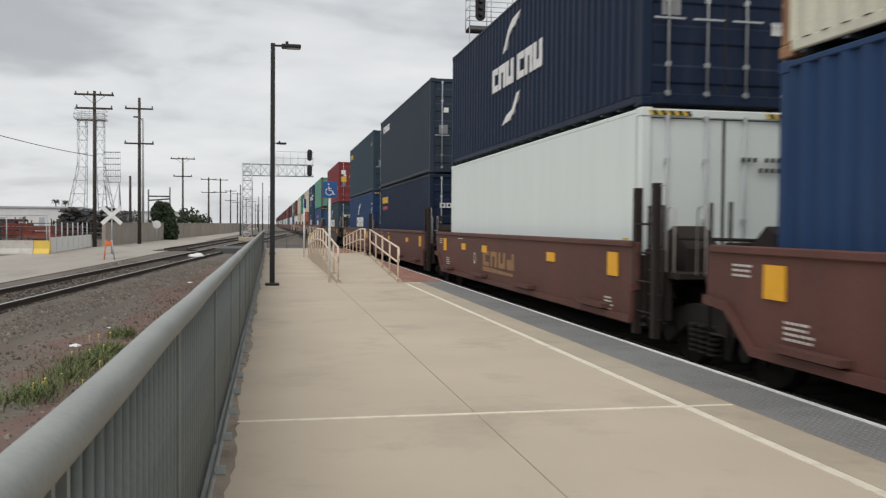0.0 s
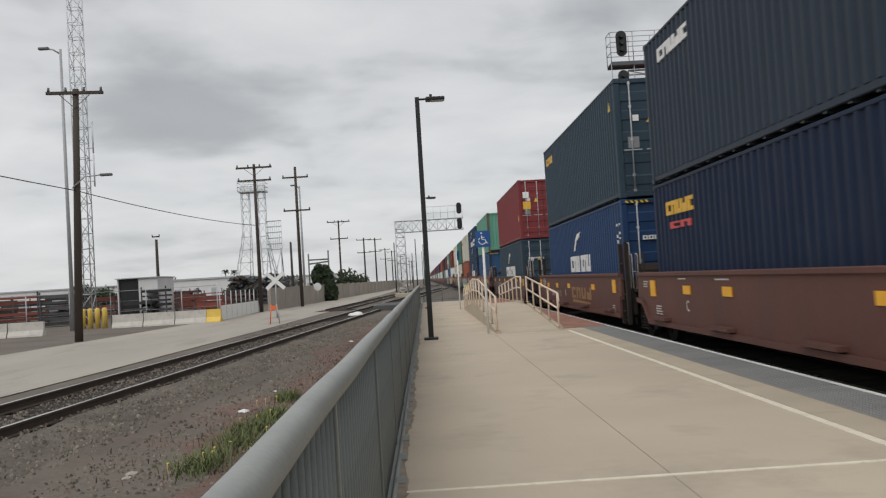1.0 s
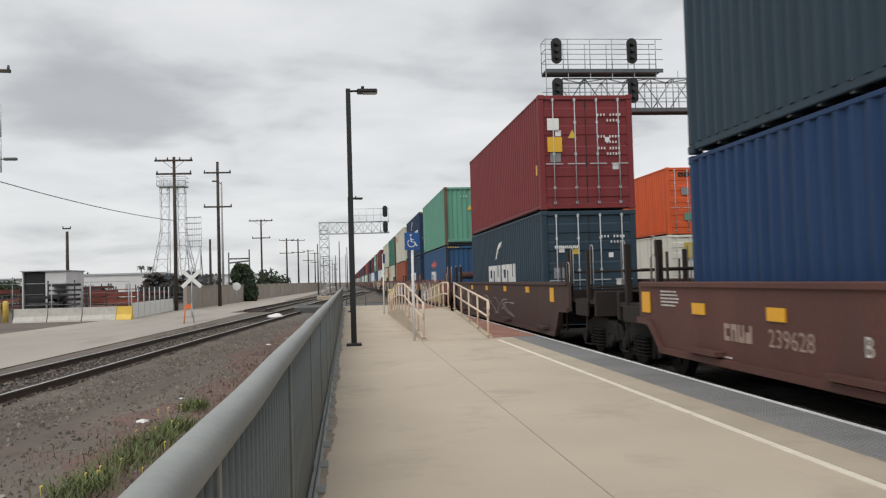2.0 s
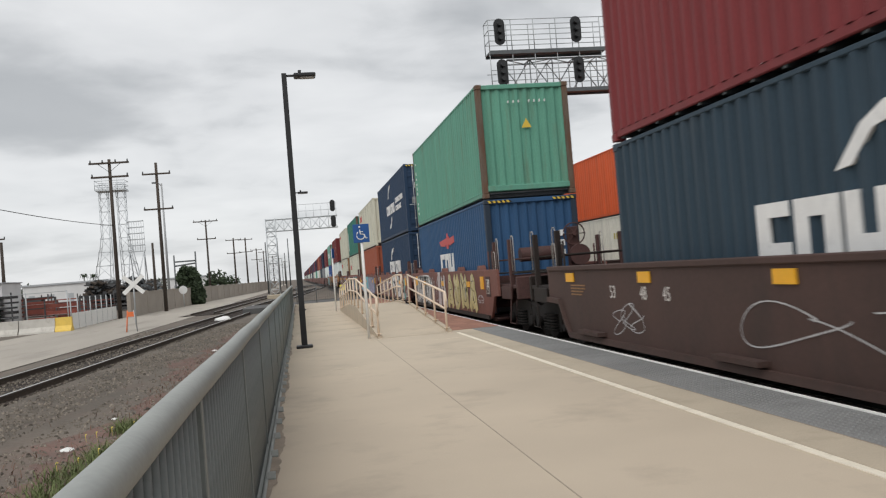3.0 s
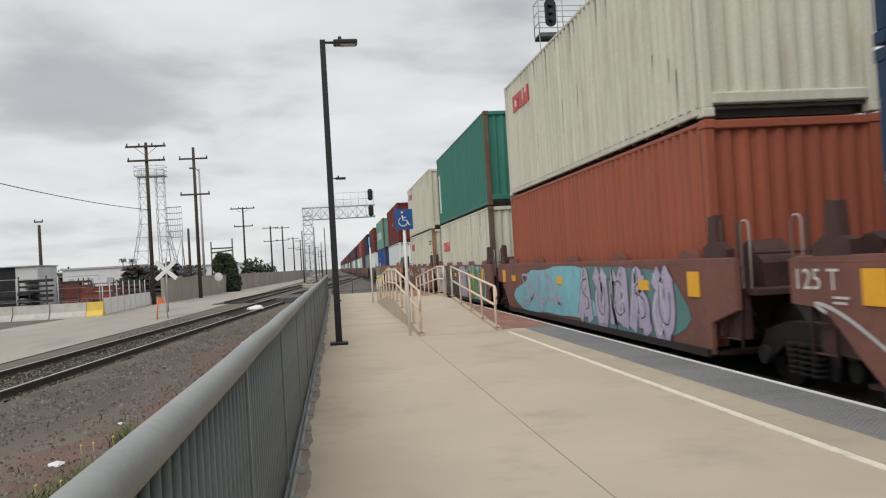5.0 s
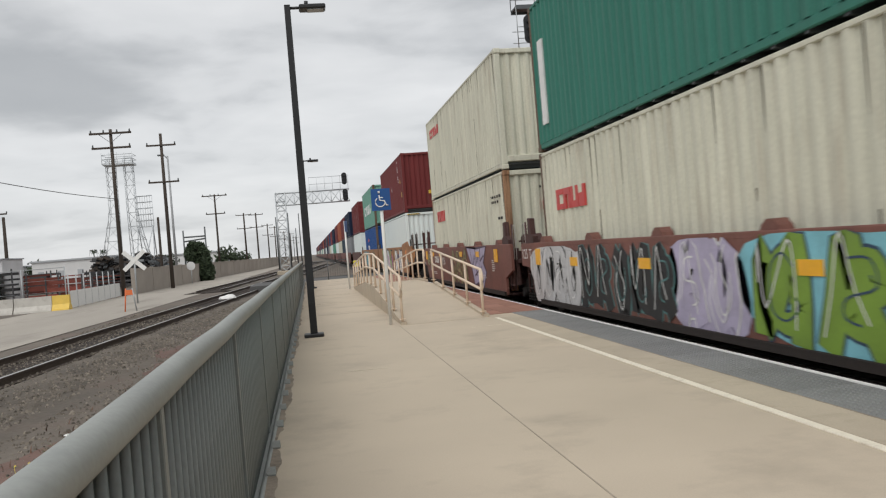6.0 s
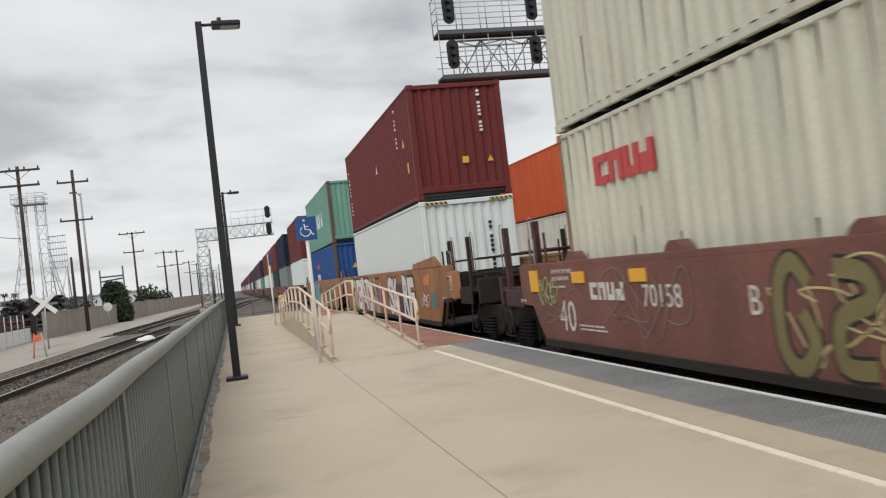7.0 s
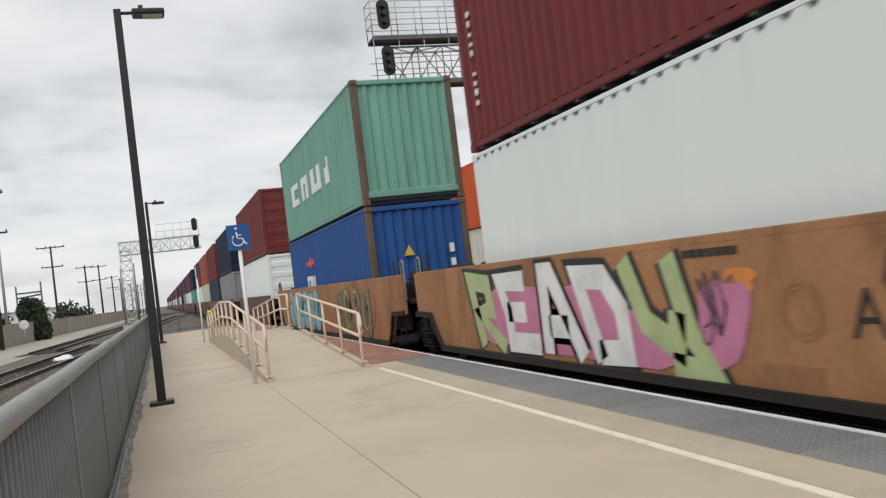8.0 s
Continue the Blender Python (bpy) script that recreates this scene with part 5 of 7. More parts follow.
def container(color, label, doors=True, flat=False, L=12.19, near=True, post=None, extras=(), group="containers of the moving train"):
    """A shipping container, its near end towards -y, its origin under its middle."""
    k, h, w = kit(L), BOX_H, BOX_W / 2
    t = thing("shipping_container", label, "container", group)
    pc = post or color
    for s, name in ((-1, "side_panel"), (1, "side_panel")):
        put(name, k["flat_side" if flat else "side"], color, t, pose(s * (w - 0.003), 0, 0, 0, 0, 0 if s < 0 else 180))
        if near or s < 0:
            put("top_rail", k["top_rail"], color, t, pose(s * (w - 0.035), 0, 0))
            put("bottom_rail", k["bottom_rail"], color, t, pose(s * (w - 0.05), 0, 0))
    put("roof", k["roof"], color, t)
    put("floor", k["floor"], "dark_steel", t)
    for sy in (-1, 1):
        for sx in (-1, 1):
            p = put("corner_post", k["post" if near else "full_post"], pc, t, pose(sx * (w - 0.078), sy * (L / 2 - 0.078), 0))
            if near:
                for z in (0.059, h - 0.059):
                    put("corner_casting", k["casting"], pc, p, pose(-sx * 0.002, sy * 0.002, z))
        if sy < 0 or near:
            put("end_header", k["header"], color, t, pose(0, sy * (L / 2 - 0.06), 0))
            put("end_sill", k["sill"], color, t, pose(0, sy * (L / 2 - 0.06), 0.15 if (sy < 0) != doors else 0))
    front = -1 if not doors else 1
    put("front_wall", k["end"], color, t, pose(0, front * (L / 2 - 0.05), 0, 0, 0, 90 if front < 0 else -90))
    y = -front * (L / 2 - 0.07)
    if near or doors:
        put("door_gasket", k["gasket"], "mark_black", t, pose(0, y, 0))
        if near:
            put("door_seal", k["seal"], "mark_black", t, pose(0, y, 0, 0, 0, 0 if front > 0 else 180))
        for s in (-1, 1):
            d = put("door", k["plain_door" if flat else "door"], color, t, pose(s * 0.565, y, 0, 0, 0, 0 if front > 0 else 180))
            if near:
                for r in (-0.28, 0.28):
                    put("lock_rod", k["lock_rod"], "rod", d, pose(r, 0, 0))
                    put("handle", k["handle"], "rod", d, pose(r - 0.2, 0, 0))
                for z in (0.4, 1.0, 1.7, 2.4):
                    put("hinge", k["hinge"], color, d, pose(s * 0.53 * (1 if front > 0 else -1), 0, z))
    for e in extras:
        e(t, L)
    return t


def slotted(a, b, z0, z1, i, x0, x1):
    """A plain upright block with a slot cut into its head or its foot."""
    s, h = b - a, z1 - z0
    p = [[(0, 0), (1, 0), (1, 0.27), (0.38, 0.27), (0.38, 0.73), (1, 0.73), (1, 1), (0, 1)],
         [(0, 0), (0.33, 0), (0.33, 0.68), (0.67, 0.68), (0.67, 0), (1, 0), (1, 1), (0, 1)],
         [(0, 0), (1, 0), (1, 1), (0.67, 1), (0.67, 0.32), (0.33, 0.32), (0.33, 1), (0, 1)],
         [(0, 0), (1, 0), (1, 1), (0.64, 1), (0.64, 0.62), (0, 0.62)]][i % 4]
    return prism(bmesh.new(), [(a + s * q, z0 + h * r) for q, r in p], x0, x1)


# marks on containers: each returns a function that fixes it on a container
def side_blocks(y_far, y_near, z0, z1, material, widths, gap=0.12, slant=0.0):
    """A brand mark on the side as plain blocks, from y_far to y_near metres from the near end, heights from the container's floor."""
    def make(t, L):
        total, x = sum(abs(v) for v in widths) + gap * (len(widths) - 1), 0.0
        f = (y_far - y_near) / total
        for i, wd in enumerate(widths):
            if wd < 0:  # a space
                x += gap - wd
                continue
            a, b = y_far - f * x - L / 2, y_far - f * (x + wd) - L / 2
            part("brand_block", slotted(a, b, z0, z1, i, -BOX_W / 2 - 0.006, -BOX_W / 2 + 0.03), material, t)
            x += wd + gap
    return make


def side_sweep(y_far, y_near, z0, z1, material="logo_white", flip=False):
    """A slanted two-stroke sweep."""
    def make(t, L):
        bm, dy = bmesh.new(), y_far - y_near
        pts = [(0, 0), (0.18, 0.05), (0.42, 0.55), (0.75, 0.70), (1.0, 1.0), (0.55, 0.92), (0.30, 0.66)]
        if flip:
            pts = [(1 - a, 1 - b) for a, b in pts]
        prism(bm, [(y_far - dy * a - L / 2, z0 + (z1 - z0) * b) for a, b in pts], -BOX_W / 2 - 0.006, -BOX_W / 2 + 0.03)
        part("brand_mark", bm, material, t, "white slanted sweep mark")
    return make


def side_bird(y_far, y_near, z0, z1, material="logo_red"):
    def make(t, L):
        bm, dy = bmesh.new(), y_far - y_near
        pts = [(0, 0.55), (0.10, 0.25), (0.40, 0.18), (0.46, 0.30), (0.52, 0.0), (0.62, 0.02), (0.64, 0.30), (0.72, 0.2), (1.0, 0.35), (1.0, 0.75), (0.66, 0.62), (0.60, 1.0), (0.54, 0.98), (0.52, 0.70)]
        prism(bm, [(y_far - dy * a - L / 2, z0 + (z1 - z0) * b) for a, b in pts], -BOX_W / 2 - 0.006, -BOX_W / 2 + 0.03)
        part("brand_mark", bm, material, t, "red spread-wing shape")
    return make


def side_column(y, z0, z1, material, n=8, wd=0.16):
    """A column of small upright marks that stand for vertical writing."""
    def make(t, L):
        h = (z1 - z0) / n
        for i in range(n):
            if n > 6 and i in (n // 3, n - 2):
                continue
            q, r = (0.5, 0.84) if n == 1 else (0.32 + 0.14 * math.sin(2.3 * i), 0.62 + 0.16 * math.sin(1.7 * i))
            part("painted_mark", boxes((-BOX_W / 2 - 0.005, -BOX_W / 2 + 0.03, y - wd * q - L / 2, y + wd * 0.4 - L / 2, z0 + h * i + 0.16 * h, z0 + h * (i + r))), material, t)
    return make


def side_code(y_far, y_near, z, material="mark_black", rows=2):
    """Small printed writing on the side as rows of bars."""
    def make(t, L):
        bm, n = bmesh.new(), 9
        for r in range(rows):
            for i in range(n - 3 * r):
                if i != 4:
                    y = y_far - (y_far - y_near) * i / n - L / 2
                    box(bm, -BOX_W / 2 - 0.005, -BOX_W / 2 + 0.03, y - 0.03, y, z - 0.13 * r, z - 0.13 * r + 0.065)
        part("painted_mark", bm, material, t)
    return make


def side_patch(y, z, material, kind="label"):
    def make(t, L):
        put("sticker", kit(L)[kind], material, t, pose(-BOX_W / 2 - 0.004, y - L / 2, z))
    return make


def streaks(n, seed, z_top=None, long=0.9):
    """Dark rust runs down the crests of a corrugated side."""
    def make(t, L):
        rnd, bm = random.Random(seed), bmesh.new()
        m = max(1, round((L - 0.30) / 0.278))
        p = (L - 0.30) / m
        for _ in range(n):
            y = -(L - 0.30) / 2 + (rnd.randrange(m) + rnd.uniform(0.05, 0.2)) * p
            top = rnd.choice((BOX_H - 0.08, BOX_H - 0.08, rnd.uniform(0.7, 1.7))) if z_top is None else z_top * rnd.uniform(0.8, 1.0)
            h, w = long * rnd.uniform(0.15, 1.0), rnd.uniform(0.006, 0.016)
            prism(bm, [(y - w, top), (y + w, top), (y + 0.6 * w, top - 0.5 * h), (y + 0.1 * w, top - h), (y - 0.4 * w, top - 0.6 * h)], -BOX_W / 2 - 0.0045, -BOX_W / 2 - 0.001)
        tagged(part("rust_streak", bm, "streak", t), "dark rust runs", kind="stuff")
    return make


def end_patch(x, z, material, kind="placard", s=1.0):
    def make(t, L):
        m = pose(x, -L / 2 - 0.012, z) if kind == "placard" else pose(x, -L / 2 - 0.012, z, 0, 0, 90)
        o = put("sticker", kit(L)[kind], material, t, m @ Matrix.Diagonal((s, s, s, 1)))
    return make


def end_column(x, z0, z1, material, n=11, wd=0.07):
    def make(t, L):
        h = (z1 - z0) / n
        for i in range(n):
            if i % 5 != 3:
                part("painted_mark", boxes((x - wd / 2, x + wd / 2, -L / 2 - 0.008, -L / 2 + 0.05, z0 + h * i + 0.2 * h, z0 + h * (i + 1) - 0.2 * h)), material, t)
    return make


def end_bars(x0, x1, z, material, rows=2, hgt=0.06):
    def make(t, L):
        n = 8
        for r in range(rows):
            for i in range(n if r == 0 else 4):
                a = x0 + (x1 - x0) * (i + (0 if r == 0 else 3)) / n
                if i != 3 or r:
                    part("number_bar", boxes((a, a + 0.024, -L / 2 - 0.034, -L / 2 + 0.02, z - r * 0.14, z - r * 0.14 + hgt)), material, t)
    return make


def end_blocks(x0, x1, z0, z1, material, n=4):
    def make(t, L):
        for i in range(n):
            a, b = x0 + (x1 - x0) * (i + 0.08) / n, x0 + (x1 - x0) * (i + 0.9) / n
            w, h = 0.28 * (b - a), 0.25 * (z1 - z0)
            part("brand_block", boxes((a, a + w, -L / 2 - 0.006, -L / 2 + 0.05, z0, z1), (b - w, b, -L / 2 - 0.006, -L / 2 + 0.05, z0, z1), *[(a + w, b - w, -L / 2 - 0.006, -L / 2 + 0.05, q, q + h) for q in ((z0, z1 - h) if i < 2 else (z0,))]), material, t)
    return make


def scallop_shade(t, L):
    """Scalloped shade between the side sheet's crests, drawn as dark notches under the top rail."""
    bm, n = bmesh.new(), 42
    for i in range(n):
        y = -L / 2 + 0.25 + (L - 0.5) * i / (n - 1)
        prism(bm, [(y - 0.06, BOX_H - 0.074), (y + 0.06, BOX_H - 0.074), (y + 0.01, BOX_H - 0.112), (y - 0.02, BOX_H - 0.112)], -BOX_W / 2 - 0.008, -BOX_W / 2 + 0.03)
    tagged(part("shade_notch", bm, "dark_steel", t), "dark notches drawn as scalloped shade under the top rail", kind="stuff")


def hazard_ends(t, L):
    for x in (-0.85, 0.85):
        put("hazard_stripe", kit(L)["hazard"], "hazard", t, pose(x, -L / 2 - 0.014, BOX_H - 0.10, 0, 0, 90))
        put("hazard_stripe", kit(L)["hazard"], "mark_black", t, pose(x + 0.06, -L / 2 - 0.013, BOX_H - 0.10, 0, 0, 90))


def door_bits(t, L):
    for x, z, m, kind, s in ((-0.80, 1.20, "grey", "placard", 0.9), (-0.72, 1.85, "logo_white", "placard", 0.5), (-0.35, 1.80, "hazard", "triangle", 0.9), (0.75, 1.0, "logo_white", "placard", 0.55), (0.55, 1.7, "logo_white", "placard", 0.4)):
        put("sticker", kit(L)[kind], m, t, (pose(x, -L / 2 + 0.028, z) if kind == "placard" else pose(x, -L / 2 + 0.028, z, 0, 0, 90)) @ Matrix.Diagonal((s, s, s, 1)))


CMA_W = (1.0, 1.15, 1.05, -0.35, 1.0, 1.0, 1.15)
cma = lambda z0=1.26, z1=1.78, a=7.85, b=4.3, m="logo_white": side_blocks(a, b, z0, z1, m, CMA_W, 0.14)
sweeps = [side_sweep(7.0, 5.7, 2.0, 2.62), side_sweep(7.0, 5.7, 0.5, 1.05, flip=True)]
oocl = lambda z0, z1, a=11.2, b=9.5: side_blocks(a, b, z0, z1, "logo_red", (1, 1, 1, 0.8), 0.06)


# ---------------------------------------------------------------- well cars
WELL = {}
SIDE_X, TOP_Z = 1.40, 1.30


def well_kit(half, top, ends, lo):
    """Shared meshes for a well unit: half is half the well's length; ends (near, far): 'c' coupled or 'a' jointed."""
    key = (half, top, ends, lo)
    if key in WELL:
        return WELL[key]
    k = {}
    reach = [half + (2.9 if e == "c" else 1.05) for e in ends]
    hi = 0.66
    ext = [(0.75 if half < 7 else 0.3) if e == "c" else 0.0 for e in ends]
    end0, end1 = -half - min(1.05 + 0.5 * ext[0], reach[0] - half), half + min(1.05 + 0.5 * ext[1], reach[1] - half)
    y0, y1 = -half - ext[0], half + ext[1]
    near_end = [(end0, hi + 0.02), (y0 - 0.2, hi), (y0 + 0.05, lo + 0.22), (y0 + 0.3, lo)]
    far_end = [(y1 - 0.3, lo), (y1 - 0.05, lo + 0.22), (y1 + 0.2, hi), (end1, hi + 0.02)]
    if ends[0] == "a" and half < 7:
        end0 = -half - (0.12 if lo > 0.2 else 0.8)
        near_end = [(end0, lo + 0.42 if lo > 0.2 else 0.70), (-half - 0.10, lo + 0.40), (-half - 0.08, lo + 0.12), (-half - 0.05, lo)]
    if ends[1] == "a" and half < 7:
        end1 = half + (0.68 if lo > 0.2 else 1.0)
        far_end = [(half - 0.25, lo), (half, lo + 0.20), (half + 0.25, 0.66), (end1, 0.70)] if lo > 0.2 else [(half - 0.5, lo), (half - 0.1, lo + 0.28), (half + 0.42, 0.80), (end1, 0.83)]
    poly = [near_end[3], *far_end, (end1, top - 0.02), (half + 0.1, top), (-half - 0.1, top), (end0, top - 0.02), *near_end[:3]]
    k["side"] = finish(prism(bmesh.new(), poly, -0.03, 0.03))
    bm = bmesh.new()
    pts = [poly[9], poly[10], poly[11]] + [poly[0], poly[1], poly[2], poly[3], poly[4]]
    if half < 7 and lo < 0.2:
        pts = [poly[0], poly[1]]
    for (a, za), (b, zb) in zip(pts, pts[1:]):
        prism(bm, [(a, za - 0.02), (b, zb - 0.02), (b, zb + 0.07), (a, za + 0.07)], -0.085, -0.031)
    k["bottom_chord"] = finish(bm)
    k["top_chord"] = finish(soft_box(-0.075 if half > 7 and top < 1.4 or lo > 0.2 else -0.0325, 0.05, end0 + 0.1, end1 - 0.1, top - 0.075, top + 0.005, 0.012))
    fl = [(y0, lo - 0.02)]
    for y in np.linspace(y0 + 0.3, y1 - 0.65, 7):
        fl += [(y, lo - 0.02), (y, lo - 0.08), (y + 0.35, lo - 0.08), (y + 0.35, lo - 0.02)]
    k["floor"] = finish(prism(bmesh.new(), fl + [(y1, lo - 0.02), (y1, lo + 0.02), (y0, lo + 0.02)], -1.3, 1.3))
    bm = box(bmesh.new(), -1.33, 1.33, -0.08, 0.08, 0.35, top - 0.18)
    for x in (-1.15, -0.4, 0.4, 1.15):
        prism(bm, [(-0.08, 0.5), (-0.08, top - 0.25), (-0.55, 0.62)], x - 0.03, x + 0.03)
    k["bulkhead"] = finish(bm)
    k["deck"] = finish(soft_box(-1.32, 1.32, -2.75, 0.0, 0.86, 0.94, 0.01))
    k["draft_sill"] = finish(soft_box(-0.42, 0.42, -2.9, 0.0, 0.36, 0.858, 0.02))
    k["end_beam"] = finish(soft_box(-1.34, 1.34, -2.80, -2.68, 0.62, 1.12, 0.02))
    k["short_deck"] = finish(soft_box(-1.28, 1.28, -0.9, 0.0, 0.86, 0.94, 0.01))
    k["short_sill"] = finish(soft_box(-0.5, 0.5, -1.25, 0.0, 0.36, 0.858, 0.02))
    k["guide"] = finish(prism(bmesh.new(), [(-0.20, top), (0.20, top), (0.15, top + 0.07), (0.06, top + 0.13), (-0.08, top + 0.13), (-0.17, top + 0.06)], -0.03, 0.13))
    k["bracket"] = finish(prism(bmesh.new(), [(-0.5, 0.10), (0.5, 0.10), (0.5, 0.16), (-0.5, 0.16)], -0.17, -0.03))
    k["end_bracket"] = finish(prism(bmesh.new(), [(-0.32, top - 0.02), (0.30, top - 0.02), (0.30, top + 0.14), (0.16, top + 0.18), (0.12, top + 0.50), (-0.06, top + 0.52), (-0.10, top + 0.20), (-0.32, top + 0.10)], -0.05, 0.06))
    k["reflector"] = finish(soft_box(-0.022, 0.0, -0.20, 0.20, 0, 0.15, 0.001))
    k["square"] = finish(soft_box(-0.022, 0.0, -0.17, 0.17, 0, 0.32, 0.001))
    lad = bmesh.new()
    for y in (-0.2, 0.2):
        tube(lad, [(0, y, 0.25), (0, y, 1.75)], 0.022, 5)
    for z in (0.35, 0.65, 0.95, 1.25):
        tube(lad, [(0, -0.2, z), (0, 0.2, z)], 0.014, 5)
    k["ladder"] = finish(lad)
    bm = bmesh.new()
    for y in (0.0, -0.55):
        box(bm, -0.05, 0.04, y - 0.05, y + 0.05, 0.12, 1.98 + 0.04 * (y < 0))
    for z in (0.42, 0.80, 1.16, 1.52):
        tube(bm, [(-0.03, 0.0, z), (-0.03, -0.55, z)], 0.014, 5)
    k["corner_ladder"] = finish(bm)
    bm = bmesh.new()
    for x in (-1.0, 0.55):
        prism(bm, [(-0.55, 0.90), (0.0, 0.90), (0.0, 1.42), (-0.18, 1.50), (-0.55, 1.22)], x, x + 0.45)
    tube(bm, [(-0.35, -0.35, 1.12), (0.35, -0.35, 1.12)], 0.17, 10)
    tube(bm, [(-1.2, -0.62, 1.35), (1.2, -0.62, 1.30)], 0.025, 6)
    tube(bm, [(-0.9, -0.1, 0.5), (-0.85, -0.5, 0.32), (-0.8, -0.8, 0.5), (-0.75, -0.95, 0.9)], 0.035, 6)
    box(bm, -1.30, -1.22, -0.62, 0.0, 0.35, 1.20)
    box(bm, 1.22, 1.30, -0.62, 0.0, 0.35, 1.20)
    k["end_gear"] = finish(bm)
    k["stake"] = finish(soft_box(-0.05, 0.05, -0.055, 0.055, 0.8, 1.95, 0.01))
    k["hoop"] = finish(tubes(0.010, [(0, 0.10, 1.2), (0, 0.10, 1.92), (0, 0.05, 1.97), (0, -0.05, 1.97), (0, -0.10, 1.92), (0, -0.10, 1.2)], n=5))
    k["step"] = finish(tubes(0.016, [(-0.0, -0.25, 0.62), (-0.05, -0.25, 0.10), (-0.05, 0.25, 0.10), (0.0, 0.25, 0.62)], n=5))
    k["walkway"] = finish(soft_box(-1.3, 1.3, -0.62, -0.1, 1.18, 1.21, 0.005))
    k["rail_bar"] = finish(tubes(0.022, [(-1.3, 0, 1.5), (1.3, 0, 1.5)], n=6))
    cp = boxes((-0.14, 0.14, -0.9, 0.0, 0.50, 0.74), (-0.2, 0.2, -1.12, -0.85, 0.45, 0.80))
    tube(cp, [(0.35, -0.2, 0.6), (0.5, -0.7, 0.3), (0.35, -1.1, 0.35)], 0.03, 6)
    k["side_plate"] = finish(soft_box(-0.02, 0.02, -0.45, 0.45, 0.62, 0.90, 0.01))
    k["coupler"] = finish(cp)
    br = tubes(0.17, [(-0.7, 0, 1.35), (0.35, 0, 1.35)], n=12)
    tube(br, [(0.8, -0.05, 1.25 + 0.26 * 0), (0.8, 0.05, 1.25)], 0.26, 14)
    k["brake_gear"] = finish(br)
    bw = tube(bmesh.new(), [(0.27 * math.cos(a), 0, 2.02 + 0.27 * math.sin(a)) for a in np.linspace(0, math.tau, 25)], 0.018, 6, False)
    for a in np.linspace(0, math.pi, 4)[:3]:
        tube(bw, [(0.27 * math.cos(a), 0, 2.02 + 0.27 * math.sin(a)), (-0.27 * math.cos(a), 0, 2.02 - 0.27 * math.sin(a))], 0.012, 5)
    tube(bw, [(0, -0.05, 2.02), (0, 0.12, 2.02)], 0.05, 8)
    k["brake_wheel"] = finish(bw)
    k["brake_post"] = finish(soft_box(-0.14, 0.14, 0.06, 0.20, 0.9, 2.2, 0.02))
    # wheels and truck frames
    wh = bmesh.new()
    for s in (-1, 1):
        tube(wh, [(s * 0.69, 0, 0), (s * 0.725, 0, 0), (s * 0.74, 0, 0), (s * 0.83, 0, 0)], [0.505, 0.505, 0.482, 0.476], 22)
        for a in range(6):
            c, q = math.cos(a * math.tau / 6), math.sin(a * math.tau / 6)
            box(wh, s * 0.835 - 0.008, s * 0.835 + 0.008, 0.26 * c - 0.05, 0.26 * c + 0.05, 0.26 * q - 0.05, 0.26 * q + 0.05)
    tube(wh, [(-1.05, 0, 0), (1.05, 0, 0)], 0.085, 10)
    k["wheelset"] = finish(wh)
    fr = bmesh.new()
    for s in (-1, 1):
        prism(fr, [(-1.15, 0.40), (-0.95, 0.66), (-0.45, 0.78), (0.45, 0.78), (0.95, 0.66), (1.15, 0.40), (0.85, 0.34), (0.55, 0.52), (0.45, 0.22), (-0.45, 0.22), (-0.55, 0.52), (-0.85, 0.34)], s * 1.0 - 0.07, s * 1.0 + 0.07)
        for yy in (-0.22, 0.0, 0.22):
            for zz in np.arange(0.24, 0.58, 0.06):
                tube(fr, [(s * 1.11, yy, zz), (s * 1.11, yy, zz + 0.035)], 0.10, 8)
    box(fr, -1.0, 1.0, -0.2, 0.2, 0.45, 0.72)
    k["truck"] = finish(fr)
    k["axle_cap"] = finish(tubes(0.11, [(-1.16, 0, 0.38), (-1.06, 0, 0.38)], n=10))
    WELL[key] = k
    return k


WHEELS = []


def truck(car, k, y, keyed):
    tr = put("truck", k["truck"], "truck", car, pose(0, y, RAIL_Z + 0.0), "dark greasy wheel truck with coil springs")
    for d in (-0.89, 0.89):
        w = put("wheelset", k["wheelset"], "wheel", tr, pose(0, d, 0.482))
        put("axle_cap", k["axle_cap"], "truck", tr, pose(0, d, 0.0))
        put("axle_cap", k["axle_cap"], "truck", tr, pose(2.22, d, 0.0))
        if keyed:
            WHEELS.append((w, d))


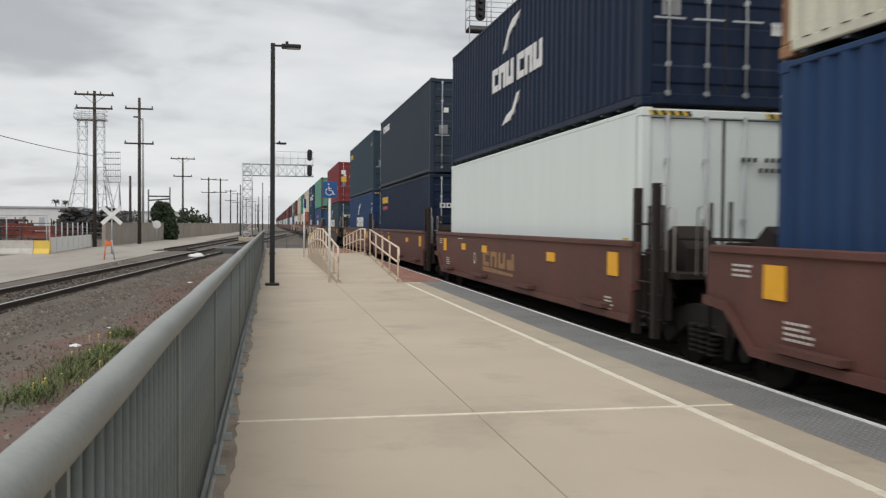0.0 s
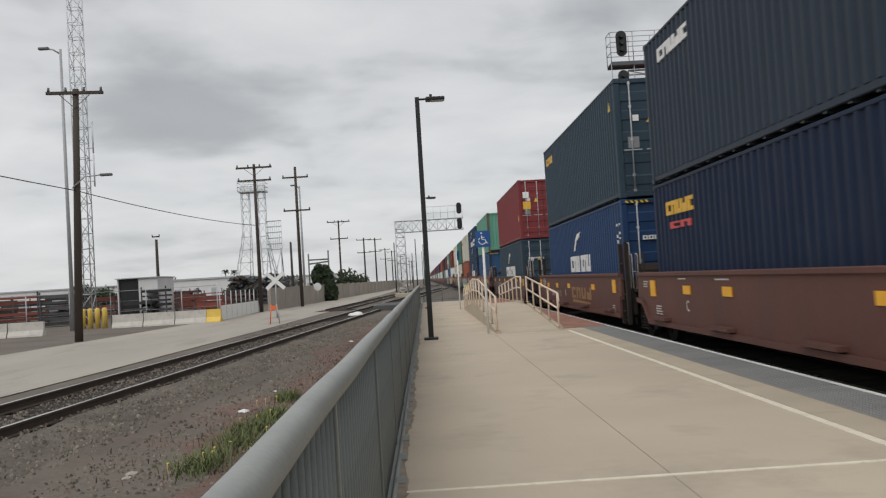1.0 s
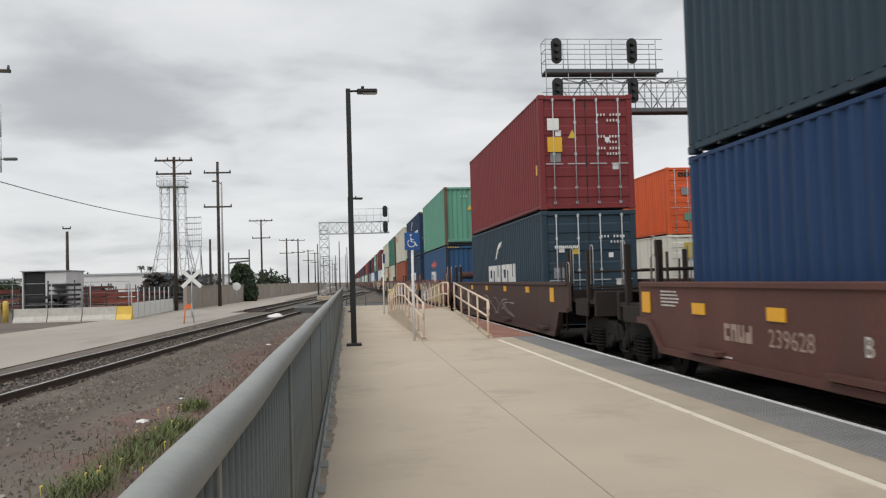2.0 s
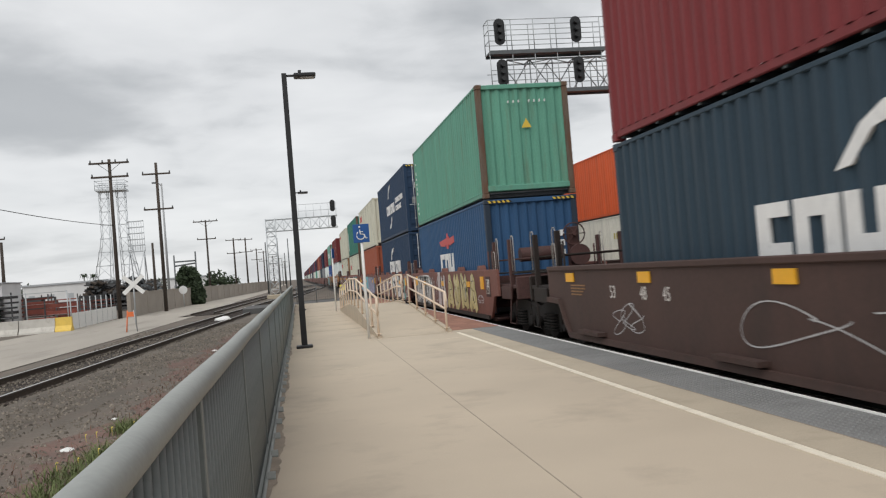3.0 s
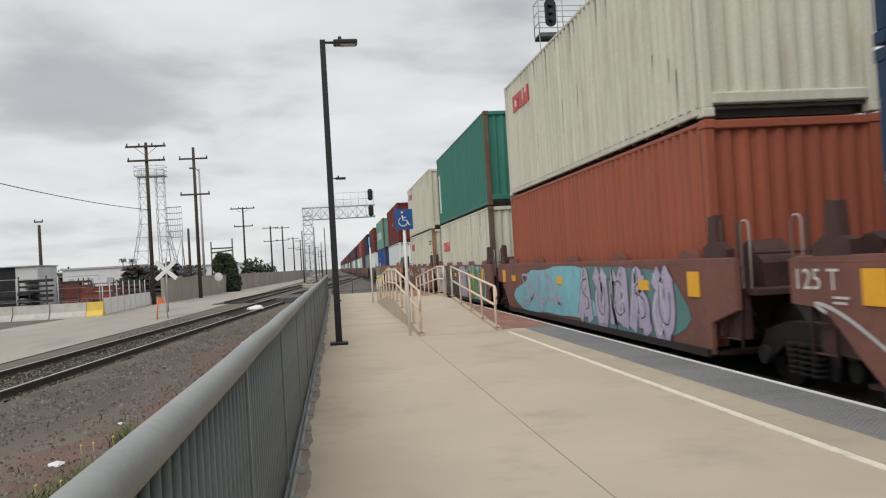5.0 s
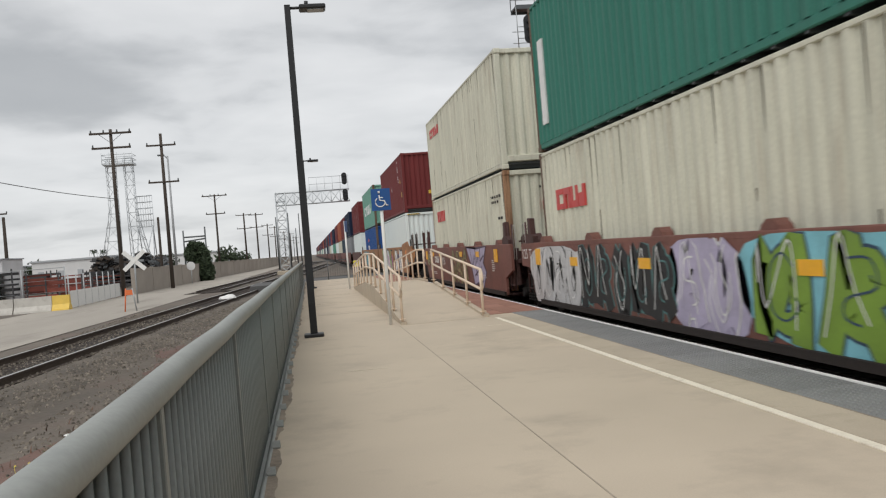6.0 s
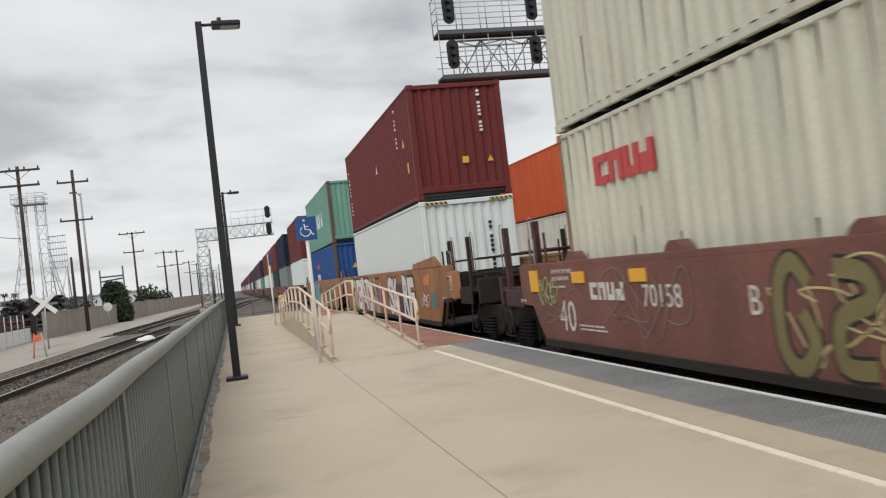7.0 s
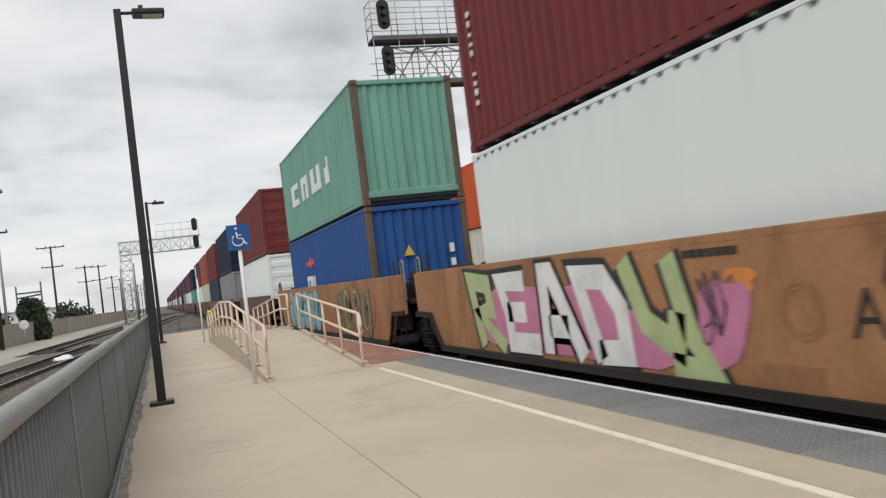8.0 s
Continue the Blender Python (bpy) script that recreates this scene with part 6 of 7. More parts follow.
def well_car(label, color, half=6.35, top=TOP_Z, ends=("a", "a"), near=True, extras=(), trucks=None, guides=True, lo=0.05, brake=False, end_paint="car_end"):
    """One well unit; origin at the middle of its well at platform level, on the track's middle line."""
    k = well_kit(half, top, ends, lo)
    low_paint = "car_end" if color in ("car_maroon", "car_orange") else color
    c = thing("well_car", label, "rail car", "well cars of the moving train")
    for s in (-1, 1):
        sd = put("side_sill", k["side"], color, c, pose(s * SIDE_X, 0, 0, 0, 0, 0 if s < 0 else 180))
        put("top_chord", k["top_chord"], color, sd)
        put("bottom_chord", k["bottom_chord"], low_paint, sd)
        if near:
            for y in () if guides or color == "car_orange" else np.linspace(-half + 1.2, half - 1.2, 4):
                put("step_bracket", k["bracket"], low_paint, sd, pose(0, y, lo))
            if guides and s < 0:
                for y in np.linspace(-half + 0.7, half - 0.7, 5):
                    put("guide", k["guide"], color, sd, pose(0.02, y, -0.01))
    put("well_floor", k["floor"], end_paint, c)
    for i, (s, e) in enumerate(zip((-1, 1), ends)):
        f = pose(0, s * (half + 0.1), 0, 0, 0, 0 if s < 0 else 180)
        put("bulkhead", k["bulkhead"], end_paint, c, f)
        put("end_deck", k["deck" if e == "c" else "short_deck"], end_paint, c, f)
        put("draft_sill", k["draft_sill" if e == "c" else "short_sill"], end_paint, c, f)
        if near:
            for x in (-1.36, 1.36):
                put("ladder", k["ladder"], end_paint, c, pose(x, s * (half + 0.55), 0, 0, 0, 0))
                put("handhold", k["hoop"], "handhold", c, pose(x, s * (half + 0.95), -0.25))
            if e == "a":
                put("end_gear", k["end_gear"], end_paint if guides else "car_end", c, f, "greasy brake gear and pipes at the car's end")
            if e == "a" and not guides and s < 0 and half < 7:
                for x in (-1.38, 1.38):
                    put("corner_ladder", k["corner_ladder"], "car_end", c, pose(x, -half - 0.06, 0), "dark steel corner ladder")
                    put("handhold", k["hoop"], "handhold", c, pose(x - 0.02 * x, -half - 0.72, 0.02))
            if e == "a" and guides:
                for x in (-1.37, 1.37):
                    put("end_bracket", k["end_bracket"], end_paint, c, f @ pose(x, -0.15, 0))
            if e == "c":
                put("coupler", k["coupler"], "truck", c, f @ pose(0, -1.85, 0))
                put("end_beam", k["end_beam"], end_paint, c, f)
                put("walkway", k["walkway"], "truck", c, f @ pose(0, -2.1, 0), "dark crossing walkway")
                put("walkway", k["walkway"], "truck", c, f @ pose(0, -0.4, 0.0), "dark crossing walkway")
                for yy in (-0.55, -1.6, -2.7):
                    put("cross_rail", k["rail_bar"], end_paint, c, f @ pose(0, yy, 0.0))
                for yy in (-0.75, -2.25):
                    for x in (-1.30, 1.30):
                        put("stake_post", k["stake"], end_paint, c, f @ pose(x, yy, 0.0))
                        put("handhold", k["hoop"], "handhold", c, f @ pose(x, yy - 0.22, 0.05))
                for x in (-1.36, 1.36):
                    put("step", k["step"], end_paint, c, f @ pose(x, -2.5, 0.0))
                    put("side_plate", k["side_plate"], end_paint, c, f @ pose(x, -1.9, 0.0))
                if s > 0 or brake:
                    put("brake_wheel", k["brake_wheel"], end_paint, c, f @ pose(-0.75 * s, -0.62, 0), "spoked steel hand brake wheel")
                    put("brake_post", k["brake_post"], end_paint, c, f @ pose(-0.75 * s, -0.62, 0))
                if brake and s < 0:
                    put("brake_gear", k["brake_gear"], end_paint, c, f @ pose(0, -0.8, 0.25))
    for y in trucks if trucks is not None else ():
        truck(c, k, y, near)
    for e in extras:
        e(c, k)
    return c


FACE = -SIDE_X - 0.034


def yellow_row(ys, z=0.85, kind="reflector"):
    def make(c, k):
        for y in ys:
            put("reflector", k[kind], "reflector", c, pose(FACE, y, z), "orange-yellow reflector plate")
    return make


def stencil(text, y, z, h, material="mark", squeeze=0.9, name="stencil"):
    """Writing on the side; y is its far end from the well's middle."""
    def make(c, k):
        put(name, letters(text, h, squeeze), material, c, pose(FACE - 0.004, y, z))
    return make


def bars(y, z, rows, wd, material="mark", hgt=0.024, step=0.05):
    """Lines of small writing as plain bars."""
    def make(c, k):
        bm, rnd = bmesh.new(), random.Random(int(100 * y) + rows)
        for r in range(rows):
            x = 0.0
            while x < wd * rnd.uniform(0.6, 1.0):
                g = rnd.uniform(0.03, 0.11)
                box(bm, -0.002, 0.0, -x - g, -x, -r * step, -r * step + hgt)
                x += g + 0.02
        part("small_print", bm, material, c, "lines of small white print as bars", pose(FACE - 0.003, y, z))
    return make


def brand_bars(y_far, y_near, z0, z1, n, material):
    def make(c, k):
        p = (y_far - y_near) / n
        for i in range(n):
            part("brand_block", slotted(y_far - p * i, y_far - p * (i + 0.82), z0, z1, i, FACE - 0.004, FACE), material, c)
    return make


def swoosh_under(y_far, y_near, z, material):
    def make(c, k):
        part("brand_mark", prism(bmesh.new(), [(y_far, z), (y_near, z), (y_near, z + 0.05), (y_far, z + 0.10)], FACE - 0.004, FACE), material, c)
    return make


def ribbon(bm, pts, width, x=0.0):
    """A flat thick line through (y, z) points, with mitred corners."""
    P = [Vector(p) for p in pts]
    lo, hi = [], []
    for i, p in enumerate(P):
        d0 = (P[i] - P[i - 1]).normalized() if i else (P[1] - P[0]).normalized()
        d1 = (P[i + 1] - P[i]).normalized() if i < len(P) - 1 else d0
        n0, n1 = Vector((-d0.y, d0.x)), Vector((-d1.y, d1.x))
        n = n0 + n1
        n = n.normalized() if n.length > 0.2 else n0
        n = n * (width / 2) / max(0.55, n.dot(n0))
        lo.append(bm.verts.new((x, p.x + n.x, p.y + n.y)))
        hi.append(bm.verts.new((x, p.x - n.x, p.y - n.y)))
    for i in range(len(P) - 1):
        bm.faces.new((lo[i], lo[i + 1], hi[i + 1], hi[i]))
    return bm


def flowing(pts, n=4):
    """A smooth line through the given points."""
    P = [Vector(pts[0])] + [Vector(p) for p in pts] + [Vector(pts[-1])]
    out = []
    for a, b, c, d in zip(P, P[1:], P[2:], P[3:]):
        for i in range(n):
            t = i / n
            out.append(tuple(0.5 * (2 * b + (c - a) * t + (2 * a - 5 * b + 4 * c - d) * t * t + (3 * b - a - 3 * c + d) * t ** 3)))
    return out + [tuple(P[-1])]


# angular sprayed letters: strokes in a unit cell, across from the far side and up
LETTERS = dict(
    S=[[(0.92, 0.88), (0.18, 0.88), (0.20, 0.54), (0.70, 0.48), (0.84, 0.02)]],
    T=[[(0.02, 0.90), (0.98, 0.90)], [(0.52, 0.90), (0.46, 0.36), (0.86, 0.04)]],
    a=[[(0.15, 0.90), (0.78, 0.90), (0.80, 0.45), (0.92, 0.02)], [(0.76, 0.56), (0.16, 0.56), (0.22, 0.12), (0.80, 0.14)]],
    N=[[(0.14, 0.0), (0.12, 0.98), (0.80, 0.08), (0.86, 0.98)]],
    E=[[(0.98, 0.90), (0.16, 0.90), (0.24, 0.50), (0.12, 0.10), (0.98, 0.10)], [(0.22, 0.50), (0.80, 0.50)]],
    R=[[(0.15, 0.0), (0.18, 0.90), (0.80, 0.84), (0.74, 0.48), (0.28, 0.45), (0.95, 0.0)]],
    A=[[(0.05, 0.0), (0.42, 0.92), (0.62, 0.92), (0.92, 0.0)], [(0.25, 0.32), (0.75, 0.32)]],
    D=[[(0.20, 0.0), (0.16, 0.90), (0.72, 0.88), (0.90, 0.55), (0.76, 0.10), (0.20, 0.08)]],
    Y=[[(0.08, 0.98), (0.16, 0.40), (0.55, 0.20), (0.72, 0.50)], [(0.84, 0.98), (0.82, 0.30), (0.95, 0.02), (0.40, 0.02)]],
    I=[[(0.55, 0.98), (0.35, 0.66), (0.62, 0.36), (0.50, 0.0)]],
    L=[[(0.35, 0.98), (0.18, 0.62), (0.45, 0.36), (0.30, 0.08), (0.98, 0.08)]],
    O=[[(0.25, 0.95), (0.20, 0.62), (0.42, 0.42), (0.25, 0.08), (0.72, 0.04), (0.86, 0.38), (0.62, 0.60), (0.80, 0.95), (0.25, 0.95)]])


def piece(text, y_far, y_near, z0, z1, fills, coats, width, lean=0.0):
    """Sprayed letters of bold angular strokes; coats: (colour, extra width) under the fill, widest first."""
    z0 = max(z0, 0.13)

    def make(c, k):
        p, h = (y_far - y_near) / len(text), z1 - z0
        for i, ch in enumerate(text):
            fill = fills[i % len(fills)] if isinstance(fills, (list, tuple)) else fills
            tall = 1.0 - 0.05 * (i % 2)
            for m, (mt, w) in enumerate((*coats, (fill, 0.0))):
                bm = bmesh.new()
                for st in LETTERS[ch]:
                    q = [(y_far - p * (i + 0.06 + 0.9 * a) - lean * (0.5 - b), z0 + h * (0.10 + 0.82 * b * tall)) for a, b in st]
                    ribbon(bm, q, width + w)
                for v in bm.verts:
                    v.co.z = max(z0 - 0.01, min(z1, v.co.z))
                part("graffiti_letter", bm, mt, c, m=pose(FACE - 0.005 - 0.0035 * m - 0.0005 * (i % 3), 0, 0))
    return make


def graffiti(text, y_far, y_near, z0, z1, fills, outline, back=None, fat=0.05, seed=1, jitter=0.03):
    """Fat sprayed letters that touch each other, with a dark outline, over an uneven patch of colour."""
    z0 = max(z0, 0.13)

    def make(c, k):
        mid = 0.5 * (y_far + y_near), 0.5 * (z0 + z1)
        g = part("graffiti_patch", blob(y_far - y_near + 0.3, z1 - z0, seed, rough=0.05), back or outline, c, "sprayed colour patch", pose(FACE - 0.004, *mid))
        n = len(text)
        p = (y_far - y_near) / n
        for i, ch in enumerate(text):
            if ch == " ":
                continue
            fill = fills[i % len(fills)] if isinstance(fills, (list, tuple)) else fills
            tilt = pose(0, 0, 0, 3.5 * math.sin(i * 1.7 + seed))
            for mt, off, lift, grow in ((outline, 0.09, -0.004, 1.17), (fill, min(fat, 0.065), -0.008, 1.03)):
                me = letters(ch, (z1 - z0) * 0.8, 1.0, off)
                ys, zs = [v.co.y for v in me.vertices], [v.co.z for v in me.vertices]
                wide, tall = max(ys) - min(ys), max(zs) - min(zs)
                me.transform(Matrix.Translation((0, -(max(ys) + min(ys)) / 2, -(max(zs) + min(zs)) / 2)))
                me.transform(Matrix.Diagonal((1, p * grow / wide, (z1 - z0) * 0.88 * grow / tall, 1)))
                me.transform(tilt)
                for v in me.vertices:
                    v.co.y += 0.04 * math.sin(5 * v.co.z + i)
                    v.co.z = max(z0 - mid[1] - 0.01, min(z1 - mid[1] + 0.01, v.co.z + jitter * math.sin(2.1 * i + seed)))
                put("graffiti_letter", me, mt, g, pose(lift - 0.0007 * i, 0.5 * (y_far - y_near) - p * (i + 0.5), 0))
    return make


STROKES = [[(0.75, 0.95), (0.30, 0.88), (0.22, 0.62), (0.72, 0.46), (0.75, 0.15), (0.25, 0.06)],
           [(0.22, 0.0), (0.18, 0.55), (0.26, 0.95), (0.66, 0.30), (0.74, 0.97), (0.80, 0.05)],
           [(0.25, 0.98), (0.20, 0.35), (0.38, 0.05), (0.66, 0.08), (0.80, 0.42), (0.74, 0.98)],
           [(0.15, 0.0), (0.30, 0.50), (0.45, 0.98), (0.60, 0.50), (0.85, 0.02)],
           [(0.78, 0.80), (0.50, 0.98), (0.22, 0.75), (0.20, 0.25), (0.50, 0.03), (0.80, 0.25), (0.62, 0.50)],
           [(0.20, 0.98), (0.40, 0.66), (0.22, 0.36), (0.42, 0.02), (0.66, 0.35), (0.52, 0.66), (0.80, 0.97)]]


def wild(n, y_far, y_near, z0, z1, fills, outline, back=None, seed=1, heavy=0.40):
    """Sprayed shapes that cannot be read: fat bent strokes, outlined, side by side."""
    z0 = max(z0, 0.13)

    def make(c, k):
        rnd = random.Random(seed)
        g = part("graffiti_patch", blob(y_far - y_near + 0.3, z1 - z0, seed, rough=0.05), back or outline, c, "sprayed colour patch", pose(FACE - 0.004, 0.5 * (y_far + y_near), 0.5 * (z0 + z1)))
        p, h = (y_far - y_near) / n, z1 - z0
        for i in range(n):
            fill = fills[i % len(fills)] if isinstance(fills, (list, tuple)) else fills
            wd = min(heavy * p, 0.34)
            for j in range(2 if heavy >= 0.3 else 1):
                s = STROKES[(i * 2 + seed + 3 * j) % len(STROKES)]
                fl, k2 = rnd.random() < 0.4, 1.0 - 0.3 * j
                q = [(0.5 * (y_far - y_near) - p * (i + 0.5 + k2 * ((0.5 - a) if fl else (a - 0.5)) + 0.12 * j), h * (0.08 + 0.84 * (0.5 + k2 * (b - 0.5)) - 0.5) + rnd.uniform(-0.04, 0.04)) for a, b in s]
                sm = flowing(q)
                w2 = wd * (1.0 - 0.35 * j)
                for mt, w, lift in ((outline, w2 + 0.06, -0.004), (fill, w2, -0.0075)):
                    bm = ribbon(bmesh.new(), sm, w)
                    for v in bm.verts:
                        v.co.z = max(-0.5 * h, min(0.5 * h, v.co.z))
                    part("graffiti_stroke", bm, mt, g, m=pose(lift - 0.0005 * i - 0.00025 * j, 0, 0))
                if heavy >= 0.3:
                    part("graffiti_line", ribbon(bmesh.new(), [(a + 0.22 * w2, b + 0.15 * w2) for a, b in sm[1:-2]], 0.022), outline if j else "g_white", g, m=pose(-0.0125 - 0.0005 * i - 0.00025 * j, 0, 0))
    return make


def squiggles(y_far, y_near, z0, z1, material, n, seed, r=0.014, label="thin sprayed scrawl"):
    """Loops of a thin sprayed line."""
    def make(c, k):
        rnd = random.Random(seed)
        for i in range(n):
            y, z = y_far - (y_far - y_near) * (i + 0.5) / n, 0.5 * (z0 + z1)
            a, b, ph, f = 0.75 * (y_far - y_near) / n, 0.48 * (z1 - z0), rnd.uniform(0, 6), rnd.choice((1.0, 1.6, 2.3))
            pts = [(y + a * math.sin(q * f + ph), z + b * math.cos(q * 1.35 + ph * 2) * (0.7 + 0.3 * math.sin(q))) for q in np.linspace(0, 5.2, 30)]
            part("graffiti_line", ribbon(bmesh.new(), pts, 2 * r), material, c, label, pose(FACE - 0.005 - 0.0007 * ((seed + i) % 11), 0, 0))
    return make


def patch(y, z, w, h, material, seed):
    def make(c, k):
        part("graffiti_patch", blob(w, h, seed), material, c, "sprayed colour patch", pose(FACE - 0.003 - 0.0006 * (seed % 7), y, z))
    return make


MOVING = []  # (thing, place at the start along the track, x, z)


def ride(ob, u, z=0.0):
    ob.matrix_basis = pose(TRACK_X, u, z)
    MOVING.append((ob, u, TRACK_X, z))


def stack(u_near, lower, upper, car):
    """Two containers in a well; u_near: where the near end of the load stands at the clip's start."""
    ride(car, u_near + 6.095)
    if lower:
        ride(lower, u_near + 6.095, FLOOR_Z)
    if upper:
        ride(upper, u_near + 6.095, FLOOR_Z + BOX_H + 0.03)


def flare(c, k):
    part("guide_plate", prism(bmesh.new(), [(-5.45, 1.445), (-5.6, 1.56), (-8.0, 1.68), (-8.6, 1.445)], -SIDE_X - 0.05, -SIDE_X - 0.02), "car_orange", c, "flared loading guide plate", )
    part("end_box", soft_box(-SIDE_X - 0.06, -SIDE_X + 0.1, -9.55, -9.0, 0.72, 1.30, 0.01), "car_orange", c)
    part("notice_frame", tubes(0.012, [(-SIDE_X - 0.07, -9.42, 0.92), (-SIDE_X - 0.07, -9.12, 0.92), (-SIDE_X - 0.07, -9.12, 1.2), (-SIDE_X - 0.07, -9.42, 1.2), (-SIDE_X - 0.07, -9.42, 0.92)], n=4), "mark", c)


def wedge(y_far, y_near, z0, z1, fill, line):
    """A spiked sprayed shape, wide above, with thin dark strokes."""
    shape = [(0.0, 1.0), (0.52, 0.96), (1.0, 1.0), (0.84, 0.62), (0.97, 0.42), (0.78, 0.0), (0.55, 0.14), (0.36, 0.06), (0.24, 0.52)]
    strokes = [[(0.20, 0.95), (0.30, 0.50), (0.42, 0.80), (0.50, 0.30)], [(0.46, 0.96), (0.52, 0.60), (0.66, 0.86), (0.62, 0.25), (0.74, 0.55)], [(0.72, 0.96), (0.70, 0.66), (0.88, 0.80)], [(0.40, 0.30), (0.58, 0.42), (0.80, 0.18)]]

    def make(c, k):
        at = lambda q: [(y_far - (y_far - y_near) * a, z0 + (z1 - z0) * b) for a, b in q]
        g = part("graffiti_patch", prism(bmesh.new(), at(shape), 0, 0.0015), fill, c, "sprayed colour patch", pose(FACE - 0.004, 0, 0))
        for i, q in enumerate([shape + shape[:2]] + strokes):
            bm = ribbon(bmesh.new(), at(q), 0.055)
            for v in bm.verts:
                v.co.z = max(z0 - 0.01, min(z1 + 0.01, v.co.z))
            part("graffiti_line", bm, line, g, m=pose(-0.003 - 0.0006 * i, 0, 0))
    return make


def notice(y, z):
    """A small framed notice holder on the side."""
    def make(c, k):
        w, x = 0.16, FACE - 0.012
        part("notice_frame", tubes(0.010, [(x, y - w, z), (x, y + w, z), (x, y + w, z + 0.34), (x, y - w, z + 0.34), (x, y - w, z)], [(x, y, z), (x, y, z + 0.34)], [(x, y - w, z + 0.17), (x, y + w, z + 0.17)], n=4), "mark", c, "white notice frame")
        part("notice_back", soft_box(FACE - 0.006, FACE, y - 0.24, y + 0.24, z - 0.08, z + 0.42, 0.002), "car_end_maroon", c)
    return make


def ring_mark(c, k):
    for r in (0.17, 0.215):
        part("brand_mark", ribbon(bmesh.new(), [(-0.72 + r * math.cos(a), 0.80 + r * math.sin(a)) for a in np.linspace(0, math.tau, 25)], 0.014), "tan_logo", c, "faded dark ring mark", pose(FACE - 0.004, 0, 0))


def plate_low(c, k):
    part("access_plate", soft_box(FACE - 0.012, FACE, -0.85, -0.05, 0.16, 0.40, 0.004), "car_orange", c)


def build_train():
    red_car = "red-brown steel well car with yellow reflectors"
    std = [yellow_row((3.5, 1.45, -3.1), 0.90), yellow_row((5.75, -5.75), 0.82, "square"), bars(6.5, 1.10, 3, 0.4), bars(5.6, 0.62, 4, 0.5)]
    R = dict(guides=False, lo=0.27, end_paint="car_end")
    C = container
    # articulated red-brown set
    stack(-4.4, C("blue", "blue corrugated container with a rusty stack above", False, extras=[hazard_ends]), C("beige", "cream container with rust streaked posts", False, post="rust_post", extras=[streaks(18, 8)]),
          well_car(red_car, "car_red", ends=("a", "a"), trucks=(7.62,), **R, extras=std))
    stack(10.95, C("white_box", "smooth white container with grey lock rods", True, True, extras=[hazard_ends, end_patch(-0.35, 0.95, "bright_blue", s=0.7), end_bars(0.25, 0.95, 2.2, "mark_black"), side_patch(0.45, 0.9, "hazard"), side_patch(0.55, 0.2, "hazard", "triangle"), end_patch(0.5, 0.75, "logo_white", s=1.2)]),
          C("navy", "dark navy container with white block lettering", True, extras=[cma(1.28, 1.78), *sweeps, door_bits, side_patch(0.5, 2.2, "hazard", "triangle")]),
          well_car(red_car, "car_red", trucks=(7.62,), **R, extras=std + [brand_bars(1.6, -1.0, 0.62, 0.94, 4, "tan_logo"), swoosh_under(1.6, -0.8, 0.5, "tan_logo"), stencil("D", 2.5, 0.62, 0.26), bars(4.2, 1.15, 1, 0.8), bars(-5.45, 0.5, 5, 0.35)]))
    stack(26.4, C("navy", "dark navy corrugated container with a small yellow mark", True, extras=[side_blocks(11.3, 9.6, 2.22, 2.48, "logo_yellow", (1, 1, 1, 1, 1), 0.1), side_blocks(11.1, 9.8, 1.95, 2.08, "logo_red", (1, 1), 0.1), end_blocks(-0.9, -0.3, 1.85, 2.0, "logo_white", 3)]),
          C("navy_grey", "slate blue corrugated container with a small white mark", True, extras=[side_blocks(11.2, 9.3, 2.3, 2.56, "logo_white", (1, 1, 1, 1, 1), 0.1), door_bits]),
          well_car(red_car, "car_red", trucks=(7.62,), **R, extras=std + [stencil("C", 3.6, 0.6, 0.2), bars(2.0, 1.15, 1, 0.7), bars(4.0, 1.16, 1, 0.6)]))
    stack(41.5, C("blue", "bright navy container with white block lettering", True, extras=[cma(1.20, 1.70, 7.6), side_sweep(6.9, 5.6, 1.85, 2.42), hazard_ends, end_blocks(-0.75, 0.1, 1.9, 2.0, "logo_white", 6), side_patch(0.5, 0.9, "hazard"), side_column(0.62, 0.7, 2.4, "logo_white", 12, 0.05), side_column(0.38, 1.6, 2.4, "logo_white", 7, 0.05)]),
          C("charcoal", "faded charcoal container with a small yellow mark", True, extras=[side_blocks(11.6, 10.2, 2.25, 2.5, "logo_yellow", (1, 1, 1), 0.1), door_bits, side_patch(0.6, 2.2, "hazard", "triangle")]),
          well_car(red_car, "car_red", ends=("a", "c"), trucks=(8.6,), **R, extras=[yellow_row((5.4, 3.3, 0.9, -3.1), 0.87), yellow_row((7.42, -5.75), 0.83, "square"), bars(6.8, 1.15, 5, 0.75), bars(-5.45, 0.5, 5, 0.35),
                   brand_bars(0.4, -2.9, 0.58, 0.92, 4, "tan_logo"), swoosh_under(0.3, -2.6, 0.45, "tan_logo"), stencil("B", 1.7, 0.62, 0.2),
                   brand_bars(4.65, 3.87, 0.58, 0.79, 4, "faded_mark"), stencil("239628", 3.51, 0.58, 0.21, "faded_mark", 1.12), bars(4.85, 0.36, 2, 0.5)]))
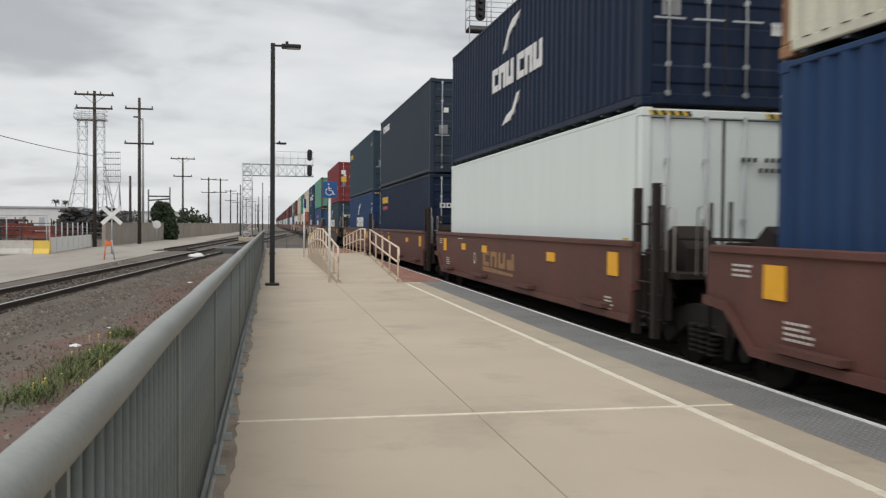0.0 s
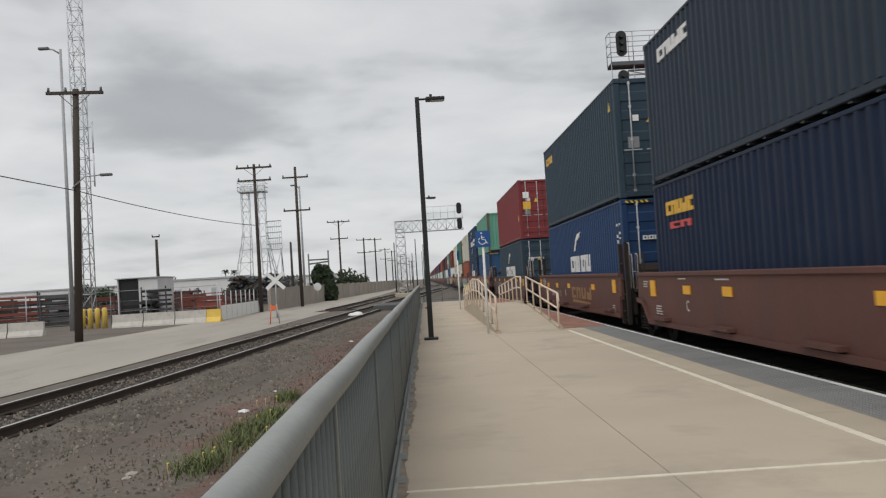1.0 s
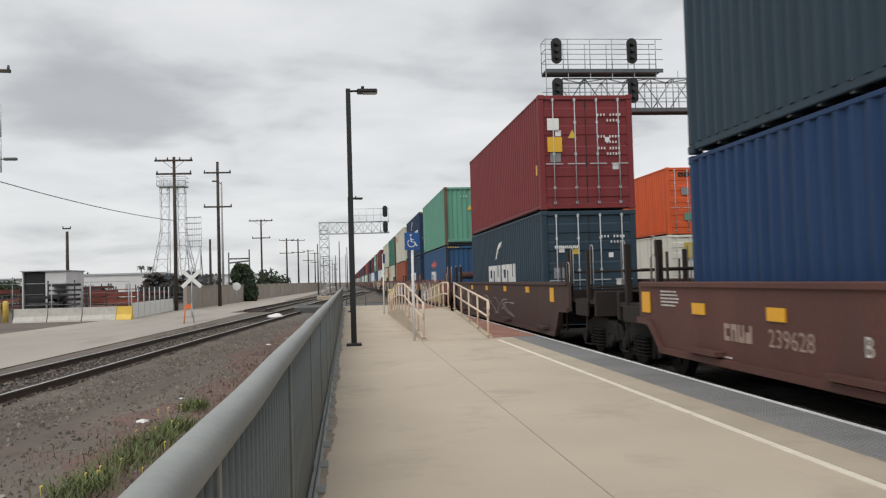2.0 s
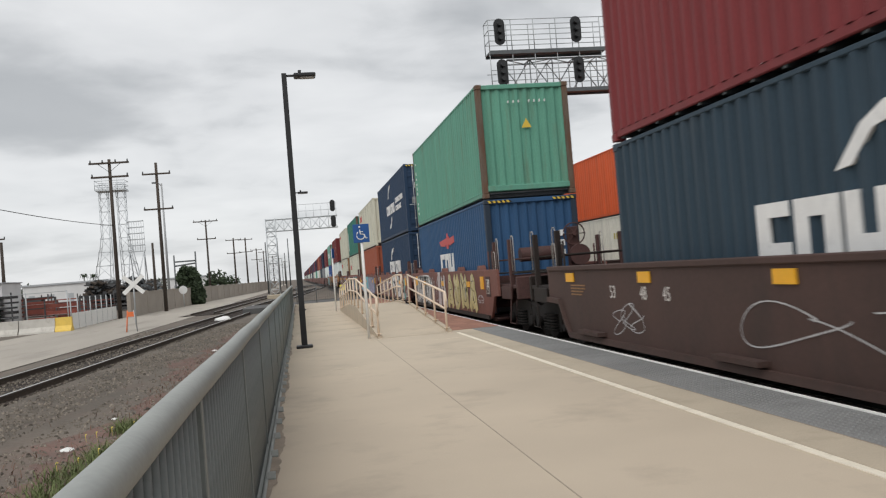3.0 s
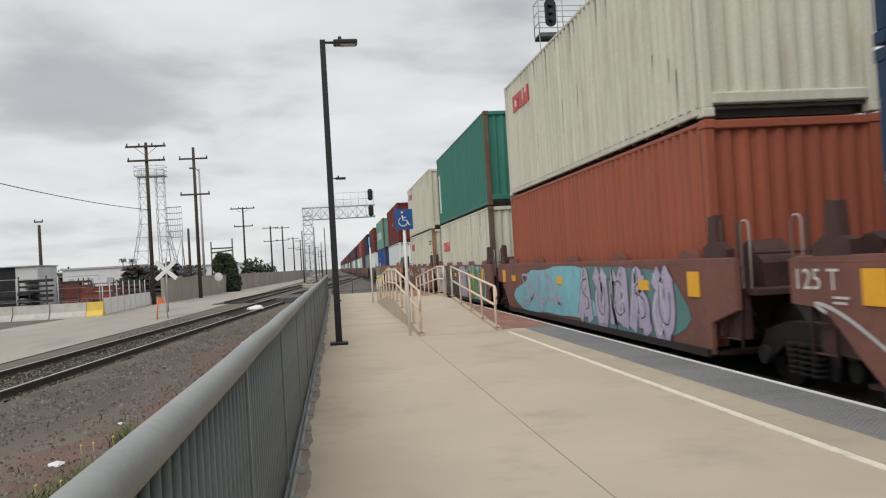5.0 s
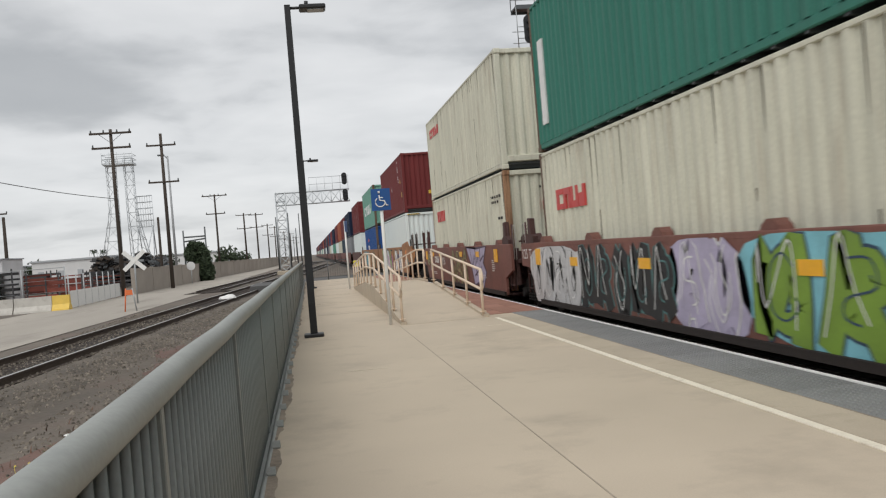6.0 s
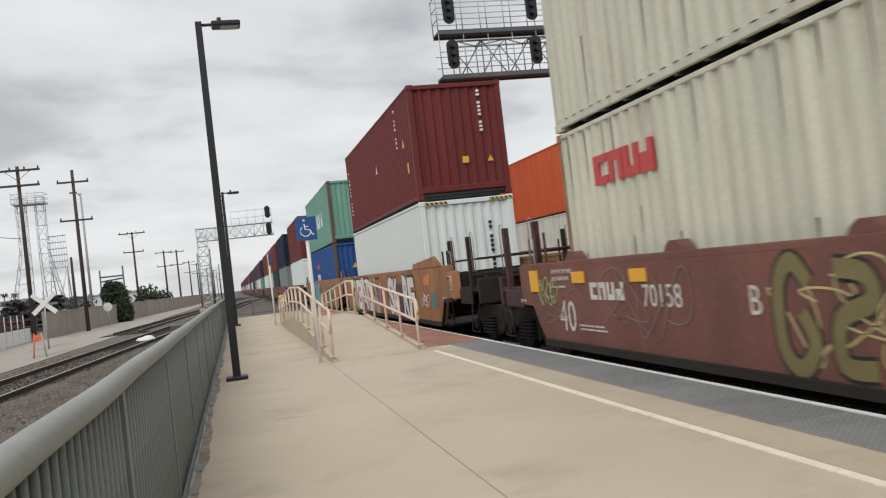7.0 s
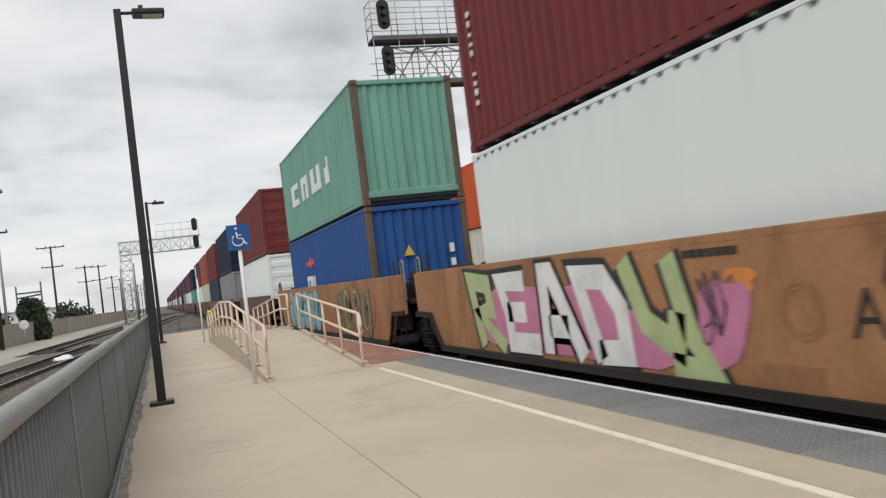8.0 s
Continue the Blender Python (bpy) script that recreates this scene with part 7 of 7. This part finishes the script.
    # single long well car
    stack(63.1, C("charcoal", "charcoal container with white block lettering", True, extras=[cma(1.10, 1.66, 8.3, 3.7), side_sweep(6.9, 5.6, 1.85, 2.4), door_bits, end_bars(0.3, 0.95, 2.2, "logo_white"), end_blocks(-0.9, -0.3, 1.95, 2.02, "logo_white", 6)]),
          C("red", "red-brown container with many door stickers", True, extras=[door_bits, end_patch(-0.85, 2.0, "logo_white", s=1.0), end_patch(-0.82, 1.45, "logo_yellow", s=1.25), end_bars(0.3, 0.95, 2.35, "logo_white"), side_patch(0.35, 0.9, "logo_yellow"), end_bars(0.3, 0.9, 1.8, "logo_white"), end_bars(0.3, 0.9, 1.5, "logo_white")]),
          well_car("long dark brown well car with length marks", "car_dark", half=8.15, ends=("c", "c"), trucks=(-10.4, 10.4), guides=False, lo=0.10,
                   extras=[yellow_row((8.0, 4.8, 1.4, -2.0, -5.2), 1.03), yellow_row((-7.9,), 0.85, "square"), stencil("53", 6.15, 0.80, 0.19), stencil("48", 5.0, 0.80, 0.19), stencil("45", 4.25, 0.80, 0.19), bars(8.0, 0.96, 4, 0.85, "tan_logo"), squiggles(6.0, 5.0, 0.25, 0.75, "g_silver", 3, 5, 0.006),
                           squiggles(2.0, -3, 0.3, 0.9, "g_silver", 4, 15, 0.007)]))
    # graffiti set
    g_car = "maroon steel well car covered with sprayed graffiti"
    G = dict(trucks=(7.65,), guides=True, lo=0.115, end_paint="car_end_maroon")
    tail = [stencil("125 T", 7.28, 0.98, 0.21, "mark", 1.15), yellow_row((5.95,), 0.86, "square"), bars(6.6, 0.9, 2, 0.2)]
    stack(84.4, C("royal", "blue corrugated container with a red winged mark", False, extras=[side_bird(7.4, 4.65, 1.85, 2.35), side_blocks(7.4, 5.0, 1.08, 1.70, "logo_white", (1.1, 1, 0.9), 0.1), end_patch(0.0, 1.35, "hazard", "triangle"), end_column(0.75, 1.3, 2.3, "logo_white", 4, 0.12), hazard_ends], post="navy_grey"),
          C("green", "green corrugated container with rusty corner posts", False, post="rust_post_dark", extras=[side_column(11.6, 0.4, 2.5, "logo_white", 11, 0.17), end_patch(0.05, 1.75, "hazard", "triangle"), end_bars(-0.4, 0.7, 2.4, "logo_white", 1)]),
          well_car(g_car, "car_maroon", ends=("c", "a"), brake=True, **dict(G, trucks=(-8.6, 7.65)), extras=[wild(4, -0.75, -5.4, 0.08, 1.24, "g_yellow", "g_black", "car_maroon", 3, 0.42), piece("OIL", 1.0, -0.75, 0.12, 1.30, "g_mauve", (("g_black", 0.13), ("g_white", 0.06)), 0.21), wild(8, 6.2, 2.4, 0.10, 1.22, "g_black", "g_black", "g_white", 12, 0.10), wild(6, 6.1, 2.5, 0.12, 1.20, "g_white", "g_black", "g_white", 13, 0.36), squiggles(2.4, 1.1, 0.2, 1.15, "g_silver", 4, 23, 0.014),
                   yellow_row((-4.3, -0.05, 3.9), 0.86), yellow_row((6.3, -6.1), 0.82, "square"), bars(-6.55, 0.85, 5, 0.4), notice(-6.75, 0.72), squiggles(-5.5, -6.1, 0.45, 0.7, "g_silver", 3, 24, 0.008)] + tail))
    stack(99.7, C("mid_navy", "navy container with bold white block lettering", True, extras=[cma(1.18, 1.78, 8.37, 3.75), side_sweep(7.6, 6.1, 1.85, 2.45), end_patch(0.3, 1.3, "hazard", "triangle")]),
          C("mid_navy", "dark navy container with white block lettering", True, extras=[cma(1.2, 1.66, 7.9, 4.55), *sweeps, side_blocks(3.9, 1.2, 1.55, 1.78, "logo_white", (1, 0.8, 1, 0.8, 1, 0.9, 1, 0.7), 0.12), side_blocks(3.9, 1.8, 1.2, 1.42, "logo_white", (1, 0.8, 1, 0.8, 1), 0.12), door_bits, hazard_ends, end_blocks(-0.8, -0.2, 2.0, 2.1, "logo_white", 6), end_patch(0.2, 1.3, "green", s=0.7)]),
          well_car(g_car, "car_maroon", **G, extras=[patch(-2.6, 0.68, 4.3, 1.12, "g_black", 49), piece("STaNE", -0.45, -4.75, 0.05, 1.33, "g_white", (("g_black", 0.15),), 0.245, 0.30), patch(-0.1, 0.55, 0.35, 0.9, "g_mint", 41), patch(-4.95, 0.62, 0.32, 0.9, "g_mint", 42), patch(-5.22, 0.9, 0.2, 0.4, "g_mint", 43), patch(-5.2, 0.32, 0.26, 0.3, "g_mint", 44), squiggles(-5.5, -6.1, 0.2, 0.62, "g_white", 3, 45, 0.014), squiggles(-5.3, -5.95, 1.0, 1.22, "g_white", 4, 46, 0.012), squiggles(2.4, 0.6, 0.45, 1.1, "g_white", 2, 47, 0.03), wild(5, 5.6, 1.2, 0.2, 1.15, "g_silver", "car_maroon", "car_maroon", 33, 0.13), yellow_row((-3.35, 0.1, 3.9), 0.86), yellow_row((-5.55,), 0.80, "square"), squiggles(6.6, 3.0, 0.25, 1.1, "g_silver", 3, 35, 0.02)] + tail))
    stack(115.4, C("rust_orange", "rust orange corrugated container", False), C("beige", "pale beige container with a small red mark", False, extras=[streaks(20, 7), oocl(2.05, 2.45), end_blocks(0.1, 0.8, 1.9, 2.15, "logo_red", 3)], post="beige"),
          well_car(g_car, "car_maroon", **G, extras=[patch(1.5, 0.68, 5.6, 1.1, "g_cyan", 47), squiggles(4, 0, 0.2, 1.1, "g_lilac", 5, 51, 0.03), wild(5, -0.6, -5.4, 0.1, 1.22, "g_lilac", "g_purple", "g_teal", 21), yellow_row((-4.2, 0.65, 5.2), 0.86), yellow_row((6.4, -6.0), 0.82, "square")]))
    stack(130.9, C("beige", "beige container with a red block mark", False, extras=[streaks(20, 6), oocl(1.72, 2.10), end_blocks(-0.4, 0.4, 1.5, 1.75, "logo_red")], post="rust_post_dark"), C("sea_green", "sea green container with a white vertical name strip", False, extras=[side_column(11.55, 0.1, 2.5, "logo_white", 1, 0.34), end_patch(0.05, 1.75, "hazard", "triangle")], post="rust_post_dark"),
          well_car(g_car, "car_maroon", **G, extras=[wild(3, -2.4, -5.9, 0.04, 1.28, ["g_green", "g_green", "g_olive"], "g_navy", "g_cyan", 31, 0.30), wild(2, -0.55, -2.2, 0.06, 1.26, "g_lilac", "g_white", "g_lilac", 57, 0.62), wild(5, 3.3, -0.55, 0.06, 1.24, "g_black", "g_teal", "car_maroon", 37, 0.42), wild(4, 6.4, 3.3, 0.06, 1.22, "g_silver", "g_black", "g_silver", 62, 0.55),
                   stencil("CHILY", 6.0, 0.66, 0.17, "g_black", 0.8), yellow_row((-3.55, 0.4, 3.6), 0.87), yellow_row((-5.6,), 0.84, "square")] + tail))
    stack(146.4, C("beige", "weathered beige container with rust streaks", False, post="rust_post", extras=[streaks(26, 3), streaks(12, 4, 0.95, 0.5), oocl(2.05, 2.42, 11.05, 9.45), end_bars(-0.35, 0.8, 2.42, "mark_black"), end_blocks(-0.3, 0.45, 1.90, 2.12, "logo_red"), side_code(1.6, 0.4, 2.3), side_code(0.9, 0.4, 1.75, "mark_black", 1)]),
          C("beige", "pale beige container with a small red mark", False, extras=[streaks(22, 5), oocl(2.2, 2.5, 11.4, 9.5)], post="beige"),
          well_car(g_car, "car_maroon", ends=("a", "c"), **dict(G, trucks=(8.6,)), extras=[wedge(-1.55, -4.35, 0.13, 1.28, "g_lilac", "g_purple"), wild(4, 1.2, -1.6, 0.13, 1.24, "g_olive", "g_black", "car_maroon", 46, 0.22), squiggles(1.1, -1.5, 0.25, 1.2, "g_yellow", 6, 48, 0.010), squiggles(4.6, 2.6, 0.25, 1.2, "g_faint", 4, 71, 0.007), squiggles(6.6, 5.4, 0.3, 1.0, "g_faint", 2, 73, 0.006),
                   stencil("40", 6.2, 0.34, 0.44, "mark", 1.0), brand_bars(5.03, 4.0, 0.78, 1.0, 4, "mark"), stencil("70158", 3.58, 0.72, 0.26, "mark", 1.0), stencil("B", 1.51, 0.68, 0.28), stencil("2 INCH H F COMP SHOES", 6.36, 1.14, 0.058, "mark", 0.85), stencil("NO.24 BRAKE BEAMS", 6.36, 1.04, 0.058, "mark", 0.85), stencil("JACK HERE", 7.85, 0.72, 0.045, "mark", 0.9), squiggles(6.95, 6.2, 0.68, 1.1, "g_lime", 6, 72, 0.010), bars(6.36, 0.94, 1, 0.7), bars(5.5, 0.42, 2, 0.9),
                   yellow_row((5.37, 3.62, -0.6, -3.2), 1.0), yellow_row((7.1, -5.55), 0.88, "square"), bars(-5.0, 0.9, 6, 0.35), bars(-3.6, 0.5, 2, 0.7)]))
    # orange-brown long wells
    o_car = "orange-brown long well car with bold sprayed letters"
    stack(168.0, C("white_box", "smooth white container with a corrugated end", False, True, extras=[hazard_ends, scallop_shade, end_column(0.55, 1.0, 2.3, "mark_black"), side_patch(0.35, 1.0, "hazard")]),
          C("maroon", "maroon corrugated container with small stickers", False, extras=[side_column(11.7, 0.6, 2.3, "logo_white", 12, 0.08), side_column(2.0, 1.6, 2.7, "logo_white", 9, 0.07), end_patch(0.1, 0.85, "hazard", s=0.55), end_patch(0.75, 0.85, "hazard", "triangle", 0.65), end_column(0.6, 1.6, 2.7, "logo_white"), side_patch(0.75, 0.8, "hazard"), side_patch(1.1, 1.5, "hazard", "triangle"), side_patch(5.5, 1.4, "logo_white", "triangle")]),
          well_car(o_car, "car_orange", half=8.15, top=1.44, ends=("c", "a"), trucks=(-10.75, 9.65), guides=False, lo=0.12,
                   extras=[flare, patch(3.6, 0.66, 4.3, 0.9, "g_pink", 82), piece("READY", 6.35, 0.55, 0.05, 1.42, ["g_lime", "g_white", "g_white", "g_white", "g_lime"], (("g_black", 0.15),), 0.27, 0.40), patch(0.25, 0.68, 0.65, 0.75, "g_pink", 83), ring_mark, plate_low, squiggles(0.5, -0.05, 0.45, 1.15, "g_purple", 5, 85, 0.012), patch(-0.05, 1.05, 0.4, 0.2, "g_orange", 84),
                           patch(-3.5, 0.66, 3.2, 0.85, "g_purple", 95), graffiti("SK RF", -1.6, -5.35, 0.08, 1.34, "g_white", "g_black", "car_orange", 0.13, 9, 0.04), squiggles(-6.2, -7.0, 0.5, 0.85, "g_white", 3, 91, 0.015), patch(-7.5, 0.66, 0.5, 0.4, "g_teal", 92), stencil("A", -1.18, 0.62, 0.36, "mark_black", 1.0), bars(0.7, 1.26, 1, 0.9, "mark_black", 0.07), patch(-6.9, 1.15, 0.7, 0.25, "g_orange", 94),
                           bars(-8.4, 0.72, 3, 0.35)]))
    stack(187.3, C("bright_blue", "bright blue container with a small red mark", False, extras=[side_bird(9.0, 7.4, 1.85, 2.2), side_blocks(9.0, 7.6, 1.1, 1.6, "logo_white", (1, 1, 1), 0.1), end_patch(-0.3, 1.7, "hazard", "triangle"), end_column(0.75, 0.9, 2.3, "logo_white", 4, 0.1)], post="rust_post_dark"),
          C("pale_green", "faded green container with white blocks and rust", False, post="rust_post_dark", extras=[side_blocks(10.2, 3.6, 1.05, 1.75, "logo_white", (1, 0.8, 1.1, 0.4), 0.5)]),
          well_car(o_car, "car_orange", half=8.15, top=1.44, ends=("a", "a"), trucks=(9.65,), guides=False, extras=[wild(6, 6.0, 0.0, 0.1, 1.35, "g_cyan", "g_teal", "car_orange", 96), wild(4, -2.5, -6.5, 0.1, 1.3, "g_olive", "g_purple", "car_orange", 98)]))
    # the rest of the train, far down the track
    kinds = [("white_box", "maroon", 19.3), ("grey", "navy", 15.4), ("charcoal", "maroon", 15.4), ("beige", "rust_orange", 15.4), ("white_box", "maroon", 21.0), ("green", "navy", 15.4), ("white_box", "red", 15.4), ("beige", "blue", 15.4), ("grey", "maroon", 21.0), ("navy", "charcoal", 15.4)]
    u = 206.6
    for i in range(34):
        lo, hi, gap = kinds[i % len(kinds)]
        stack(u, C(lo, "shipping container far down the moving train", i % 2 == 0, near=False), C(hi, "shipping container far down the moving train", i % 3 == 0, near=False),
              well_car("well car far down the moving train", "car_maroon" if i % 3 else "car_red", near=False, trucks=(7.6,), guides=False))
        u += gap


def build_standing_train():
    """A second train, at rest on the far track."""
    def rest(ob, y, z=0.0):
        ob.matrix_basis = pose(FAR_TRACK_X, y, z)
        return ob

    L = 16.15
    g = "containers of the standing train"

    def jb(t, _):
        part("sign_plate", boxes((-BOX_W / 2 - 0.02, -BOX_W / 2 + 0.03, 21.0 - 25.92, 24.8 - 25.92, 1.95, 2.60)), "dull_yellow", t, "yellow brand panel")
        part("sign_edge", boxes((-BOX_W / 2 - 0.022, -BOX_W / 2 - 0.016, 21.0 - 25.92, 24.8 - 25.92, 2.60, 2.63), (-BOX_W / 2 - 0.022, -BOX_W / 2 - 0.016, 21.0 - 25.92, 24.8 - 25.92, 1.92, 1.95)), "mark_black", t)
        for i in range(6):
            part("brand_block", slotted(23.9 - 25.92 - 0.35 * i, 23.9 - 25.92 - 0.35 * i - 0.26, 2.10, 2.46, i, -BOX_W / 2 - 0.026, -BOX_W / 2 - 0.02), "mark_black", t)
        put("writing", letters("Intermodal", 0.52, 0.90, 0.02), "mark_black", t, pose(-BOX_W / 2 - 0.012, 24.85 - 25.92, 1.22), "bold black lettering")

    def chr_mark(t, _):
        y, z = 25.7 - 25.92, 1.62
        part("brand_mark", tubes(0.05, [(-BOX_W / 2 - 0.01, y + 0.36 * math.cos(a), z + 0.36 * math.sin(a)) for a in np.linspace(0.52, 0.52 + math.tau, 7)], n=4), "logo_white", t, "white ring mark")
        part("brand_mark", tubes(0.04, *[[(-BOX_W / 2 - 0.01, y + 0.30 * math.cos(a), z + 0.30 * math.sin(a)), (-BOX_W / 2 - 0.01, y - 0.30 * math.cos(a), z - 0.30 * math.sin(a))] for a in (0.52, 1.57, 2.62)], n=4), "logo_white", t)
        for i in range(10):
            if i != 2:
                y = 25.1 - 25.92 - 0.345 * i
                part("brand_block", slotted(y, y - 0.25, 1.40, 1.80, i, -BOX_W / 2 - 0.008, -BOX_W / 2 + 0.03), "logo_white", t)

    def code(y):
        def make(t, _):
            part("number_mark", boxes(*[(-BOX_W / 2 - 0.006, -BOX_W / 2 + 0.03, y - 0.22 * i - 0.12, y - 0.22 * i, 1.0, 1.25) for i in range(2)]), "logo_white", t)
        return make

    rest(container("cream_box", "cream domestic container with a yellow brand panel", False, L=L, group=g, extras=[jb]), 25.92, FLOOR_Z)
    rest(container("teal", "teal domestic container with white markings", False, L=L, group=g, extras=[chr_mark, code(7.3), code(6.0), code(-4.4)]), 25.92, FLOOR_Z + BOX_H + 0.012)
    ob = rest(container("cream_box", "cream domestic container on the far track", True, L=L, group=g, extras=[end_patch(-0.2, 1.9, "dull_yellow", s=2.2), side_patch(0.8, 1.9, "dull_yellow"), side_patch(1.1, 1.9, "dull_yellow")]), 37.7 + L / 2, FLOOR_Z)
    rest(container("orange_box", "orange domestic container with ribbed doors", True, L=L, group=g, extras=[end_blocks(-0.7, 0.9, 2.5, 2.68, "mark_black", 6), end_patch(-0.4, 1.7, "grey", s=1.1), end_patch(-0.3, 0.6, "green", s=1.1)]), 37.7 + L / 2, FLOOR_Z + BOX_H + 0.012)
    for y, lo, hi in ((5.9, "cream_box", "maroon"), (73.6, "cream_box", "teal"), (93.5, "grey", "cream_box")):
        rest(container(lo, "domestic container on the far track", True, L=L, near=False, group=g), y, FLOOR_Z)
        rest(container(hi, "domestic container on the far track", False, L=L, near=False, group=g), y, FLOOR_Z + BOX_H + 0.012)
    for y in (5.9, 25.92, 45.8, 73.6, 93.5):
        c = well_car("long dark brown well car at rest on the far track", "car_dark", half=8.15, top=1.18, ends=("a", "a"), trucks=(-9.9, 9.9), near=False, guides=False)
        c["group"] = "well cars of the standing train"
        rest(c, y)


def motions():
    for ob, u, x, z in MOVING:
        walk(ob, [(0.0, pose(x, u, z)), (4.0, pose(x, u - 4 * SPEED, z)), (8.0, pose(x, u - 8 * SPEED, z))])
    turn = math.degrees(SPEED / 0.482) / FPS
    for w, d in WHEELS:
        walk(w, [(n / FPS, pose(0, d, 0.482, turn * n)) for n in range(8 * FPS + 1)])


SPEED = 20.0
build_ground()
build_platform()
build_ramp()
build_fence()
end_railing()
build_track("track_main", pose(TRACK_X, -60, RAIL_Z), 900, "main line track under the moving train", 290)
build_track("track_far", pose(FAR_TRACK_X, -60, RAIL_Z), 900, "far track under the standing train", 60)
build_track("track_siding", pose(-8.05, -8.0, RAIL_Z, 0, 0, -4.15), 160, "rusty siding track in the gravel", 200, "siding_bed", 1.0)
build_track("track_spur", pose(-6.3, 62.0, RAIL_Z - 0.05, 0, 0, -3.4), 150, "second siding track past the road", 120, "siding_bed", 1.0)
lamp_post("black square platform lamp post beside the fence", pose(0.10, 21.48, 0))
lamp_post("black square platform lamp post farther along the fence", pose(0.14, 43.2, 0), 5.45)
access_sign("blue wheelchair access sign on a white post", pose(1.53, 22.4, 0))
access_sign("small blue sign on a white post at the ramp's far end", pose(1.52, 39.2, 0, 0, 0, 70), 2.60, 0.32, False)
big_signal_bridge()
far_signal_gantry()
build_poles()
build_yard()
build_train()
build_standing_train()
motions()
